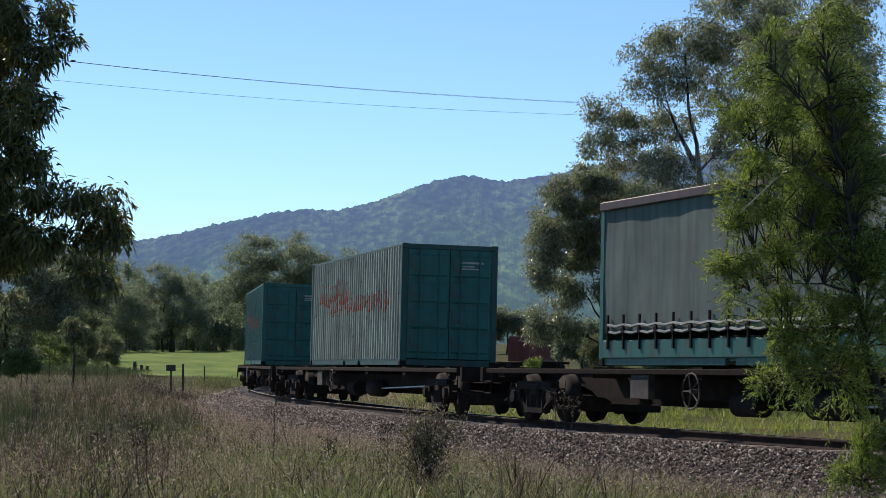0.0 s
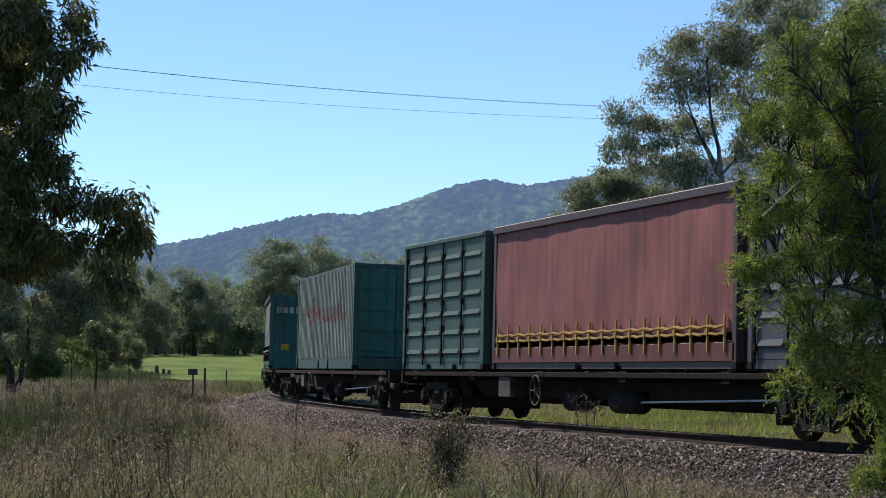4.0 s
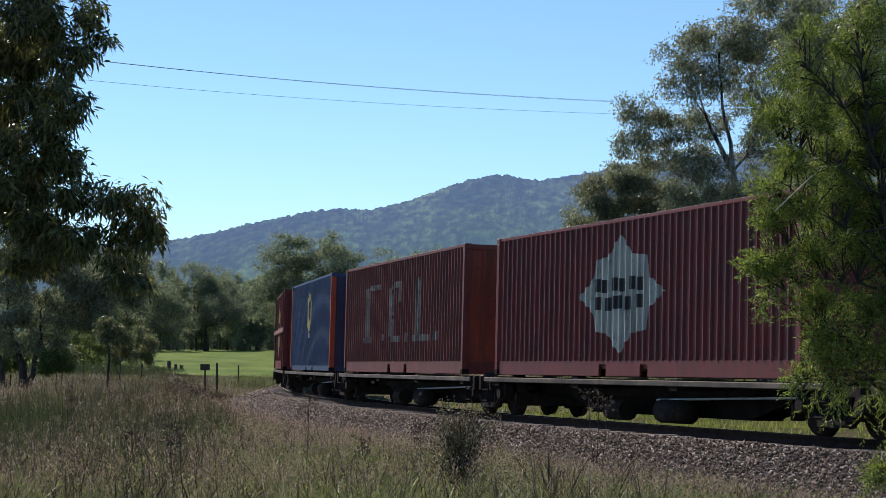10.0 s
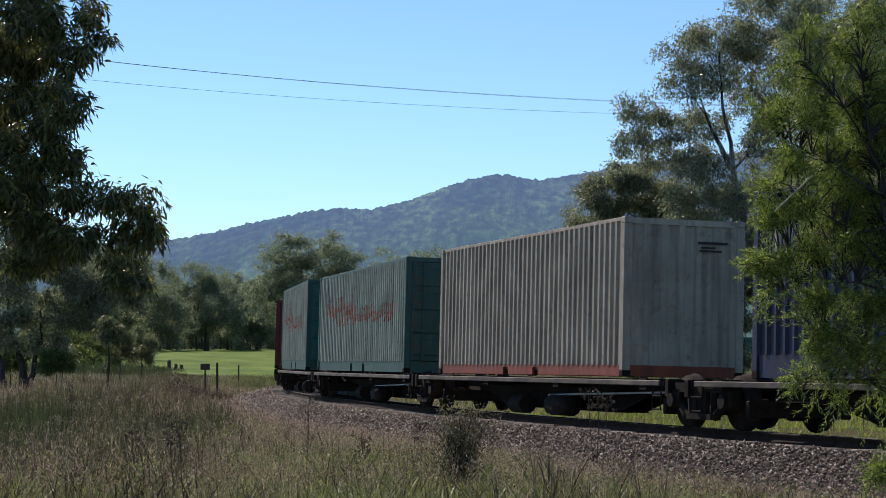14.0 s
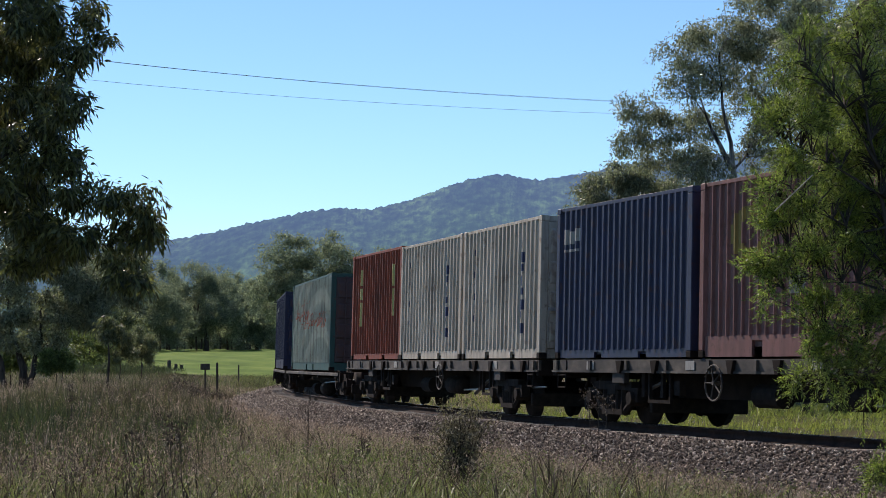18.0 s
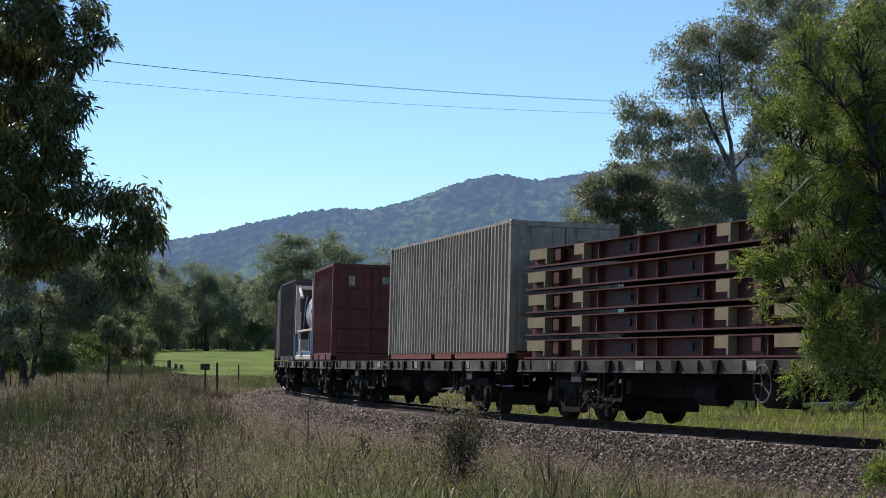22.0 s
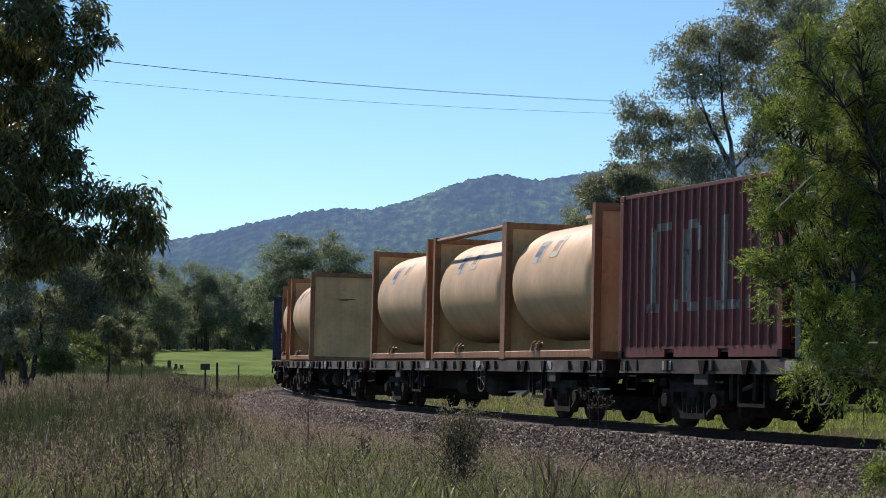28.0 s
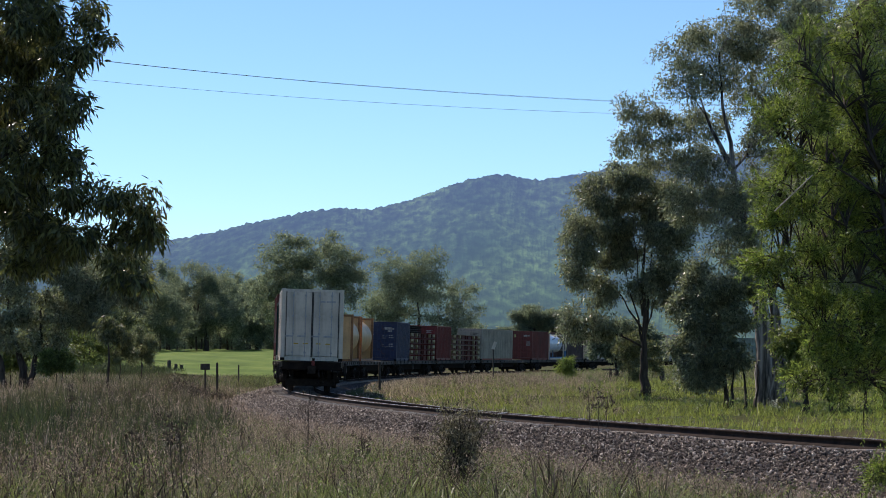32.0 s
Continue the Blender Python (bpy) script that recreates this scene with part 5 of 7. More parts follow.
c = freight("dark blue ribbed container with small white emblem", L20, BOX, NAVY_BLUE, NAVY_BLUE, NAVY_BLUE, pitch=0.26)
mark(c, "badge", LETTER_WHITE, 1.9, 2.7, 2.05, 2.55, "small white emblem shapes", bars=[(0, 0, 0.3, 0.6), (0.4, 0.1, 0.3, 0.5), (0.75, 0, 0.2, 0.5), (0.1, 0.8, 0.8, 0.1)])
load(c, W["k1"], k_slot(1, 0))
c = freight("dusty maroon ribbed container with yellow emblem", L20, BOX, MAROON, MAROON, MAROON, pitch=0.27, base=0.36, duty=0.10)
oval(c, LETTER_GOLD, 1.35, 2.05, 0.62, 0.44, "worn yellow round emblem shape")
oval(c, MAROON, 1.20, 2.05, 0.36, 0.28, "maroon middle of the emblem", 0.008)
mark(c, "badge_block", LETTER_GOLD, -0.4, 0.5, 1.95, 2.12, "worn yellow marks beside the emblem", bars=[(0, 0, 0.2, 1), (0.35, 0, 0.2, 1), (0.7, 0, 0.2, 1)])
mark(c, "badge_block", LETTER_WHITE, -0.5, 0.0, 1.0, 1.3, "pale worn patch")
load(c, W["k1"], k_slot(1, 1) - 0.1)
c = freight("off-white ribbed container with blue upright marks", L20, BOX - 0.06, WHITE, WHITE, WHITE, pitch=0.30, base=0.2)
ticks(c, BLUE_MARK, 1.9)
ticks(c, BLUE_MARK, -1.9)
end_mark(c, "sticker", YELLOW, L20, 0.35, 0.75, 1.75, 2.05, "orange hazard sticker")
load(c, W["k1"], k_slot(1, 2))
c = freight("charcoal ribbed container with worn gold lettering", L20, BOX, CHARCOAL, CHARCOAL, CHARCOAL, pitch=0.29, duty=0.10)
mark(c, "lettering_block", GOLD_DIM, -1.9, 1.1, 0.95, 2.25, "worn gold lettering shapes",
     bars=[(0, 0.1, 0.05, 0.55), (0.10, 0.12, 0.07, 0.16), (0.12, 0.42, 0.07, 0.2), (0.32, 0.1, 0.06, 0.5), (0.42, 0.1, 0.05, 0.5), (0.58, 0, 0.07, 0.65), (0.70, 0.05, 0.05, 0.55), (0.90, 0, 0.07, 0.65), (0.02, 0.86, 0.2, 0.1), (0.27, 0.86, 0.2, 0.1), (0.52, 0.86, 0.16, 0.1), (0.74, 0.86, 0.16, 0.1)])
load(c, W["k2"], k_slot(2, 0) - 0.15)
# silver tank in a blue frame
c = tank_container("silver-white gas tank in a white and light blue frame", 5.9, 2.72, SILVER, WHITE_CLEAN, (False, False), False, 0.91, 0.76)
for sy in (1, -1):
    for x in (-2.82, 2.82):
        put("frame_foot", "blue foot", lambda: bevelled((-0.10, 0.10, -0.09, 0.09, 0.0, 0.95), w=0.012), SKY_BLUE, c, pose(x, sy * 1.145, 0), "light blue painted foot")
    put("skirt", "blue skirt", lambda: bevelled((-2.72, 2.72, -0.03, 0.03, 0.17, 0.30), w=0.01), SKY_BLUE, c, pose(0, sy * 1.15, 0), "light blue lower rail")
    put("brace", "white rail", lambda: bevelled((-2.75, 2.75, -0.04, 0.04, 1.0, 1.08), w=0.01), WHITE_CLEAN, c, pose(0, sy * 1.13, 0), "white middle rail")
    put("brace", "white upright", lambda: bevelled((-0.05, 0.05, -0.04, 0.04, 0.28, 1.75), w=0.01), WHITE_CLEAN, c, pose(2.1, sy * 1.13, 0), "white upright")
    put("brace", "blue upright", lambda: bevelled((-0.10, 0.10, -0.03, 0.03, 0.28, 1.0), w=0.01), SKY_BLUE, c, pose(-1.5, sy * 1.13, 0), "light blue upright")
    put("brace", "white gusset", lambda: bar((2.8, 0, 2.62), (1.8, 0, 2.25), 0.06, 6), WHITE_CLEAN, c, pose(0, sy * 1.1, 0), "white sloping gusset")
    put("ladder_rail", "rail bend", lambda: tube(bmesh.new(), [(2.6, 0, 1.1), (2.1, 0, 2.0), (1.4, 0, 2.3)], [0.025] * 3, 6), GALV, c, pose(0, sy * 0.95, 0))
put("pump_box", "pump box", lambda: bevelled((-0.35, 0.35, -0.3, 0.3, 0.2, 0.9), w=0.02), CHARCOAL, c, pose(0.7, 0.6, 0), "dark equipment box")
put("pump_box", "pump box small", lambda: bevelled((-0.22, 0.22, -0.2, 0.2, 0.25, 0.75), w=0.02), WHITE_CLEAN, c, pose(1.9, 0.95, 0), "white equipment box")
tank_bm = bmesh.new()
for x0, x1, z0, z1 in ((-0.9, 0.5, 1.72, 1.86),):
    for i in range(9):
        xa = x1 - i * 0.16
        box(tank_bm, xa - 0.10, xa, 0.900, 0.918, z0 - 0.06, z1 - 0.06)
part("lettering_block", tank_bm, BLACK_MARK, c, "short row of dark lettering bars")
load(c, W["k2"], k_slot(2, 1) - 0.3)
c = freight("red-brown ribbed container with white plate marks on its doors", L20 - 0.35, BOX, OXIDE, OXIDE, OXIDE, pitch=0.30, base=0.22, duty=0.10)
end_mark(c, "lettering_block", LETTER_WHITE, L20 - 0.35, -0.95, -0.3, 2.42, 2.58, "white row of marks", bars=[(0.0, 0, 0.6, 1), (0.66, 0, 0.34, 1)])
end_mark(c, "lettering_block", LETTER_WHITE, L20 - 0.35, -0.98, -0.62, 1.4, 1.95, "white rows of marks", bars=[(0, i * 0.2, 1, 0.12) for i in range(5)])
end_mark(c, "sticker", STAR_PALE, L20 - 0.35, 0.55, 0.75, 2.3, 2.6, "faded yellow sticker")
load(c, W["k2"], 0.1)
load(freight("warm grey ribbed container on an otherwise empty flat wagon", 11.6, BOX, CREAM_GREY, CREAM_GREY, CREAM_GREY, duty=0.3, roof=CREAM_GREY, foot=OXIDE_BRIGHT), W["k3"], -16.5)
flat_racks("red-brown folded flat rack with cream end blocks, stacked", 12.2, 5, 0.47, W["k4"], -29.2)
c = freight("deep red ribbed container with two pale upright stripes", 5.7, BOX, OXIDE_DEEP, OXIDE_DEEP, OXIDE_DEEP, pitch=0.30, base=0.22, doors=True, duty=0.10)
for x in (1.9, -1.6):
    mark(c, "stripe", LETTER_WHITE, x - 0.21, x + 0.21, 0.5, 2.5, "pale upright stripe")
load(c, W["k4"], -38.8)
flat_racks("red-brown folded flat rack with cream end blocks, stacked", 12.1, 5, 0.46, W["k5"], -48.55)
c = tagged(new("steel_bundle"), "bundle of dark steel sheets strapped on the flat racks", "steel sheets", "bundles")
r = random.Random(19)
for i in range(12):
    put("steel_sheet", "bundle sheet %d" % (i % 3), lambda: bevelled((-3.0 + 0.2 * (i % 3), 3.0, -1.0 + 0.06 * (i % 3), 1.0, 0, 0.022), w=0.004), STEEL if i % 4 else GREY_BLUE, c,
        pose(r.uniform(-0.25, 0.25), r.uniform(-0.08, 0.08), 0.05 + 0.040 * i, 0, r.uniform(-0.25, 0.25), r.uniform(-1.6, 1.6)))
for x in (-2.2, 0, 2.2):
    for z in (-0.06,):
        put("dunnage", "dunnage", lambda: boxes((-0.05, 0.05, -1.0, 1.0, 0, 0.11)), POST_WOOD, c, pose(x, 0, z))
    put("lashing", "lashing", lambda: bar((0, 1.07, -0.2), (0.35, 1.03, 0.56), 0.018, 5), GALV, c, pose(x, 0, 0))
mover(c, W["k5"][1], W["k5"][2], pose(-50.8 - W["k5"][1], 0, 1.204 + 5 * 0.46))
c = freight("dark blue ribbed container with white marks on its doors", 5.75, BOX, NAVY_BLUE, NAVY_BLUE, NAVY_BLUE, pitch=0.25, duty=0.30, base=0.2)
mark(c, "badge", LETTER_WHITE, 1.7, 2.4, 2.1, 2.55, "small white emblem shapes", bars=[(0, 0, 0.35, 0.5), (0.4, 0.1, 0.25, 0.4), (0.7, 0, 0.3, 0.5), (0.0, 0.7, 1, 0.08)])
end_mark(c, "lettering_block", LETTER_WHITE, 5.75, -1.0, -0.2, 2.2, 2.5, "white row of marks", bars=[(0, 0, 0.3, 0.4), (0.38, 0, 0.62, 0.4), (0.4, 0.6, 0.4, 0.4)])
for text, y, z in (("M.G.W.", -0.12, 1.84), ("TARE", -0.12, 1.68), ("NET", -0.12, 1.18), ("CU.CAP.", -0.12, 1.02)):
    words(c, text, 5.75, y, z, 0.13, LETTER_WHITE, "white stencilled word " + text.replace(".", ""))
end_mark(c, "lettering_block", LETTER_WHITE, 5.75, -0.98, -0.62, 1.02, 1.96, "white rows of marks", bars=[(0, 0, 0.9, 0.08), (0, 0.17, 1.0, 0.08), (0, 0.70, 0.9, 0.08), (0, 0.87, 1.0, 0.08)])
end_mark(c, "sticker", LETTER_WHITE, 5.75, 0.62, 0.85, 1.05, 1.30, "pale square sticker")
end_mark(c, "sticker", LETTER_WHITE, 5.75, 0.58, 0.76, 1.82, 1.98, "pale pointed sticker", bars=[(0, 0, 1, 0.35), (0.2, 0.35, 0.6, 0.35), (0.4, 0.7, 0.2, 0.3)])
load(c, W["k5"], -57.8)
for i, (s, wk, solid, rail) in enumerate(((-76.95, "k6", (True, False), False), (-84.0, "k7", (True, True), False), (-102.8, "k8", (True, True), False), (-109.1, "k8", (True, True), True), (-114.9, "k8", (True, True), False))):
    c = tank_container("tan pressure tank in an ochre end frame on a flat wagon", 5.8, 2.98, TAN, TAN_FRAME, solid, rail)
    tank_label(c, 0.9, 0.55, 0.55, 0.55, LETTER_WHITE, BLUE_MARK)
    tank_label(c, -0.1, 0.62, 0.5, 0.55, WHITE, TAN_FRAME)
    if i == 1:
        end_mark(c, "plate_mark", BLACK_MARK, 5.8, -0.3, 0.3, 1.9, 2.1, "small dark marks on the end plate", bars=LINES[:2])
    load(c, W[wk], s)
c = freight("dusty maroon ribbed container with tall worn lettering", 5.9, BOX, OXIDE, OXIDE, OXIDE_BRIGHT, pitch=0.30, base=0.2, letters=LETTER_WORN, duty=0.10)
load(c, W["k9"], -121.95)
# generator in a green open frame
c = tagged(new("generator_container"), "dark generator unit in an open dark green frame", "generator", "freight containers")
for sx in (1, -1):
    put("end_frame", "gen ring", lambda: end_ring(2.56, True), GEN_GREEN, c, pose(sx * 2.83, 0, 0))
for sy in (1, -1):
    put("bottom_rail", "gen bottom", lambda: bevelled((-2.75, 2.75, -0.07, 0.07, 0.0, 0.22), w=0.015), GEN_GREEN, c, pose(0, sy * 1.14, 0))
    put("top_rail", "gen top", lambda: bevelled((-2.75, 2.75, -0.06, 0.06, 2.44, 2.56), w=0.015), GEN_GREEN, c, pose(0, sy * 1.14, 0))
    for x in (-1.55, -0.1, 1.35):
        put("upright", "gen upright", lambda: bevelled((-0.06, 0.06, -0.05, 0.05, 0.2, 2.46), w=0.01), GEN_GREEN, c, pose(x, sy * 1.12, 0))
    put("mid_rail", "gen mid", lambda: bevelled((-2.75, 2.75, -0.03, 0.03, 1.42, 1.5), w=0.008), GEN_GREEN, c, pose(0, sy * 1.08, 0))
    for x in (-1.9, -0.8, 0.6, 2.0):
        for j in range(7):
            put("louvre", "louvre", lambda: boxes((-0.22, 0.22, -0.03, 0.02, 0, 0.035)), STEEL, c, pose(x, sy * 0.99, 0.45 + 0.11 * j, 20 if sy < 0 else -20))
    for x in (-0.75, 0.35):
        st = put("sticker", "gen sticker", lambda: boxes((-0.24, 0.24, -0.004, 0.004, 1.55, 2.1)), WHITE_CLEAN, c, pose(x, sy * 1.06, 0), "white rectangular notice")
        for z in (1.62, 1.92):
            put("print", "gen print", lambda: boxes((-0.18, 0.18, -0.006, 0.006, 0, 0.11)), BLACK_MARK, st, pose(0, 0, z))
put("housing", "gen housing", lambda: bevelled((-2.7, 2.7, -0.97, 0.97, 0.12, 2.36), w=0.03), FRAME_DARK, c, None, "black grimy housing")
load(c, W["k9"], -128.2)
c = freight("clean white ribbed container with grey door seals, last on the train", 5.6, BOX - 0.15, WHITE_CLEAN, WHITE_CLEAN, WHITE_CLEAN, pitch=0.29, base=0.18, panels=False, plates=False)
ticks(c, BLUE_MARK, 2.0)
for y in (-1.03, -0.02, 0.02, 1.03):
    part("door_seal", boxes((-5.6 / 2 - 0.025, -5.6 / 2 + 0.0, y - 0.014, y + 0.014, 0.15, 2.71)), BLACK_MARK, c, "dark rubber door seal")
for y in (0.62, 0.25, -0.25, -0.62):
    end_mark(c, "strip", YELLOW, 5.6, y - 0.09, y + 0.09, 0.66, 0.70, "small yellow strip")
end_mark(c, "lettering_block", GALV, 5.6, -0.95, -0.30, 2.30, 2.37, "short row of grey marks", bars=[(0, 0, 0.3, 1), (0.36, 0, 0.12, 1), (0.52, 0, 0.4, 1)])
load(c, W["k9"], -134.2)

# ------------------------------------------------------------ plants
def at_px(u, depth):
    """Distance to the right of the view's axis, for a bearing in the 1568-wide picture at that depth."""
    return (u - 784) / FOCAL * depth


def z_px(v, depth):
    return EYE[2] + (625.0 - v) / FOCAL * depth


def leaves(rng, centres, spread_by, per, length, width, droop):
    """Many single leaves round clump centres: thin diamonds, hanging more or less."""
    n = len(centres) * per
    off = np.clip(rng.normal(0, 1, (n, 3)), -1.7, 1.7)
    c = np.repeat(centres, per, 0) + off * np.repeat(spread_by, per)[:, None] * np.array([1, 1, 0.75])
    d = rng.normal(0, 1, (n, 3))
    d[:, 2] -= droop
    return diamonds(rng, c, d, length, width)


def unit(v):
    return v / np.linalg.norm(v, axis=1)[:, None]


def diamonds(rng, c, d, length, width):
    n = len(c)
    d = unit(d)
    e = unit(np.cross(d, rng.normal(0, 1, (n, 3))))
    L = length * rng.uniform(0.6, 1.3, n)[:, None]
    Wd = width * rng.uniform(0.7, 1.3, n)[:, None]
    mid = c + d * L * 0.4
    V = np.stack([c, mid + e * Wd * 0.5, c + d * L, mid - e * Wd * 0.5], 1).reshape(-1, 3)
    return V, np.arange(4 * n).reshape(n, 4)


def lances(rng, c, d, length, width):
    """Long curved leaves with a stalk, a broad lower half and a tip that hangs."""
    n = len(c)
    d = unit(d)
    e = unit(np.cross(d, rng.normal(0, 1, (n, 3))))
    L = length * rng.uniform(0.6, 1.3, n)[:, None]
    Wd = width * rng.uniform(0.75, 1.25, n)[:, None]
    sag = np.array([0, 0, -1.0]) * L * rng.uniform(0.05, 0.3, n)[:, None]
    p1, p2, p3 = c + d * L * 0.3 + sag * 0.1, c + d * L * 0.62 + sag * 0.4, c + d * L + sag
    V = np.stack([c, p1 - e * Wd * 0.45, p1 + e * Wd * 0.45, p2 - e * Wd * 0.42, p2 + e * Wd * 0.42, p3], 1).reshape(-1, 3)
    q = np.arange(n)[:, None] * 6
    return V, np.concatenate([q + np.array(f) for f in ((0, 2, 1), (1, 2, 4), (1, 4, 3), (3, 4, 5))], 0)


def bunches(rng, puffs, n, radius, per, length, width, droop, blade):
    """Leaves in tight bunches at twig ends, set over the upper skin of each puff, with air between."""
    b = np.array(puffs)
    vol = (b[:, 3] * b[:, 4] * b[:, 5]) ** 0.66
    which = rng.choice(len(b), n, p=vol / vol.sum())
    d = rng.normal(0, 1, (n, 3))
    d[:, 2] += 0.35
    d = unit(d)
    c = b[which, :3] + d * rng.uniform(0.35, 1.0, n)[:, None] * b[which, 3:]
    r = np.repeat(radius * rng.uniform(0.55, 1.25, n), per)
    o = unit(rng.normal(0, 1, (n * per, 3)))
    c = np.repeat(c, per, 0) + o * (r * rng.uniform(0, 1, n * per) ** 0.4)[:, None] * np.array([1, 1, 0.8])
    way = o * 0.7 + rng.normal(0, 0.6, (n * per, 3))
    way[:, 2] -= droop
    return blade(rng, c, way, length, width)


def fronds(rng, blobs, roots, per_area, needle, width):
    """Feathery boughs: each runs from the nearest stem out to a tip, with side twigs that bear narrow leaves. Returns the leaves and the boughs' lines."""
    C, G, lines = [], [], []
    roots = np.array(roots)
    for x, y, z, rx, ry, rz in blobs:
        for _ in range(max(4, int(per_area * rx * rz))):
            o = unit(rng.normal(0, 1, (1, 3)))[0] * rng.uniform(0.3, 1.0)
            tip = np.array((x, y, z)) + o * np.array((rx, ry, rz))
            root = roots[np.argmin(np.linalg.norm(roots - tip, axis=1) + 0.7 * np.maximum(0, roots[:, 2] - tip[2] + 0.1) + 0.3 * rng.random(len(roots)))]
            far = np.linalg.norm(tip - root)
            if far > 0.75:
                root = tip + (root - tip) * 0.75 / far
            elif far < 0.3:
                tip = root + (tip - root) * 0.35 / max(far, 0.02)
            q = np.linspace(0, 1, 6)[:, None]
            line = root + (tip - root) * q + np.array([0, 0, 0.09]) * (1 - q) * q * 4 + rng.normal(0, 0.012, (6, 3)) * q
            lines.append(line)
            for k in range(12):
                f = 0.22 + 0.78 * (k + rng.uniform(0, 0.8)) / 12
                i = min(4, int(f * 5))
                at = line[i] + (line[i + 1] - line[i]) * (f * 5 - i)
                ahead = line[i + 1] - line[i]
                ahead = ahead / np.linalg.norm(ahead)
                side = np.cross(ahead, rng.normal(0, 1, 3))
                d = ahead + side / np.linalg.norm(side) * (0.9 if f < 0.95 else 0.1) + np.array([0, 0, 0.18])
                d = d / np.linalg.norm(d)
                ln, m = rng.uniform(0.09, 0.20) * (1.15 - 0.45 * f), 18
                s = np.linspace(0.05, 1.0, m)[:, None]
                e = unit(np.cross(np.repeat(d[None], m, 0), rng.normal(0, 1, (m, 3))))
                C.append(at + d * ln * s - np.array([0, 0, 0.12]) * ln * s * s)
                G.append(d + e * 0.75)
    V, F = diamonds(rng, np.concatenate(C), np.concatenate(G), needle, width)
    return V, F, lines


def puffs_of(rng, blobs, per_blob=9):
    """Each mass (x, y, z, rx, ry, rz) breaks up into smaller puffs of leaves with gaps between."""
    out = []
    for x, y, z, rx, ry, rz in blobs:
        one = []
        for _ in range(per_blob):
            d = rng.normal(0, 1, 3)
            d /= np.linalg.norm(d)
            k, q = rng.uniform(0.20, 0.40), rng.uniform(0.4, 1.0)
            one.append((x + d[0] * rx * q, y + d[1] * ry * q, z + d[2] * rz * q, rx * k * 1.15, ry * k, rz * k * 0.8))
        out.append(one)
    return out


def tree(name, label, base, trunk, blobs, mat, bark, n_clumps, per, clump, leaf, width, droop=0.6, seed=1, radius=0.2, category="tree", stems=(), feather=0.0, per_blob=13, thin=0.6, blade=diamonds, taper=1.5):
    """trunk: points upward from the base; blobs: the crown's masses, all in world metres."""
    rng = np.random.default_rng(seed)
    r = random.Random(seed)
    t = tagged(new(name), label, category, "trees" if category == "tree" else "shrubs")
    t.location = base
    b = Vector(base)
    starts = []
    for k, line in enumerate([trunk, *stems]):
        bm = bmesh.new()
        raw = [Vector(p) - b for p in line]
        pts = [raw[0]]
        for p, q in zip(raw, raw[1:]):
            wob = 0.04 * (q - p).length
            pts += [p.lerp(q, f) + Vector((r.uniform(-wob, wob), r.uniform(-wob, wob), 0)) for f in (0.33, 0.67)] + [q]
        n = len(pts)
        rad = radius if k == 0 else radius * (0.7 if abs(raw[0].z) < 0.3 else 0.24)
        rr = [rad * (0.08 + 0.92 * (1 - i / (n - 1)) ** taper) * (1.3 if i == 0 else 1) for i in range(n)]
        tube(bm, pts, rr, 12)
        part("trunk", bm, bark, t, "", True)
        starts += [(p, w) for i, (p, w) in enumerate(zip(pts, rr)) if i >= n * 0.3]
    twigs = bmesh.new()
    if feather:
        V, F, lines = fronds(rng, blobs, [tuple(p + b) for p, _ in starts], feather, leaf, width)
        for line in lines:
            tube(twigs, [Vector(p) - b for p in line], [0.007, 0.006, 0.005, 0.004, 0.003, 0.002], 4, False)
        V = V - np.array(base)
    else:
        groups = puffs_of(rng, blobs, per_blob)
        foot = Vector(trunk[len(trunk) // 2])
        for (x, y, z, rx, ry, rz), one in sorted(zip(blobs, groups), key=lambda g: (Vector(g[0][:3]) - foot).length):
            c = Vector((x, y, z)) - b
            low = lambda p: (p - c).length + 1.6 * max(0.0, p.z - (c.z - 0.7 * math.hypot(p.x - c.x, p.y - c.y)))
            start, w = min(starts, key=lambda s: low(s[0]))
            rad = min(w * 0.6, thin * (0.02 + 0.03 * (c - start).length))
            up = 0.16 * (c - start).length
            path = [start, start.lerp(c, 0.35) + Vector((r.uniform(-0.1, 0.1) * rx, r.uniform(-0.1, 0.1) * ry, 0.2 * up)),
                    start.lerp(c, 0.7) + Vector((r.uniform(-0.15, 0.15) * rx, r.uniform(-0.1, 0.1) * ry, 0.3 * up)), c]
            starts += [(path[2], rad * 0.8), (c, rad * 0.6)]
            part("limb", tube(bmesh.new(), path, [rad, rad * 0.8, rad * 0.55, rad * 0.3], 7), bark, t, "", True)
            for px, py, pz, _, _, _ in one:
                e = Vector((px, py, pz)) - b
                q = r.uniform(0.35, 1.0)
                o = path[1].lerp(path[2], q * 1.6 - 0.5) if q < 0.9 else path[2].lerp(c, 0.5)
                m = o.lerp(e, 0.5) + Vector((r.uniform(-0.12, 0.12) * rx, 0, r.uniform(-0.02, 0.16) * rz))
                tube(twigs, [o, m, e], [rad * 0.42, rad * 0.26, rad * 0.09], 5, False)
        V, F = bunches(rng, [p for one in groups for p in one], n_clumps, clump, per, leaf, width, droop, blade)
        V = V - np.array(base)
    tagged(part("brushwood", twigs, bark, t, "", True), kind="stuff")
    tagged(hang("crown", mesh_of("crown", V, F, mat), t), kind="stuff")
    return t


def px_blob(u, v, depth, ru, rv, thick=0.8):
    k = depth / FOCAL
    return (at_px(u, depth), depth, z_px(v, depth), ru * k, max(ru, rv) * k * thick, rv * k)


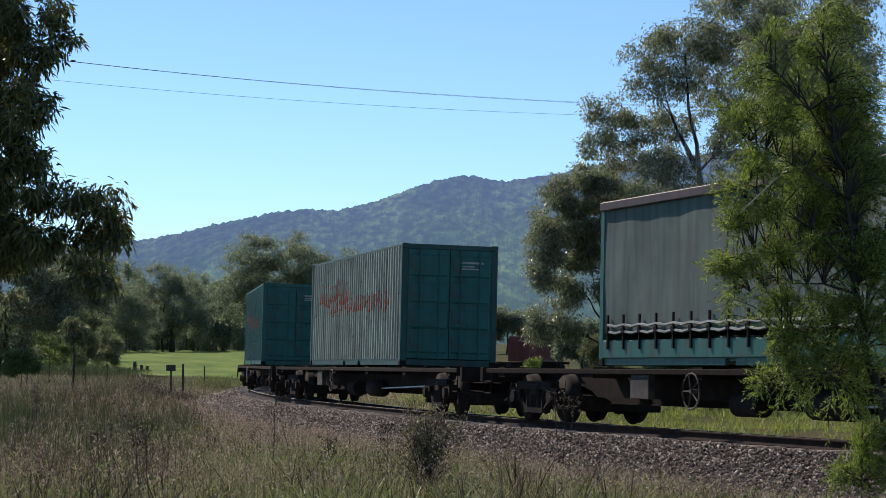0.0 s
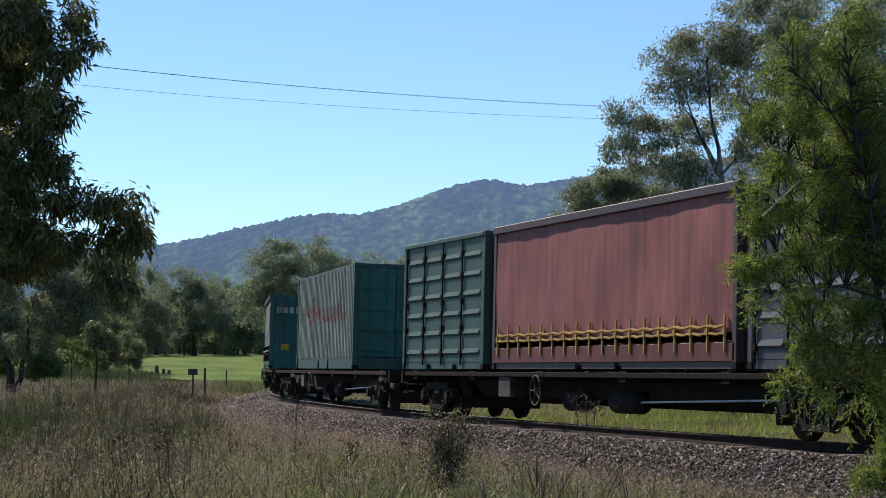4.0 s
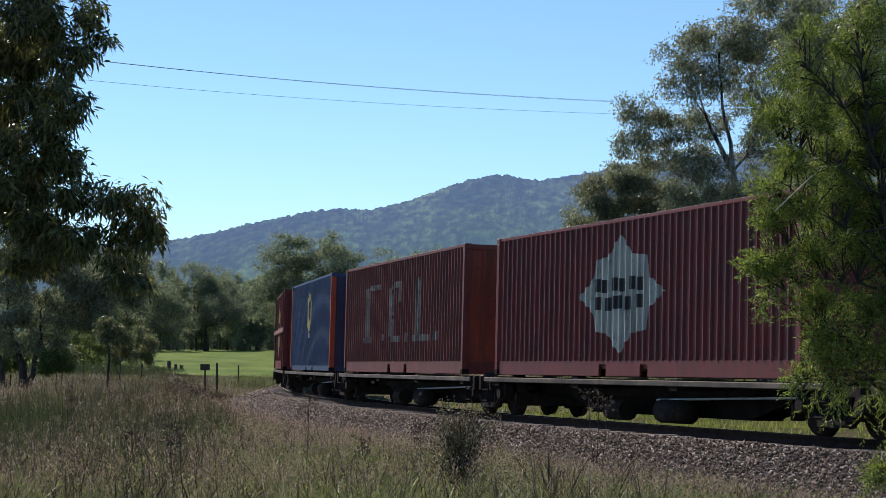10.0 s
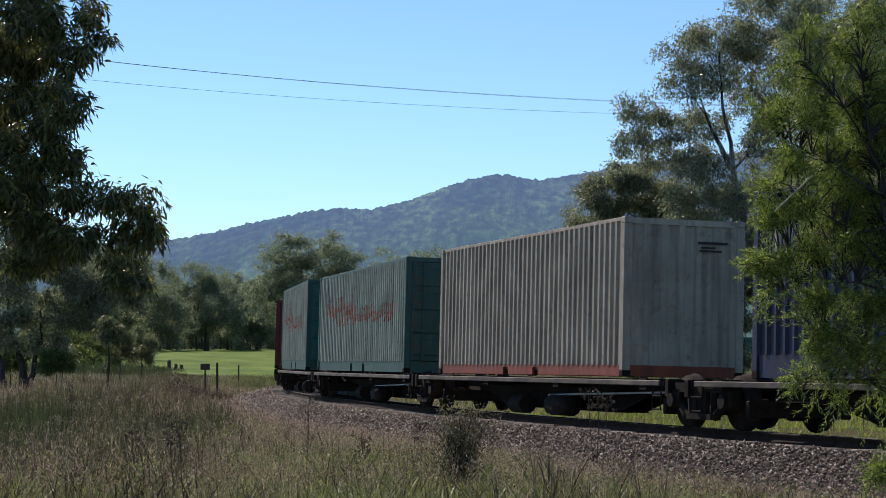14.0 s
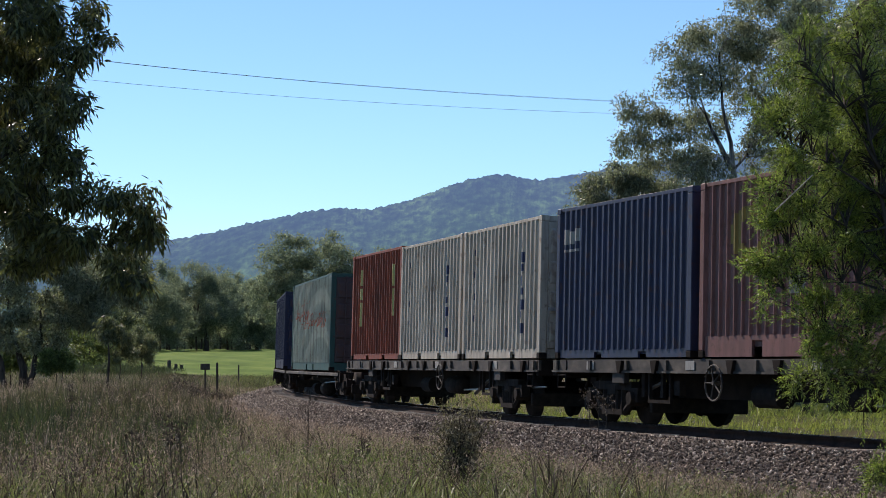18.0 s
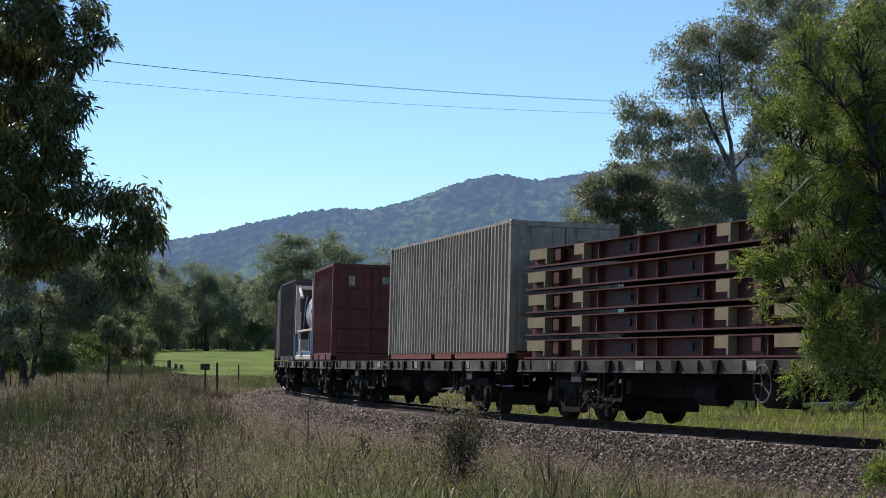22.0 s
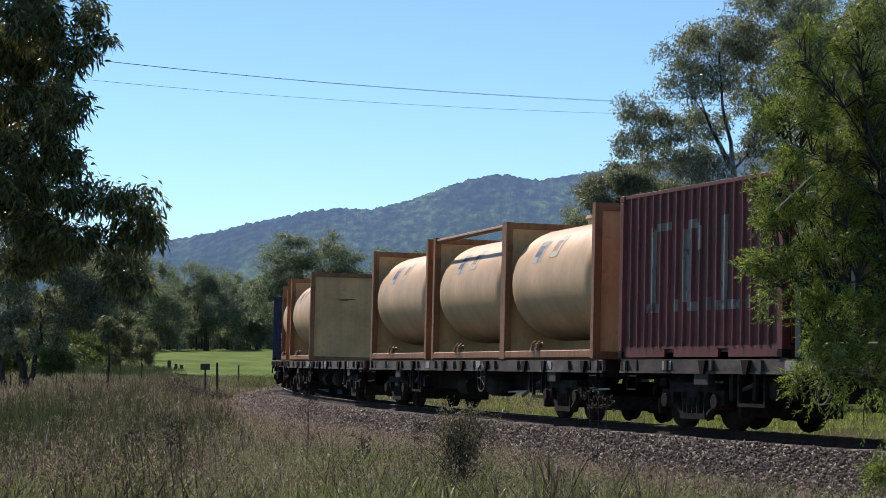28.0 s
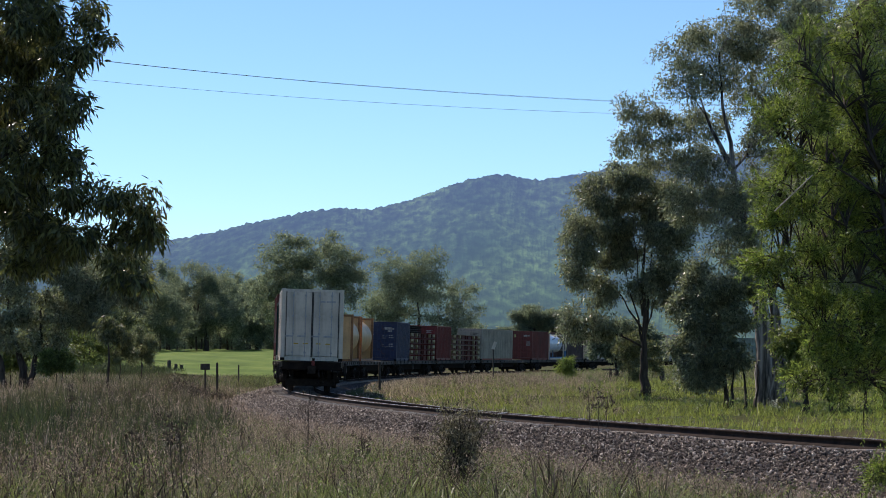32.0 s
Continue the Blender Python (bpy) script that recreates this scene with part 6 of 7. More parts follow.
def px_tree(name, label, u, depth, trunk_px, blob_px, mat, bark, n, per, seed, radius, leaf=0.16, width=0.035, clump=0.35, droop=0.6, category="tree", grow=1.0, stems=(), **more):
    x = at_px(u, depth)
    gz = float(ground_z(np.array([x]), np.array([depth]))[0])
    base = (x, depth, gz - 0.05)
    lift = lambda line: [(at_px(a, depth), depth, z_px(b, depth)) for a, b in line]
    blobs = [px_blob(a, b, depth + dd, ra * grow, rb * grow) for a, b, ra, rb, dd in blob_px]
    extra = [[(at_px(k[0][0], depth - 0.3), depth - 0.3, gz - 0.05) if k[0][1] == 0 else lift(k[:1])[0], *lift(k[1:])] for k in stems]
    return tree(name, label, base, [base, *lift(trunk_px)], blobs, mat, bark, n, per, clump, leaf, width, droop, seed, radius, category, stems=extra, **more)


# tall gums on the inside of the bend
px_tree("gum_tree", "tall gum tree with thick pale streaked trunk and open crown", 1356, 74, [(1356, 690), (1352, 600), (1346, 510), (1330, 440), (1312, 370), (1300, 300), (1290, 230), (1280, 160), (1276, 90)],
        [(1228, 88, 50, 44, 0), (1292, 66, 50, 52, 1), (1206, 152, 32, 30, -1), (1140, 212, 44, 36, 0), (1112, 252, 26, 26, 0), (1190, 232, 40, 28, 0), (1240, 228, 42, 36, 1), (1262, 140, 34, 34, 0), (1178, 282, 46, 22, 1),
         (1245, 292, 48, 34, -1), (1330, 150, 40, 50, 2), (1352, 40, 66, 60, 1), (1405, 110, 60, 60, 3), (1460, 50, 90, 80, 3), (1390, 230, 60, 66, 2), (1480, 200, 80, 90, 3), (1345, 250, 34, 50, 1), (1250, 365, 60, 40, 0),
         (1310, 380, 54, 60, -1), (1400, 340, 60, 70, 2), (1480, 340, 70, 80, 3), (1310, 455, 40, 40, 0), (1540, 120, 60, 120, 4)],
        EUCALYPT_LIT, BARK, 10500, 15, 21, 0.50, 0.15, 0.042, 0.30, 0.7, grow=1.28, per_blob=26, thin=0.9, taper=1.9, stems=[[(1378, 0), (1374, 620), (1366, 520), (1390, 420), (1420, 300), (1440, 180)], [(1342, 500), (1312, 400), (1240, 310), (1150, 260)], [(1300, 300), (1262, 230), (1236, 150), (1228, 90)]])
px_tree("gum_tree", "slender gum tree with dark trunk beside the paddock fence", 1141, 84, [(1140, 650), (1139, 600), (1136, 500), (1142, 430), (1150, 370)],
        [(1080, 335, 42, 34, 0), (1120, 322, 30, 22, 0), (1050, 390, 36, 40, 0), (1018, 430, 28, 34, -1), (1030, 480, 26, 26, -1), (1165, 370, 46, 50, 1), (1110, 400, 44, 36, 1), (1090, 455, 34, 26, 1), (1185, 440, 38, 46, 0),
         (1160, 510, 34, 30, 0), (1020, 575, 26, 24, 0), (1062, 580, 26, 20, 0), (1195, 350, 34, 30, 1), (1060, 520, 26, 24, 0), (1200, 520, 30, 40, 0)],
        EUCALYPT_LIT, BARK_DARK, 6200, 14, 22, 0.22, 0.16, 0.048, 0.36, 0.7, per_blob=22, stems=[[(1139, 600), (1156, 540), (1170, 470), (1180, 380)], [(1139, 615), (1122, 540), (1100, 450), (1085, 360)], [(1138, 560), (1128, 480), (1122, 400), (1122, 340)], [(1139, 590), (1104, 530), (1062, 470), (1030, 430)], [(1139, 605), (1150, 500), (1158, 420), (1162, 350)]], grow=1.36)
px_tree("young_gum", "young gum with several thin dark stems and drooping leaves", 1284, 70, [(1282, 680), (1276, 600), (1270, 500)],
        [(1262, 500, 44, 40, 0), (1226, 545, 30, 36, 0), (1290, 560, 36, 40, 0), (1250, 600, 40, 36, 0), (1215, 620, 26, 34, 0), (1300, 630, 28, 30, 0), (1230, 670, 30, 24, 0), (1320, 500, 30, 40, 1), (1265, 660, 24, 22, 0)],
        EUCALYPT_LIT, BARK_DARK, 3300, 14, 23, 0.11, 0.15, 0.045, 0.32, 0.7, grow=1.2, per_blob=18, stems=[[(1296, 0), (1294, 690), (1300, 640), (1296, 560)], [(1318, 0), (1318, 690), (1314, 640), (1322, 560)], [(1332, 0), (1338, 700), (1342, 660), (1336, 600)]])
px_tree("young_gum", "dark young gum behind the line", 1424, 66, [(1426, 680), (1432, 620), (1440, 520)],
        [(1440, 500, 46, 46, 0), (1420, 590, 44, 44, 0), (1480, 580, 50, 54, 0), (1500, 500, 50, 56, 1), (1550, 560, 50, 70, 0), (1525, 640, 44, 40, 0), (1430, 660, 36, 34, 0), (1480, 680, 36, 30, 0)],
        BUSH_GREEN, BARK_DARK, 5000, 14, 24, 0.12, 0.14, 0.05, 0.26, 0.5, grow=1.2, per_blob=18, stems=[[(1470, 0), (1468, 690), (1475, 620), (1485, 560)], [(1530, 0), (1530, 690), (1535, 620), (1545, 560)]])
px_tree("gum_tree", "tall gum crown high beyond the line", 1620, 60, [(1610, 500), (1590, 300), (1570, 100)],
        [(1540, 40, 80, 80, 0), (1500, 140, 66, 60, 1), (1560, 250, 70, 80, 0), (1545, 400, 60, 60, 0), (1410, 10, 60, 44, 2), (1460, 60, 60, 50, 1), (1440, 170, 50, 50, 1), (1480, 260, 60, 60, 1), (1440, 340, 50, 50, 1), (1500, 400, 60, 50, 1), (1470, 470, 60, 50, 1), (1550, 500, 50, 50, 0)], EUCALYPT_LIT, BARK, 4400, 14, 25, 0.35, 0.15, 0.042, 0.26, 0.7, grow=1.2, per_blob=22)
# thicket and bushes along the paddock fence
px_tree("thicket_tree", "dense dark small tree beside the paddock fence", 1090, 126, [(1090, 630), (1088, 600)],
        [(1082, 596, 34, 32, 0), (1120, 600, 30, 34, 0), (1060, 618, 22, 22, 0), (1150, 606, 30, 34, 0), (1110, 634, 30, 20, 0)], FAR_LEAF, BARK_DARK, 1300, 13, 26, 0.14, 0.22, 0.08, 0.3, 0.3)
px_tree("fence_bush", "dark green bush beside the paddock fence", 1112, 98, [(1112, 650), (1112, 620)],
        [(1110, 622, 26, 26, 0), (1132, 612, 22, 30, 0), (1118, 655, 22, 18, 0), (1160, 640, 16, 24, 0)], EUCALYPT, BARK_DARK, 700, 13, 27, 0.06, 0.15, 0.04, 0.2, 0.0, "shrub")
px_tree("yellow_bush", "small yellow-green bush in the long grass", 1000, 116, [(1000, 655), (1001, 640)],
        [(1002, 640, 13, 14, 0), (992, 655, 14, 10, 0), (1008, 656, 12, 10, 0)], NEEDLE, BARK_DARK, 260, 14, 28, 0.04, 0.12, 0.03, 0.16, -0.2, "shrub")
px_tree("flowering_weed", "low white-flowering weed at the foot of the gum", 1366, 70, [(1366, 735), (1366, 725)],
        [(1366, 726, 12, 16, 0), (1382, 734, 10, 9, 0), (1352, 736, 8, 8, 0)], leafy("white flowers and stems", (0.10, 0.13, 0.06), (0.55, 0.55, 0.5), 0.6, 0.2), BARK_DARK, 90, 9, 29, 0.02, 0.06, 0.025, 0.14, -0.3, "weed")
# distant trees
FAR = [("wide gum tree standing alone beyond the bend", 545, 250, [(545, 560), (540, 500)], [(540, 448, 55, 30, 0), (590, 460, 45, 36, 0), (495, 480, 38, 36, 0), (545, 500, 66, 34, 0), (615, 500, 28, 36, 0), (470, 532, 26, 34, 0), (520, 545, 40, 24, 0), (600, 548, 26, 24, 0)]),
       ("gum tree beyond the bend", 745, 290, [(742, 560), (735, 510)], [(720, 475, 45, 30, 0), (760, 495, 40, 40, 0), (690, 510, 35, 35, 0), (740, 545, 70, 45, 0), (815, 530, 32, 32, 0), (800, 570, 42, 35, 0), (680, 560, 32, 35, 0)]),
       ("rounded gum tree at the field's edge", 365, 330, [(365, 580), (362, 530)], [(345, 500, 35, 26, 0), (385, 505, 35, 30, 0), (365, 545, 55, 45, 0), (330, 560, 28, 50, 0), (400, 565, 28, 45, 0)]),
       ("tree at the field's edge", 250, 320, [(250, 590), (250, 540)], [(240, 530, 60, 40, 0), (290, 560, 40, 50, 0), (210, 570, 40, 45, 0), (255, 590, 60, 30, 0)]),
       ("low tree far beyond the bend", 960, 330, [(958, 600), (958, 580)], [(958, 565, 38, 20, 0), (935, 580, 22, 20, 0), (985, 582, 25, 22, 0)]),
       ("slender trees at the field's edge", 455, 340, [(455, 600), (455, 560)], [(450, 560, 28, 40, 0), (470, 580, 25, 35, 0), (430, 590, 25, 25, 0)]),
       ("distant trees behind the bend", 870, 360, [(870, 610), (870, 600)], [(870, 600, 45, 20, 0), (820, 605, 40, 18, 0), (915, 605, 30, 16, 0)]),
       ("tree at the field's edge", 150, 300, [(150, 600), (150, 540)], [(150, 520, 70, 60, 0), (110, 570, 60, 50, 0), (60, 540, 70, 70, 0), (190, 580, 40, 40, 0)])]
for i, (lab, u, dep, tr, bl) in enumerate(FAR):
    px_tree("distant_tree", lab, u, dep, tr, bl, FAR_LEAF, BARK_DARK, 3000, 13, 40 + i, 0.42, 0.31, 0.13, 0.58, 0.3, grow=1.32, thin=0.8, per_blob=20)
# thin trunks of the wood behind the field
r = random.Random(5)
wood_leaf, wood = [], []
for i in range(26):
    u = 205 + i * 11 + r.uniform(-4, 4)
    dep = 345 + r.uniform(-15, 25)
    x = at_px(u, dep)
    gz = float(ground_z(np.array([x]), np.array([dep]))[0])
    t = tagged(new("wood_tree"), "slim dark tree in the wood behind the field", "tree", "trees of the far wood")
    t.location = (x, dep, gz)
    h = r.uniform(10, 15)
    bm = bmesh.new()
    tube(bm, [(0, 0, 0), (r.uniform(-0.3, 0.3), 0, h * 0.45), (r.uniform(-0.5, 0.5), 0, h * 0.86)], [0.2, 0.15, 0.05], 6)
    part("trunk", bm, BARK_DARK, t)
    rg = np.random.default_rng(70 + i)
    crown = [p for one in puffs_of(rg, [(0, 0, h * 0.70, 1.9, 1.9, h * 0.34), (0.5, 0, h * 0.36, 1.4, 1.4, h * 0.2)], 14) for p in one]
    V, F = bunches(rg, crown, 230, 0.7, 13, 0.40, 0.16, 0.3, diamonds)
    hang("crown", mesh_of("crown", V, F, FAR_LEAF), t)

# low growth closing the foot of the wood
rg = np.random.default_rng(77)
low = [(at_px(u, 366), 366 + rg.uniform(-6, 6), float(ground_z(np.array([at_px(u, 366)]), np.array([366.0]))[0]) + 1.6, 2.6, 2.2, rg.uniform(1.8, 3.6)) for u in np.arange(120, 560, 13)]
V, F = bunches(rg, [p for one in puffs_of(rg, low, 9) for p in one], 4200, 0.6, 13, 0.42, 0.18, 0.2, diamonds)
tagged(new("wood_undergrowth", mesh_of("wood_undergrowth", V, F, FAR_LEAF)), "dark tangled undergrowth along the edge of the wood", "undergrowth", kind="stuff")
# shade trees at the field's corner
for i, (u, dep, top) in enumerate(((160, 236, 505), (205, 246, 525), (110, 230, 500))):
    px_tree("field_tree", "dark broad tree shading the field's corner", u, dep, [(u, 640), (u + 3, 600), (u - 4, 560)],
            [(u, top + 30, 40, 26, 0), (u - 24, top + 60, 34, 26, 1), (u + 22, top + 58, 32, 26, -1), (u, top + 84, 34, 20, 0)], EUCALYPT, BARK_DARK, 1100, 13, 140 + i, 0.3, 0.3, 0.11, 0.6, 0.4, grow=1.1)
# trees on the outside of the bend
px_tree("spreading_tree", "shaded spreading tree with forked dark trunks", 46, 112, [(42, 650), (30, 610), (12, 560), (20, 500)],
        [(60, 470, 60, 44, 0), (150, 500, 50, 40, 0), (20, 530, 50, 46, 0), (120, 560, 46, 36, 0), (170, 550, 34, 40, 0), (190, 490, 44, 40, 2), (40, 420, 60, 44, 0), (240, 500, 34, 44, 3), (10, 590, 36, 34, 0), (90, 610, 30, 24, 0)],
        EUCALYPT_LIT, BARK_DARK, 4600, 14, 31, 0.3, 0.22, 0.07, 0.4, 0.6, grow=1.25, per_blob=20, stems=[[(50, 0), (62, 640), (74, 600), (72, 550), (90, 500)], [(10, 0), (6, 650), (-6, 610), (-20, 540)]])
px_tree("sapling", "thin sapling with drooping leaves in long grass", 194, 104, [(194, 630), (192, 600), (190, 580)], [(180, 590, 16, 16, 0), (205, 588, 18, 18, 0), (192, 572, 14, 12, 0), (222, 598, 10, 14, 0)], EUCALYPT, BARK_DARK, 190, 12, 32, 0.09, 0.24, 0.06, 0.22, 1.2)
# undergrowth below the trees on the outside of the bend
for i, (u, v, dep, ru, rv) in enumerate(((100, 640, 108, 26, 18), (60, 606, 135, 40, 30), (150, 610, 140, 44, 36), (215, 618, 150, 28, 30), (110, 590, 150, 40, 40), (250, 610, 165, 26, 34), (20, 630, 120, 30, 24))):
    px_tree("undergrowth_shrub", "shaded straggling shrub in long grass below the trees", u, dep, [(u, v + rv * 0.5), (u + 4, v)],
            [(u, v, ru, rv, 0), (u - ru * 0.6, v + rv * 0.5, ru * 0.5, rv * 0.6, -0.5), (u + ru * 0.6, v + rv * 0.3, ru * 0.5, rv * 0.8, 0.5)],
            EUCALYPT if i % 2 else BUSH_GREEN, BARK_DARK, 700, 13, 120 + i, 0.05, 0.18, 0.06, 0.3, 0.1, "shrub")
# overhanging gum close by: trunk out of view, boughs reaching in
d0 = 22.5
base = (-6.6, 23.0, float(ground_z(np.array([-6.6]), np.array([23.0]))[0]) - 0.05)
blobs = [px_blob(a, b, d0 + dd, ra, rb, 1.0) for a, b, ra, rb, dd in
         ((60, 30, 70, 60, 0), (120, 90, 46, 52, 0), (20, 130, 70, 70, 0.6), (105, 185, 42, 40, -0.3), (60, 250, 64, 56, 0), (10, 310, 70, 60, 0.6), (110, 290, 36, 36, 0), (-80, 100, 110, 180, 0), (-80, 350, 110, 140, 0),
          (150, 350, 44, 34, 0), (205, 352, 42, 36, -0.3), (255, 360, 26, 34, -0.4), (225, 420, 48, 36, 0), (150, 430, 56, 34, 0), (265, 412, 22, 36, -0.2), (70, 410, 66, 40, 0.3), (205, 480, 44, 32, 0), (150, 14, 26, 40, 0.2), (250, 500, 22, 22, 0), (20, -90, 90, 60, 0.4), (168, 62, 24, 26, 0.1), (40, 60, 80, 80, 1.2), (30, 200, 80, 80, 1.2), (20, 340, 80, 80, 1.2), (90, 455, 80, 36, 0.9))]
tree("overhanging_gum", "overhanging gum with drooping shaded boughs", base, [base, (-6.6, 22.9, 2.0), (-6.4, 22.8, 4.0), (-6.0, 22.7, 6.0)], blobs, GUM_SHADED, BARK_DARK, 3300, 15, 0.115, 0.106, 0.0245, 0.75, 51, 0.12, "tree", thin=0.4, per_blob=24, blade=lances)
# needle-leaved shrub close by on the other hand
d1 = 15.0
base = (3.9, 15.2, float(ground_z(np.array([3.9]), np.array([15.2]))[0]) - 0.05)
blobs = [px_blob(a, b, d1 + dd, ra, rb, 0.9) for a, b, ra, rb, dd in
         ((1432, 75, 34, 26, 0.2), (1500, 95, 40, 40, 0.3), (1545, 50, 36, 50, 0), (1400, 140, 34, 22, 0), (1448, 150, 40, 30, 0.1), (1375, 235, 50, 30, -0.1), (1440, 225, 46, 40, 0.1), (1540, 150, 34, 44, 0.2), (1500, 205, 40, 40, 0.3),
          (1352, 335, 30, 26, -0.2), (1400, 300, 44, 34, 0), (1470, 300, 50, 44, 0.2), (1540, 260, 40, 50, 0.3), (1365, 395, 34, 34, -0.1), (1420, 380, 46, 40, 0), (1500, 380, 56, 46, 0.3), (1325, 475, 36, 26, -0.3), (1375, 480, 40, 34, -0.1),
          (1440, 470, 46, 40, 0), (1510, 470, 50, 40, 0.1), (1350, 540, 22, 26, -0.2), (1440, 545, 36, 30, 0), (1432, 605, 30, 30, -0.2), (1490, 590, 46, 40, 0), (1550, 560, 40, 50, 0), (1410, 690, 24, 26, -0.2), (1455, 665, 34, 34, -0.1), (1510, 660, 40, 44, 0), (1560, 670, 40, 50, 0), (1545, 850, 30, 34, -0.3),
          (1610, 180, 40, 70, 0.2), (1606, 330, 44, 70, 0.1), (1612, 470, 44, 70, 0), (1600, 610, 40, 60, 0), (1606, 740, 34, 60, -0.1), (1612, 850, 34, 50, -0.2),
          # Masses added behind the right half, to keep backlight off its leaves.
          (1500, 330, 60, 60, 0.9), (1560, 360, 60, 70, 1.1), (1460, 400, 60, 44, 0.9), (1540, 230, 60, 60, 1.0), (1520, 430, 60, 40, 1.2), (1590, 450, 50, 60, 0.9), (1580, 250, 50, 60, 1.0), (1470, 270, 50, 40, 0.9))]
bough = lambda line: [(at_px(u, d1), d1 + 0.02 * i, z_px(v, d1)) for i, (u, v) in enumerate(line)]
tree("needle_shrub", "feathery yellow-green needle-leaved shrub in sunlight", base, [base, *bough([(1630, 760), (1590, 620), (1575, 450), (1560, 300), (1535, 140), (1520, 20)])], blobs, NEEDLE, BARK_DARK, 0, 0, 0, 0.037, 0.0064, 0, 52, 0.05, "shrub", feather=540.0,
     stems=[bough(k) for k in ([(1582, 400), (1510, 415), (1470, 432), (1400, 440), (1350, 462)], [(1570, 350), (1490, 300), (1420, 260), (1380, 240)], [(1560, 300), (1500, 190), (1450, 130), (1420, 90)], [(1595, 620), (1530, 610), (1470, 600), (1430, 610)],
                               [(1580, 480), (1500, 400), (1420, 360), (1370, 345)], [(1600, 700), (1540, 680), (1470, 670), (1420, 690)], [(1582, 520), (1520, 500), (1440, 500), (1370, 520)], [(1620, 850), (1580, 860), (1550, 850)])])
# Thin white bar for a glinting strand, its shine put into the colour.
twig = part("pale_strand", bar((at_px(1372, d1 - 0.6), d1 - 0.6, z_px(384, d1)), (at_px(1440, d1 - 0.5), d1 - 0.5, z_px(320, d1)), 0.0045, 5), WHITE)
tagged(twig, "thin pale glinting strand before the feathery shrub", "twig")
# dead-looking shrub in front of the ballast
x = at_px(812, 26.2)
base = (x, 26.2, float(ground_z(np.array([x]), np.array([26.2]))[0]))
rg = np.random.default_rng(60)
t = tagged(new("scrub_bush"), "small dark half-dead scrub bush beside the ballast", "shrub", "shrubs")
t.location = base
bm = bmesh.new()
r = random.Random(9)
tips = []
for i in range(80):
    a, q = r.uniform(0, 6.28), r.uniform(0.08, 0.40) if i % 4 else r.uniform(0.35, 0.62)
    h = r.uniform(0.45, 1.42) * (1 - 0.35 * q)
    p1 = Vector((0.2 * q * math.cos(a), 0.2 * q * math.sin(a), h * 0.38))
    p2 = Vector((q * math.cos(a), q * math.sin(a), h))
    tube(bm, [(0, 0, 0), p1, p1.lerp(p2, 0.6) + Vector((r.uniform(-0.05, 0.05), 0, 0.06)), p2], [0.011, 0.008, 0.006, 0.003], 4)
    tips += [p1.lerp(p2, r.uniform(0.45, 1.02)) for _ in range(9)] if h > 0.7 or i % 3 == 0 else []
part("brushwood", bm, BARK_DARK, t)
V, F = leaves(rg, np.array([tuple(p) for p in tips]), np.full(len(tips), 0.055), 11, 0.05, 0.016, -0.3)
hang("foliage", mesh_of("foliage", V, F, leafy("dull scrub leaves", (0.045, 0.040, 0.026), (0.20, 0.175, 0.11), 0.5, 0.30)), t)


# ------------------------------------------------------------ grass
def blades(rng, x, y, h, w, lean, z=None):
    n = len(x)
    z = ground_z(x, y) if z is None else z
    a = rng.uniform(0, 2 * math.pi, n)
    side = np.stack([np.cos(a), np.sin(a), np.zeros(n)], 1)
    b = rng.uniform(0, 2 * math.pi, n)
    tip = np.stack([np.cos(b) * lean * h, np.sin(b) * lean * h, h], 1)
    root = np.stack([x, y, z - 0.02], 1)
    if w.mean() > 0.018:
        # far off, a blade is one sliver
        V = np.stack([root - side * w[:, None] / 2, root + side * w[:, None] / 2, root + tip], 1)
        return V.reshape(-1, 3), np.arange(3 * n).reshape(n, 3)
    mid = root + tip * 0.55 + np.array([0, 0, 1]) * (0.06 * h)[:, None]
    V = np.stack([root - side * w[:, None] / 2, root + side * w[:, None] / 2, mid + side * w[:, None] * 0.4, mid - side * w[:, None] * 0.4, root + tip], 1)
    q = np.arange(n)[:, None] * 5
    F = np.concatenate([q + np.array([0, 1, 2]), q + np.array([0, 2, 3]), q + np.array([3, 2, 4])], 0)
    return V.reshape(-1, 3), F


def tufts(name, label, mat, n, per, x0, x1, y0, y1, h0, h1, w, lean, seed, keep, spread_by=0.10, category="grass", near=3.3):
    """Tussocks: blades that fan out of common roots, with bare gaps between."""
    rng = np.random.default_rng(seed)
    x, y = rng.uniform(x0, x1, n), rng.uniform(y0, y1, n)
    d = off_line(x, y)
    k = (np.abs(d) > near) & keep(x, y, d, rng) & (rng.random(n) < 0.3 + 0.7 * smooth(near, near + 2.7, np.abs(d)))
    x, y, d = x[k], y[k], d[k]
    size = rng.uniform(0.6, 1.25, len(x)) * (0.35 + 0.65 * smooth(near, near + 3.7, np.abs(d)))
    x, y, size = np.repeat(x, per), np.repeat(y, per), np.repeat(size, per)
    m = len(x)
    x, y = x + rng.normal(0, spread_by, m) * size, y + rng.normal(0, spread_by, m) * size
    V, F = blades(rng, x, y, rng.uniform(h0, h1, m) * size, w * rng.uniform(0.6, 1.5, m), rng.uniform(0.05, lean, m))
    return tagged(new(name, mesh_of(name, V, F, mat)), label, category, kind="stuff")


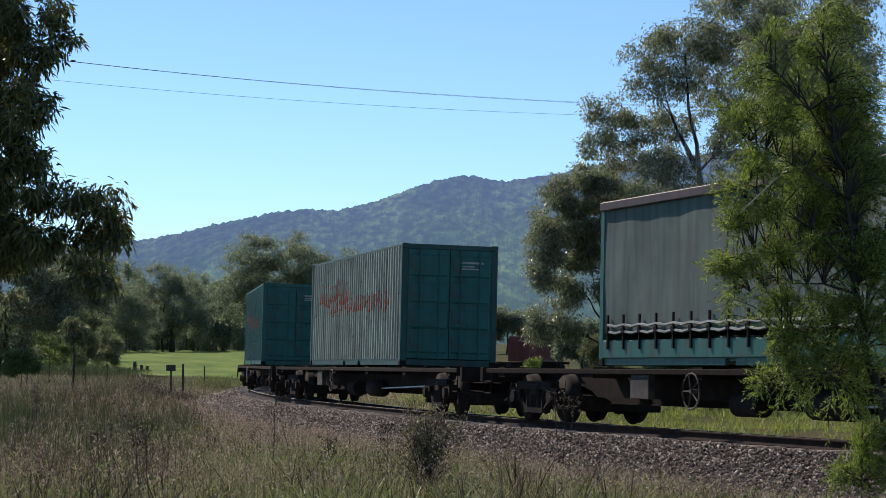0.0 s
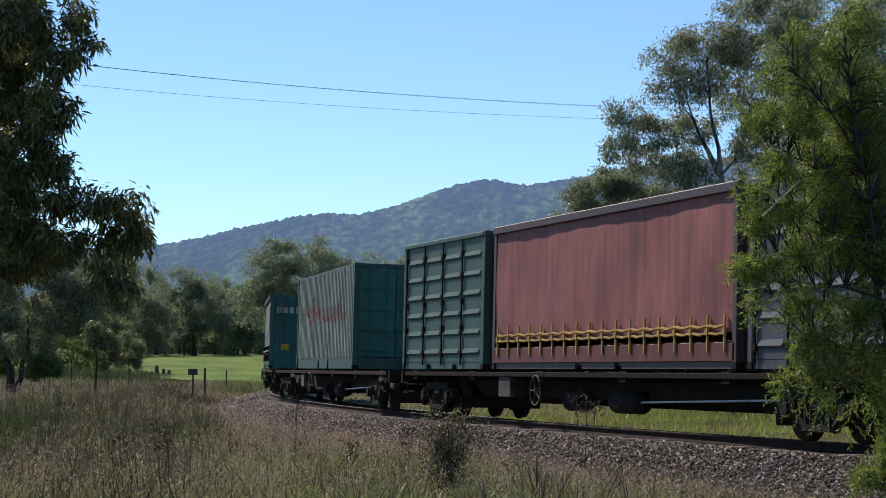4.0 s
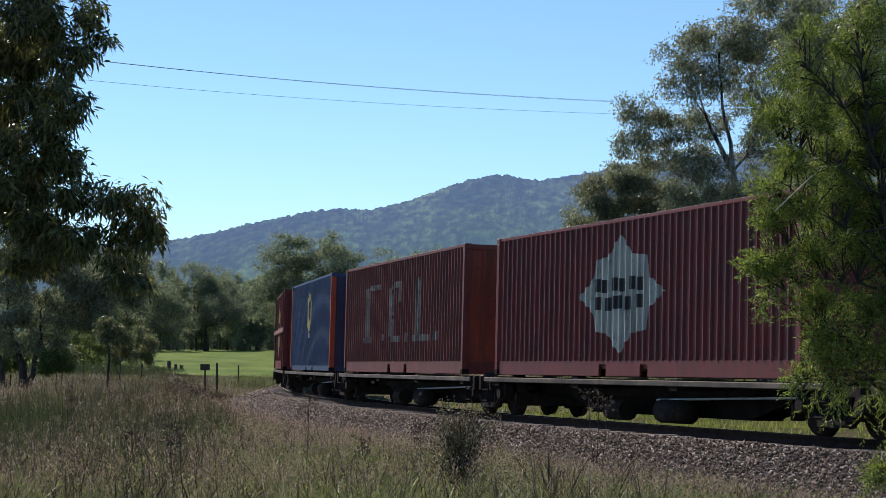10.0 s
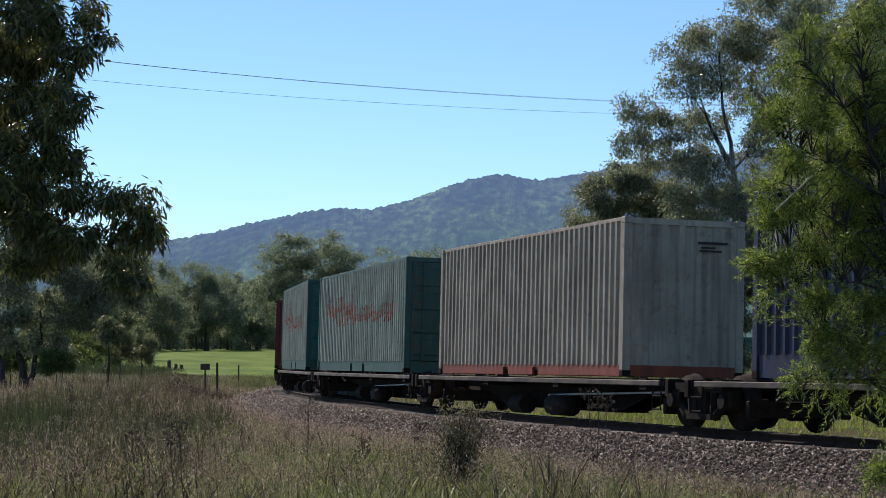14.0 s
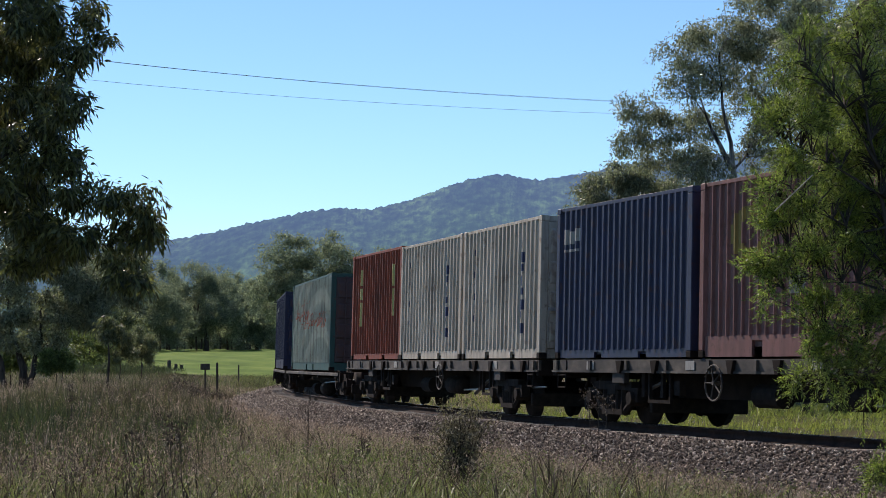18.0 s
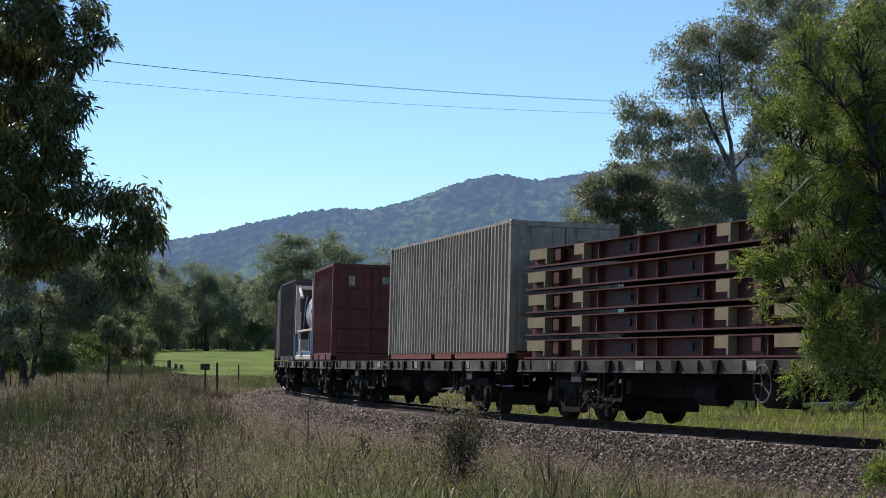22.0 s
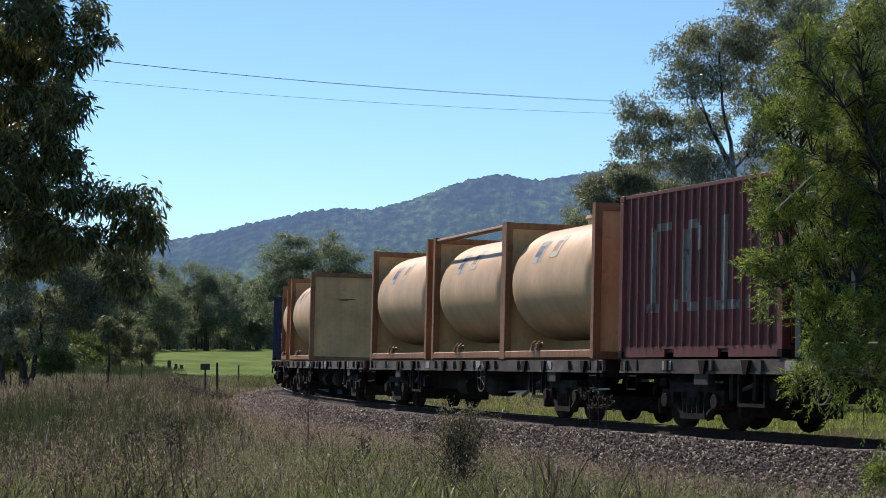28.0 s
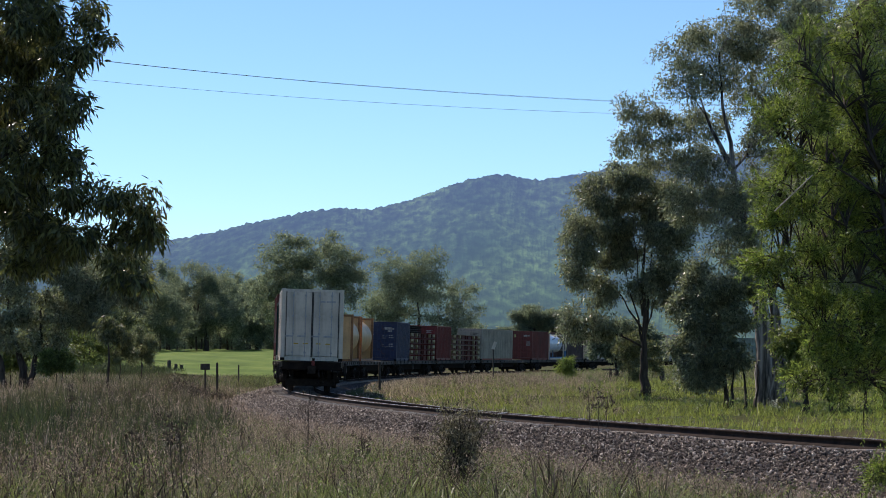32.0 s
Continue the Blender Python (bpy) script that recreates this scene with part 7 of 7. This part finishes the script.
def seed_heads(name, label, n, x0, x1, y0, y1, h0, h1, size, seed, keep, stalk=0.004):
    """Thin stalks with a loose plume at the top."""
    rng = np.random.default_rng(seed)
    x, y = rng.uniform(x0, x1, n), rng.uniform(y0, y1, n)
    k = (np.abs(off_line(x, y)) > 2.9) & keep(x, y, off_line(x, y), rng)
    x, y = x[k], y[k]
    n = len(x)
    h = rng.uniform(h0, h1, n) * (0.45 + 0.55 * smooth(3.3, 7.0, np.abs(off_line(x, y))))
    z = ground_z(x, y)
    lean_x, lean_y = rng.normal(0, 0.12, n) * h, rng.normal(0, 0.12, n) * h
    top = np.stack([x + lean_x, y + lean_y, z + h], 1)
    per = 9
    c = np.repeat(top, per, 0) - np.stack([rng.normal(0, 0.2, n * per) * size, rng.normal(0, 0.2, n * per) * size, rng.uniform(0, 1.6, n * per) * size], 1)
    dd = rng.normal(0, 1, (n * per, 3))
    dd[:, 2] = np.abs(dd[:, 2]) * 1.3 + 0.3
    dd /= np.linalg.norm(dd, axis=1)[:, None]
    ee = np.cross(dd, rng.normal(0, 1, (n * per, 3)))
    ee /= np.linalg.norm(ee, axis=1)[:, None]
    L = size * rng.uniform(0.4, 0.9, n * per)[:, None]
    V1 = np.stack([c, c + dd * L * 0.5 + ee * L * 0.16, c + dd * L], 1).reshape(-1, 3)
    F1 = np.arange(3 * n * per).reshape(-1, 3)
    V2, F2 = blades(rng, x + lean_x * 0.3, y + lean_y * 0.3, h, np.full(n, stalk), np.full(n, 0.10), z)
    return tagged(new(name, mesh_of(name, np.concatenate([V1, V2]), np.concatenate([F1, F2 + len(V1)]), SEED)), label, "grass", kind="stuff")


def small_weeds(name, label, mat, n, per, x0, x1, y0, y1, h, leaf, width, seed, keep):
    """Low straggling weeds: small leaves and sprigs scattered through the grass at all heights."""
    rng = np.random.default_rng(seed)
    x, y = rng.uniform(x0, x1, n), rng.uniform(y0, y1, n)
    d = off_line(x, y)
    k = keep(x, y, d, rng)
    x, y, d = x[k], y[k], d[k]
    tall = h * rng.uniform(0.3, 1.0, len(x)) * (0.35 + 0.65 * smooth(3.3, 7.0, np.abs(d)))
    c = np.stack([x, y, ground_z(x, y) + tall], 1)
    V, F = leaves(rng, c, 0.3 * tall, per, leaf, width, -0.4)
    return tagged(new(name, mesh_of(name, V, F, mat)), label, "weeds", kind="stuff")


def zone(x, y):
    """Where the growth is dry rather than green, as a smooth measure about zero."""
    return np.sin(x * 0.55 + 1.6 * np.sin(y * 0.17)) + 0.8 * np.sin(y * 0.31 + 1.0 + 0.5 * x) + 2.3 * smooth(27, 40, y) - 1.5


dry = lambda x, y, d, r: (d > 0) & (zone(x, y) + r.normal(0, 0.8, len(x)) > 0.0)
wet = lambda x, y, d, r: (d > 0) & (zone(x, y) + r.normal(0, 0.8, len(x)) < 0.35)
inside = lambda x, y, d, r: d < 0
def dry_open(x, y, d, r):
    return dry(x, y, d, r) & ((x / y > -0.152) | (y > 62) | (y < 30) | (r.random(len(x)) < 0.3))


tufts("dry_grass", "tangled dry pinkish grass beside the line", DRY_GRASS, 5600, 22, -8, 9, 21, 48, 0.24, 0.60, 0.007, 1.8, 81, dry_open)
tufts("green_grass", "tangled green grass beside the line", GREEN_GRASS, 6800, 22, -8, 9, 21, 48, 0.14, 0.46, 0.007, 1.9, 82, wet)
tufts("dark_weeds", "dark dry weeds standing in the grass", DARK_STALK, 2200, 12, -8, 8, 21, 48, 0.35, 0.75, 0.014, 0.9, 90, lambda x, y, d, r: (d > 0) & (r.random(len(x)) < 0.25 + 0.75 * smooth(-0.10, -0.14, x / y)), 0.09, "weeds")
seed_heads("seed_grass", "pink-brown seeding grass heads", 8500, -8, 9, 22, 50, 0.40, 0.80, 0.09, 91, dry_open)
tufts("dry_grass", "dry grass farther along the line", DRY_GRASS, 5000, 12, -24, 4, 48, 130, 0.28, 0.66, 0.026, 1.1, 83, dry_open, 0.2)
tufts("green_grass", "rank dull grass farther along the line", DULL_GRASS, 6000, 12, -26, 4, 48, 140, 0.25, 0.68, 0.03, 1.1, 84, wet, 0.22)
seed_heads("seed_grass", "seeding grass farther along the line", 4500, -22, 2, 48, 115, 0.5, 0.95, 0.16, 92, dry, 0.008)
tufts("lush_grass", "sunlit lush green grass behind the line", BRIGHT_GRASS, 6500, 16, -4, 24, 22, 105, 0.12, 0.34, 0.0185, 1.1, 85, lambda x, y, d, r: (d < 0) & (r.random(len(x)) < 1.1 - smooth(6, 16, -d) * 0.9 * smooth(0.10, 0.06, x / y)), 0.16)
seed_heads("seed_grass", "pinkish seeding grass inside the bend", 5200, -5, 22, 40, 120, 0.3, 0.6, 0.14, 97, lambda x, y, d, r: (d < -6) & (x / y < 0.085) & (zone(x * 0.7, y * 0.4) + r.normal(0, 0.5, len(x)) > 0.3), 0.008)
tufts("dry_grass", "dry reddish grass inside the bend", DRY_GRASS, 4200, 12, -5, 24, 52, 160, 0.16, 0.42, 0.022, 1.5, 86, lambda x, y, d, r: (d < 0) & (x / y + r.normal(0, 0.01, len(x)) < 0.085) & (zone(x * 0.5, y * 0.5) + r.normal(0, 0.6, len(x)) > -0.1), 0.2)
tufts("green_grass", "green grass inside the bend", GREEN_GRASS, 4800, 12, -5, 34, 56, 210, 0.15, 0.4, 0.028, 1.4, 87, inside, 0.25)
seed_heads("seed_grass", "thin pinkish grass on the edge of the stones", 7500, -6, 9, 22, 62, 0.18, 0.42, 0.09, 95, lambda x, y, d, r: (d > 2.9) & (d < 5.5))
seed_heads("seed_grass", "small brown seed heads in the green grass", 7000, -7, 8, 23, 42, 0.28, 0.58, 0.055, 102, lambda x, y, d, r: d > 3.5, 0.004)
seed_heads("seed_grass", "thin pinkish grass along the line", 2500, -9, 2, 56, 100, 0.25, 0.5, 0.13, 96, lambda x, y, d, r: (d > 2.9) & (d < 6), 0.007)
tufts("rank_weeds", "dark rank weeds and rushes in the grass", DULL_GRASS, 900, 22, -16, -4, 52, 98, 0.6, 1.15, 0.03, 0.4, 93, lambda x, y, d, r: (d > 4) & (x / y < -0.112) & (np.sin(x * 0.8) + np.sin(y * 0.25) > -0.3), 0.25, "weeds")
tufts("rank_weeds", "dry dark weeds in the grass", DARK_STALK, 500, 16, -16, -3, 46, 98, 0.6, 1.05, 0.022, 0.4, 94, lambda x, y, d, r: (d > 4) & (x / y < -0.09), 0.2, "weeds")
tufts("rank_weeds", "tall dark rushes in the dry grass", DARK_RUSH, 2800, 16, -14, -3.0, 28, 62, 0.45, 0.9, 0.018, 0.35, 101, lambda x, y, d, r: (d > 4) & (x / y < -0.105) & (np.sin(x * 1.1 + 0.4) + np.sin(y * 0.33) + r.normal(0, 0.4, len(x)) > 0.0), 0.16, "weeds")
tufts("rank_weeds", "dark clumps of tall rushes", DARK_RUSH, 1300, 22, -13, -5, 32, 60, 0.45, 1.1, 0.022, 0.9, 103, lambda x, y, d, r: (x / y < -0.15) & (np.sin(x * 2.3 + y * 0.35) + np.sin(y * 0.62 - x) + r.normal(0, 0.5, len(x)) > 0.55), 0.2, "weeds")
small_weeds("small_weeds", "brown dead weeds heaped beside the line", DARK_STALK, 260, 16, -12.9, -9.6, 88, 97, 1.2, 0.12, 0.03, 116, lambda x, y, d, r: (d > 3) & (r.normal(0, 0.6, len(x)) < 1.0 - ((x + 11.2) / 1.5) ** 2))
tufts("rough_grass", "rough dull green grass before the field", DULL_GRASS, 5200, 12, -50, -6, 118, 232, 0.2, 0.5, 0.045, 1.5, 98, lambda x, y, d, r: (d > 4) & ((y < 196) | (x / y < -0.129 + r.normal(0, 0.003, len(x)))), 0.3)
# Dark growth added where tree shade lies on the grass; its colour is that shade.
tufts("rank_weeds", "dark growth standing in for the shade band along the field fence", DARK_RUSH, 1300, 18, -42, -24, 190, 214, 0.35, 0.85, 0.06, 1.1, 104, lambda x, y, d, r: (x / y < -0.132 + r.normal(0, 0.004, len(x))) & (r.random(len(x)) < 0.35 + 0.65 * smooth(-0.130, -0.142, x / y)), 0.4, "weeds")
tufts("green_grass", "fresh green grass between the line and the field", GREEN_GRASS, 2600, 12, -24, -6, 92, 196, 0.2, 0.5, 0.04, 1.4, 105, lambda x, y, d, r: (d > 3.2) & (x / y > -0.112 + r.normal(0, 0.004, len(x))), 0.3)
tufts("rough_grass", "rough dry grass before the field", DRY_GRASS, 1300, 10, -46, -6, 118, 196, 0.2, 0.5, 0.04, 1.5, 99, lambda x, y, d, r: (d > 4) & (x / y < -0.10), 0.3)
small_weeds("small_weeds", "mixed green weeds inside the bend", BUSH_GREEN, 900, 14, -4, 20, 50, 120, 0.45, 0.09, 0.035, 114, lambda x, y, d, r: (d < -3) & (np.sin(x * 0.9 + 1) + np.sin(y * 0.31) + r.normal(0, 0.5, len(x)) > 0.5))
small_weeds("small_weeds", "reddish dead weeds inside the bend", DARK_STALK, 900, 14, -4, 14, 50, 120, 0.5, 0.09, 0.022, 115, lambda x, y, d, r: (d < -3) & (x / y < 0.09) & (np.sin(x * 0.7) + np.sin(y * 0.4 + 2) + r.normal(0, 0.5, len(x)) > 0.3))
tufts("dry_grass", "dry grass close to the far line", DRY_GRASS, 2600, 12, -9, 12, 80, 185, 0.22, 0.50, 0.035, 1.4, 100, lambda x, y, d, r: (d < 0) & (d > -9), 0.25, near=1.9)
small_weeds("small_weeds", "small dull green weeds tangled in the grass", BUSH_GREEN, 3200, 12, -7, 8, 22, 46, 0.55, 0.045, 0.016, 111, lambda x, y, d, r: (d > 3.6) & (r.random(len(x)) < 0.35 + 0.65 * (np.sin(x * 1.3 + 2) + np.sin(y * 0.7 + x) > 0.2)))
small_weeds("small_weeds", "brown dead weeds tangled in the grass", DARK_STALK, 2600, 12, -8, 8, 22, 50, 0.60, 0.05, 0.012, 112, lambda x, y, d, r: (d > 3.3) & (np.sin(x * 1.1) + np.sin(y * 0.5 + 1.0) + r.normal(0, 0.5, len(x)) > 0.1))
small_weeds("small_weeds", "pale straw weeds tangled in the grass", DRY_GRASS, 3600, 10, -8, 8, 22, 50, 0.62, 0.055, 0.009, 113, lambda x, y, d, r: d > 3.2)
# single tall stalks near the camera's side of the line
r = random.Random(31)
for u, v, dep in ((300, 735, 24), (548, 690, 30), (745, 740, 27), (318, 745, 22), (1060, 672, 33), (1040, 690, 32.5), (1075, 700, 33.4), (130, 680, 36), (235, 760, 25), (640, 770, 26)):
    x = at_px(u, dep)
    gz = float(ground_z(np.array([x]), np.array([dep]))[0])
    st = tagged(new("weed_stalk"), "tall dry dark weed stalk with small heads", "weed", "weed stalks")
    st.location = (x, dep, gz)
    h = z_px(v, dep) - gz
    lx = r.uniform(-0.12, 0.12)
    bm = tube(bmesh.new(), [(-lx, 0, -0.03), (-lx * 0.3, 0, h * 0.5), (0, 0, h)], [0.008, 0.006, 0.004], 5)
    for j in range(4):
        q = r.uniform(0.55, 0.9)
        tube(bm, [(-lx * (1 - q), 0, h * q), (r.uniform(-0.14, 0.14), r.uniform(-0.1, 0.1), h * (q + r.uniform(0.08, 0.14)))], [0.004, 0.003], 4)
    part("stem", bm, DARK_STALK, st)
    V, F = leaves(np.random.default_rng(int(u)), np.array([(r.uniform(-0.12, 0.12), 0, h * r.uniform(0.72, 1.0)) for _ in range(9)]), np.full(9, 0.02), 10, 0.05, 0.02, -0.2)
    tagged(hang("seed_head", mesh_of("seed_head", V, F, DARK_STALK), st), kind="stuff")


# ------------------------------------------------------------ fences, sign, wires
def fence_post(u, v0, v1, depth, wide, name="fence_post", label="weathered grey timber fence post", tilt=0.0):
    x, z0 = at_px(u, depth), float(ground_z(np.array([at_px(u, depth)]), np.array([depth]))[0])
    z1 = z_px(v0, depth)
    bm = bmesh.new()
    w = wide / 2
    tube(bm, [(0, 0, -0.1), (0, 0, (z1 - z0) * 0.5), (tilt, 0, z1 - z0 - 0.02), (tilt, 0, z1 - z0)], [w, w * 0.95, w * 0.85, w * 0.5], 8)
    me = bpy.data.meshes.new(name)
    bm.to_mesh(me)
    bm.free()
    me.materials.append(POST_WOOD)
    ob = new(name, me)
    ob.location = (x, depth, z0)
    return tagged(ob, label, "post", "fence posts")


for u, v0, dep, w in ((385, 642, 106, 0.13), (300, 638, 212, 0.42), (312, 644, 213, 0.36), (322, 646, 214, 0.36), (423, 646, 150, 0.11), (672, 641, 96, 0.12), (1012, 655, 130, 0.15), (1080, 652, 120, 0.16), (1172, 652, 105, 0.2), (252, 644, 200, 0.26), (1168, 660, 106, 0.14)):
    fence_post(u, v0, 0, dep, w)
x = at_px(873, 128)
gz = float(ground_z(np.array([x]), np.array([128.0]))[0])
marker = tagged(new("marker_post"), "thin trackside marker post with a pale tilted plate", "sign")
marker.location = (x, 128, gz)
part("post", tube(bmesh.new(), [(0, 0, -0.1), (0, 0, z_px(612, 128) - gz)], [0.05, 0.045], 6), POST_WOOD, marker)
plate = part("plate", bevelled((-0.1, 0.1, -0.05, -0.03, -0.25, 0.25), w=0.006), WHITE_CLEAN, marker, "pale plate")
plate.matrix_local = pose(0.06, -0.03, z_px(612, 128) - gz, 0, 22, 0)
x = at_px(364, 104)
gz = float(ground_z(np.array([x]), np.array([104.0]))[0])
sign = tagged(new("track_sign"), "small rectangular board on a thin post beside the line", "sign")
sign.location = (x, 104, gz)
part("post", boxes((-0.04, 0.04, -0.04, 0.04, -0.1, z_px(652, 104) - gz)), POST_WOOD, sign)
part("board", bevelled((-0.24, 0.24, -0.07, -0.042, z_px(655, 104) - gz, z_px(644, 104) - gz), w=0.006), POST_WOOD, sign, "grey board")
rail_bm = boxes((-0.45, 0.45, -0.03, 0.03, 0.42, 0.52))
fr = part("fence_rail", rail_bm, POST_WOOD)
fr.location = (at_px(1078, 119.8), 119.8, float(ground_z(np.array([at_px(1078, 119.8)]), np.array([119.8]))[0]) + 0.15)
tagged(fr, "short grey timber fence rail on its post", "fence")
for k, (va, vb, vc) in enumerate(((84, 160, 190), (84.5, 161, 192), (124, 187, 207))):
    pts = []
    for i in range(41):
        q = i / 40
        u = -300 + 2100 * q
        dep = 75 + 45 * q
        xx = (u - 784) / 784
        v = vb + (vc - va) / 2 * xx + ((va + vc) / 2 - vb) * xx * xx
        pts.append((at_px(u, dep), dep, z_px(v, dep)))
    bm = tube(bmesh.new(), pts, [0.0085] * len(pts), 5)
    tagged(part("power_line", bm, WIRE), "thin overhead power line against the sky", "wire", "power lines", "structure")

motions()
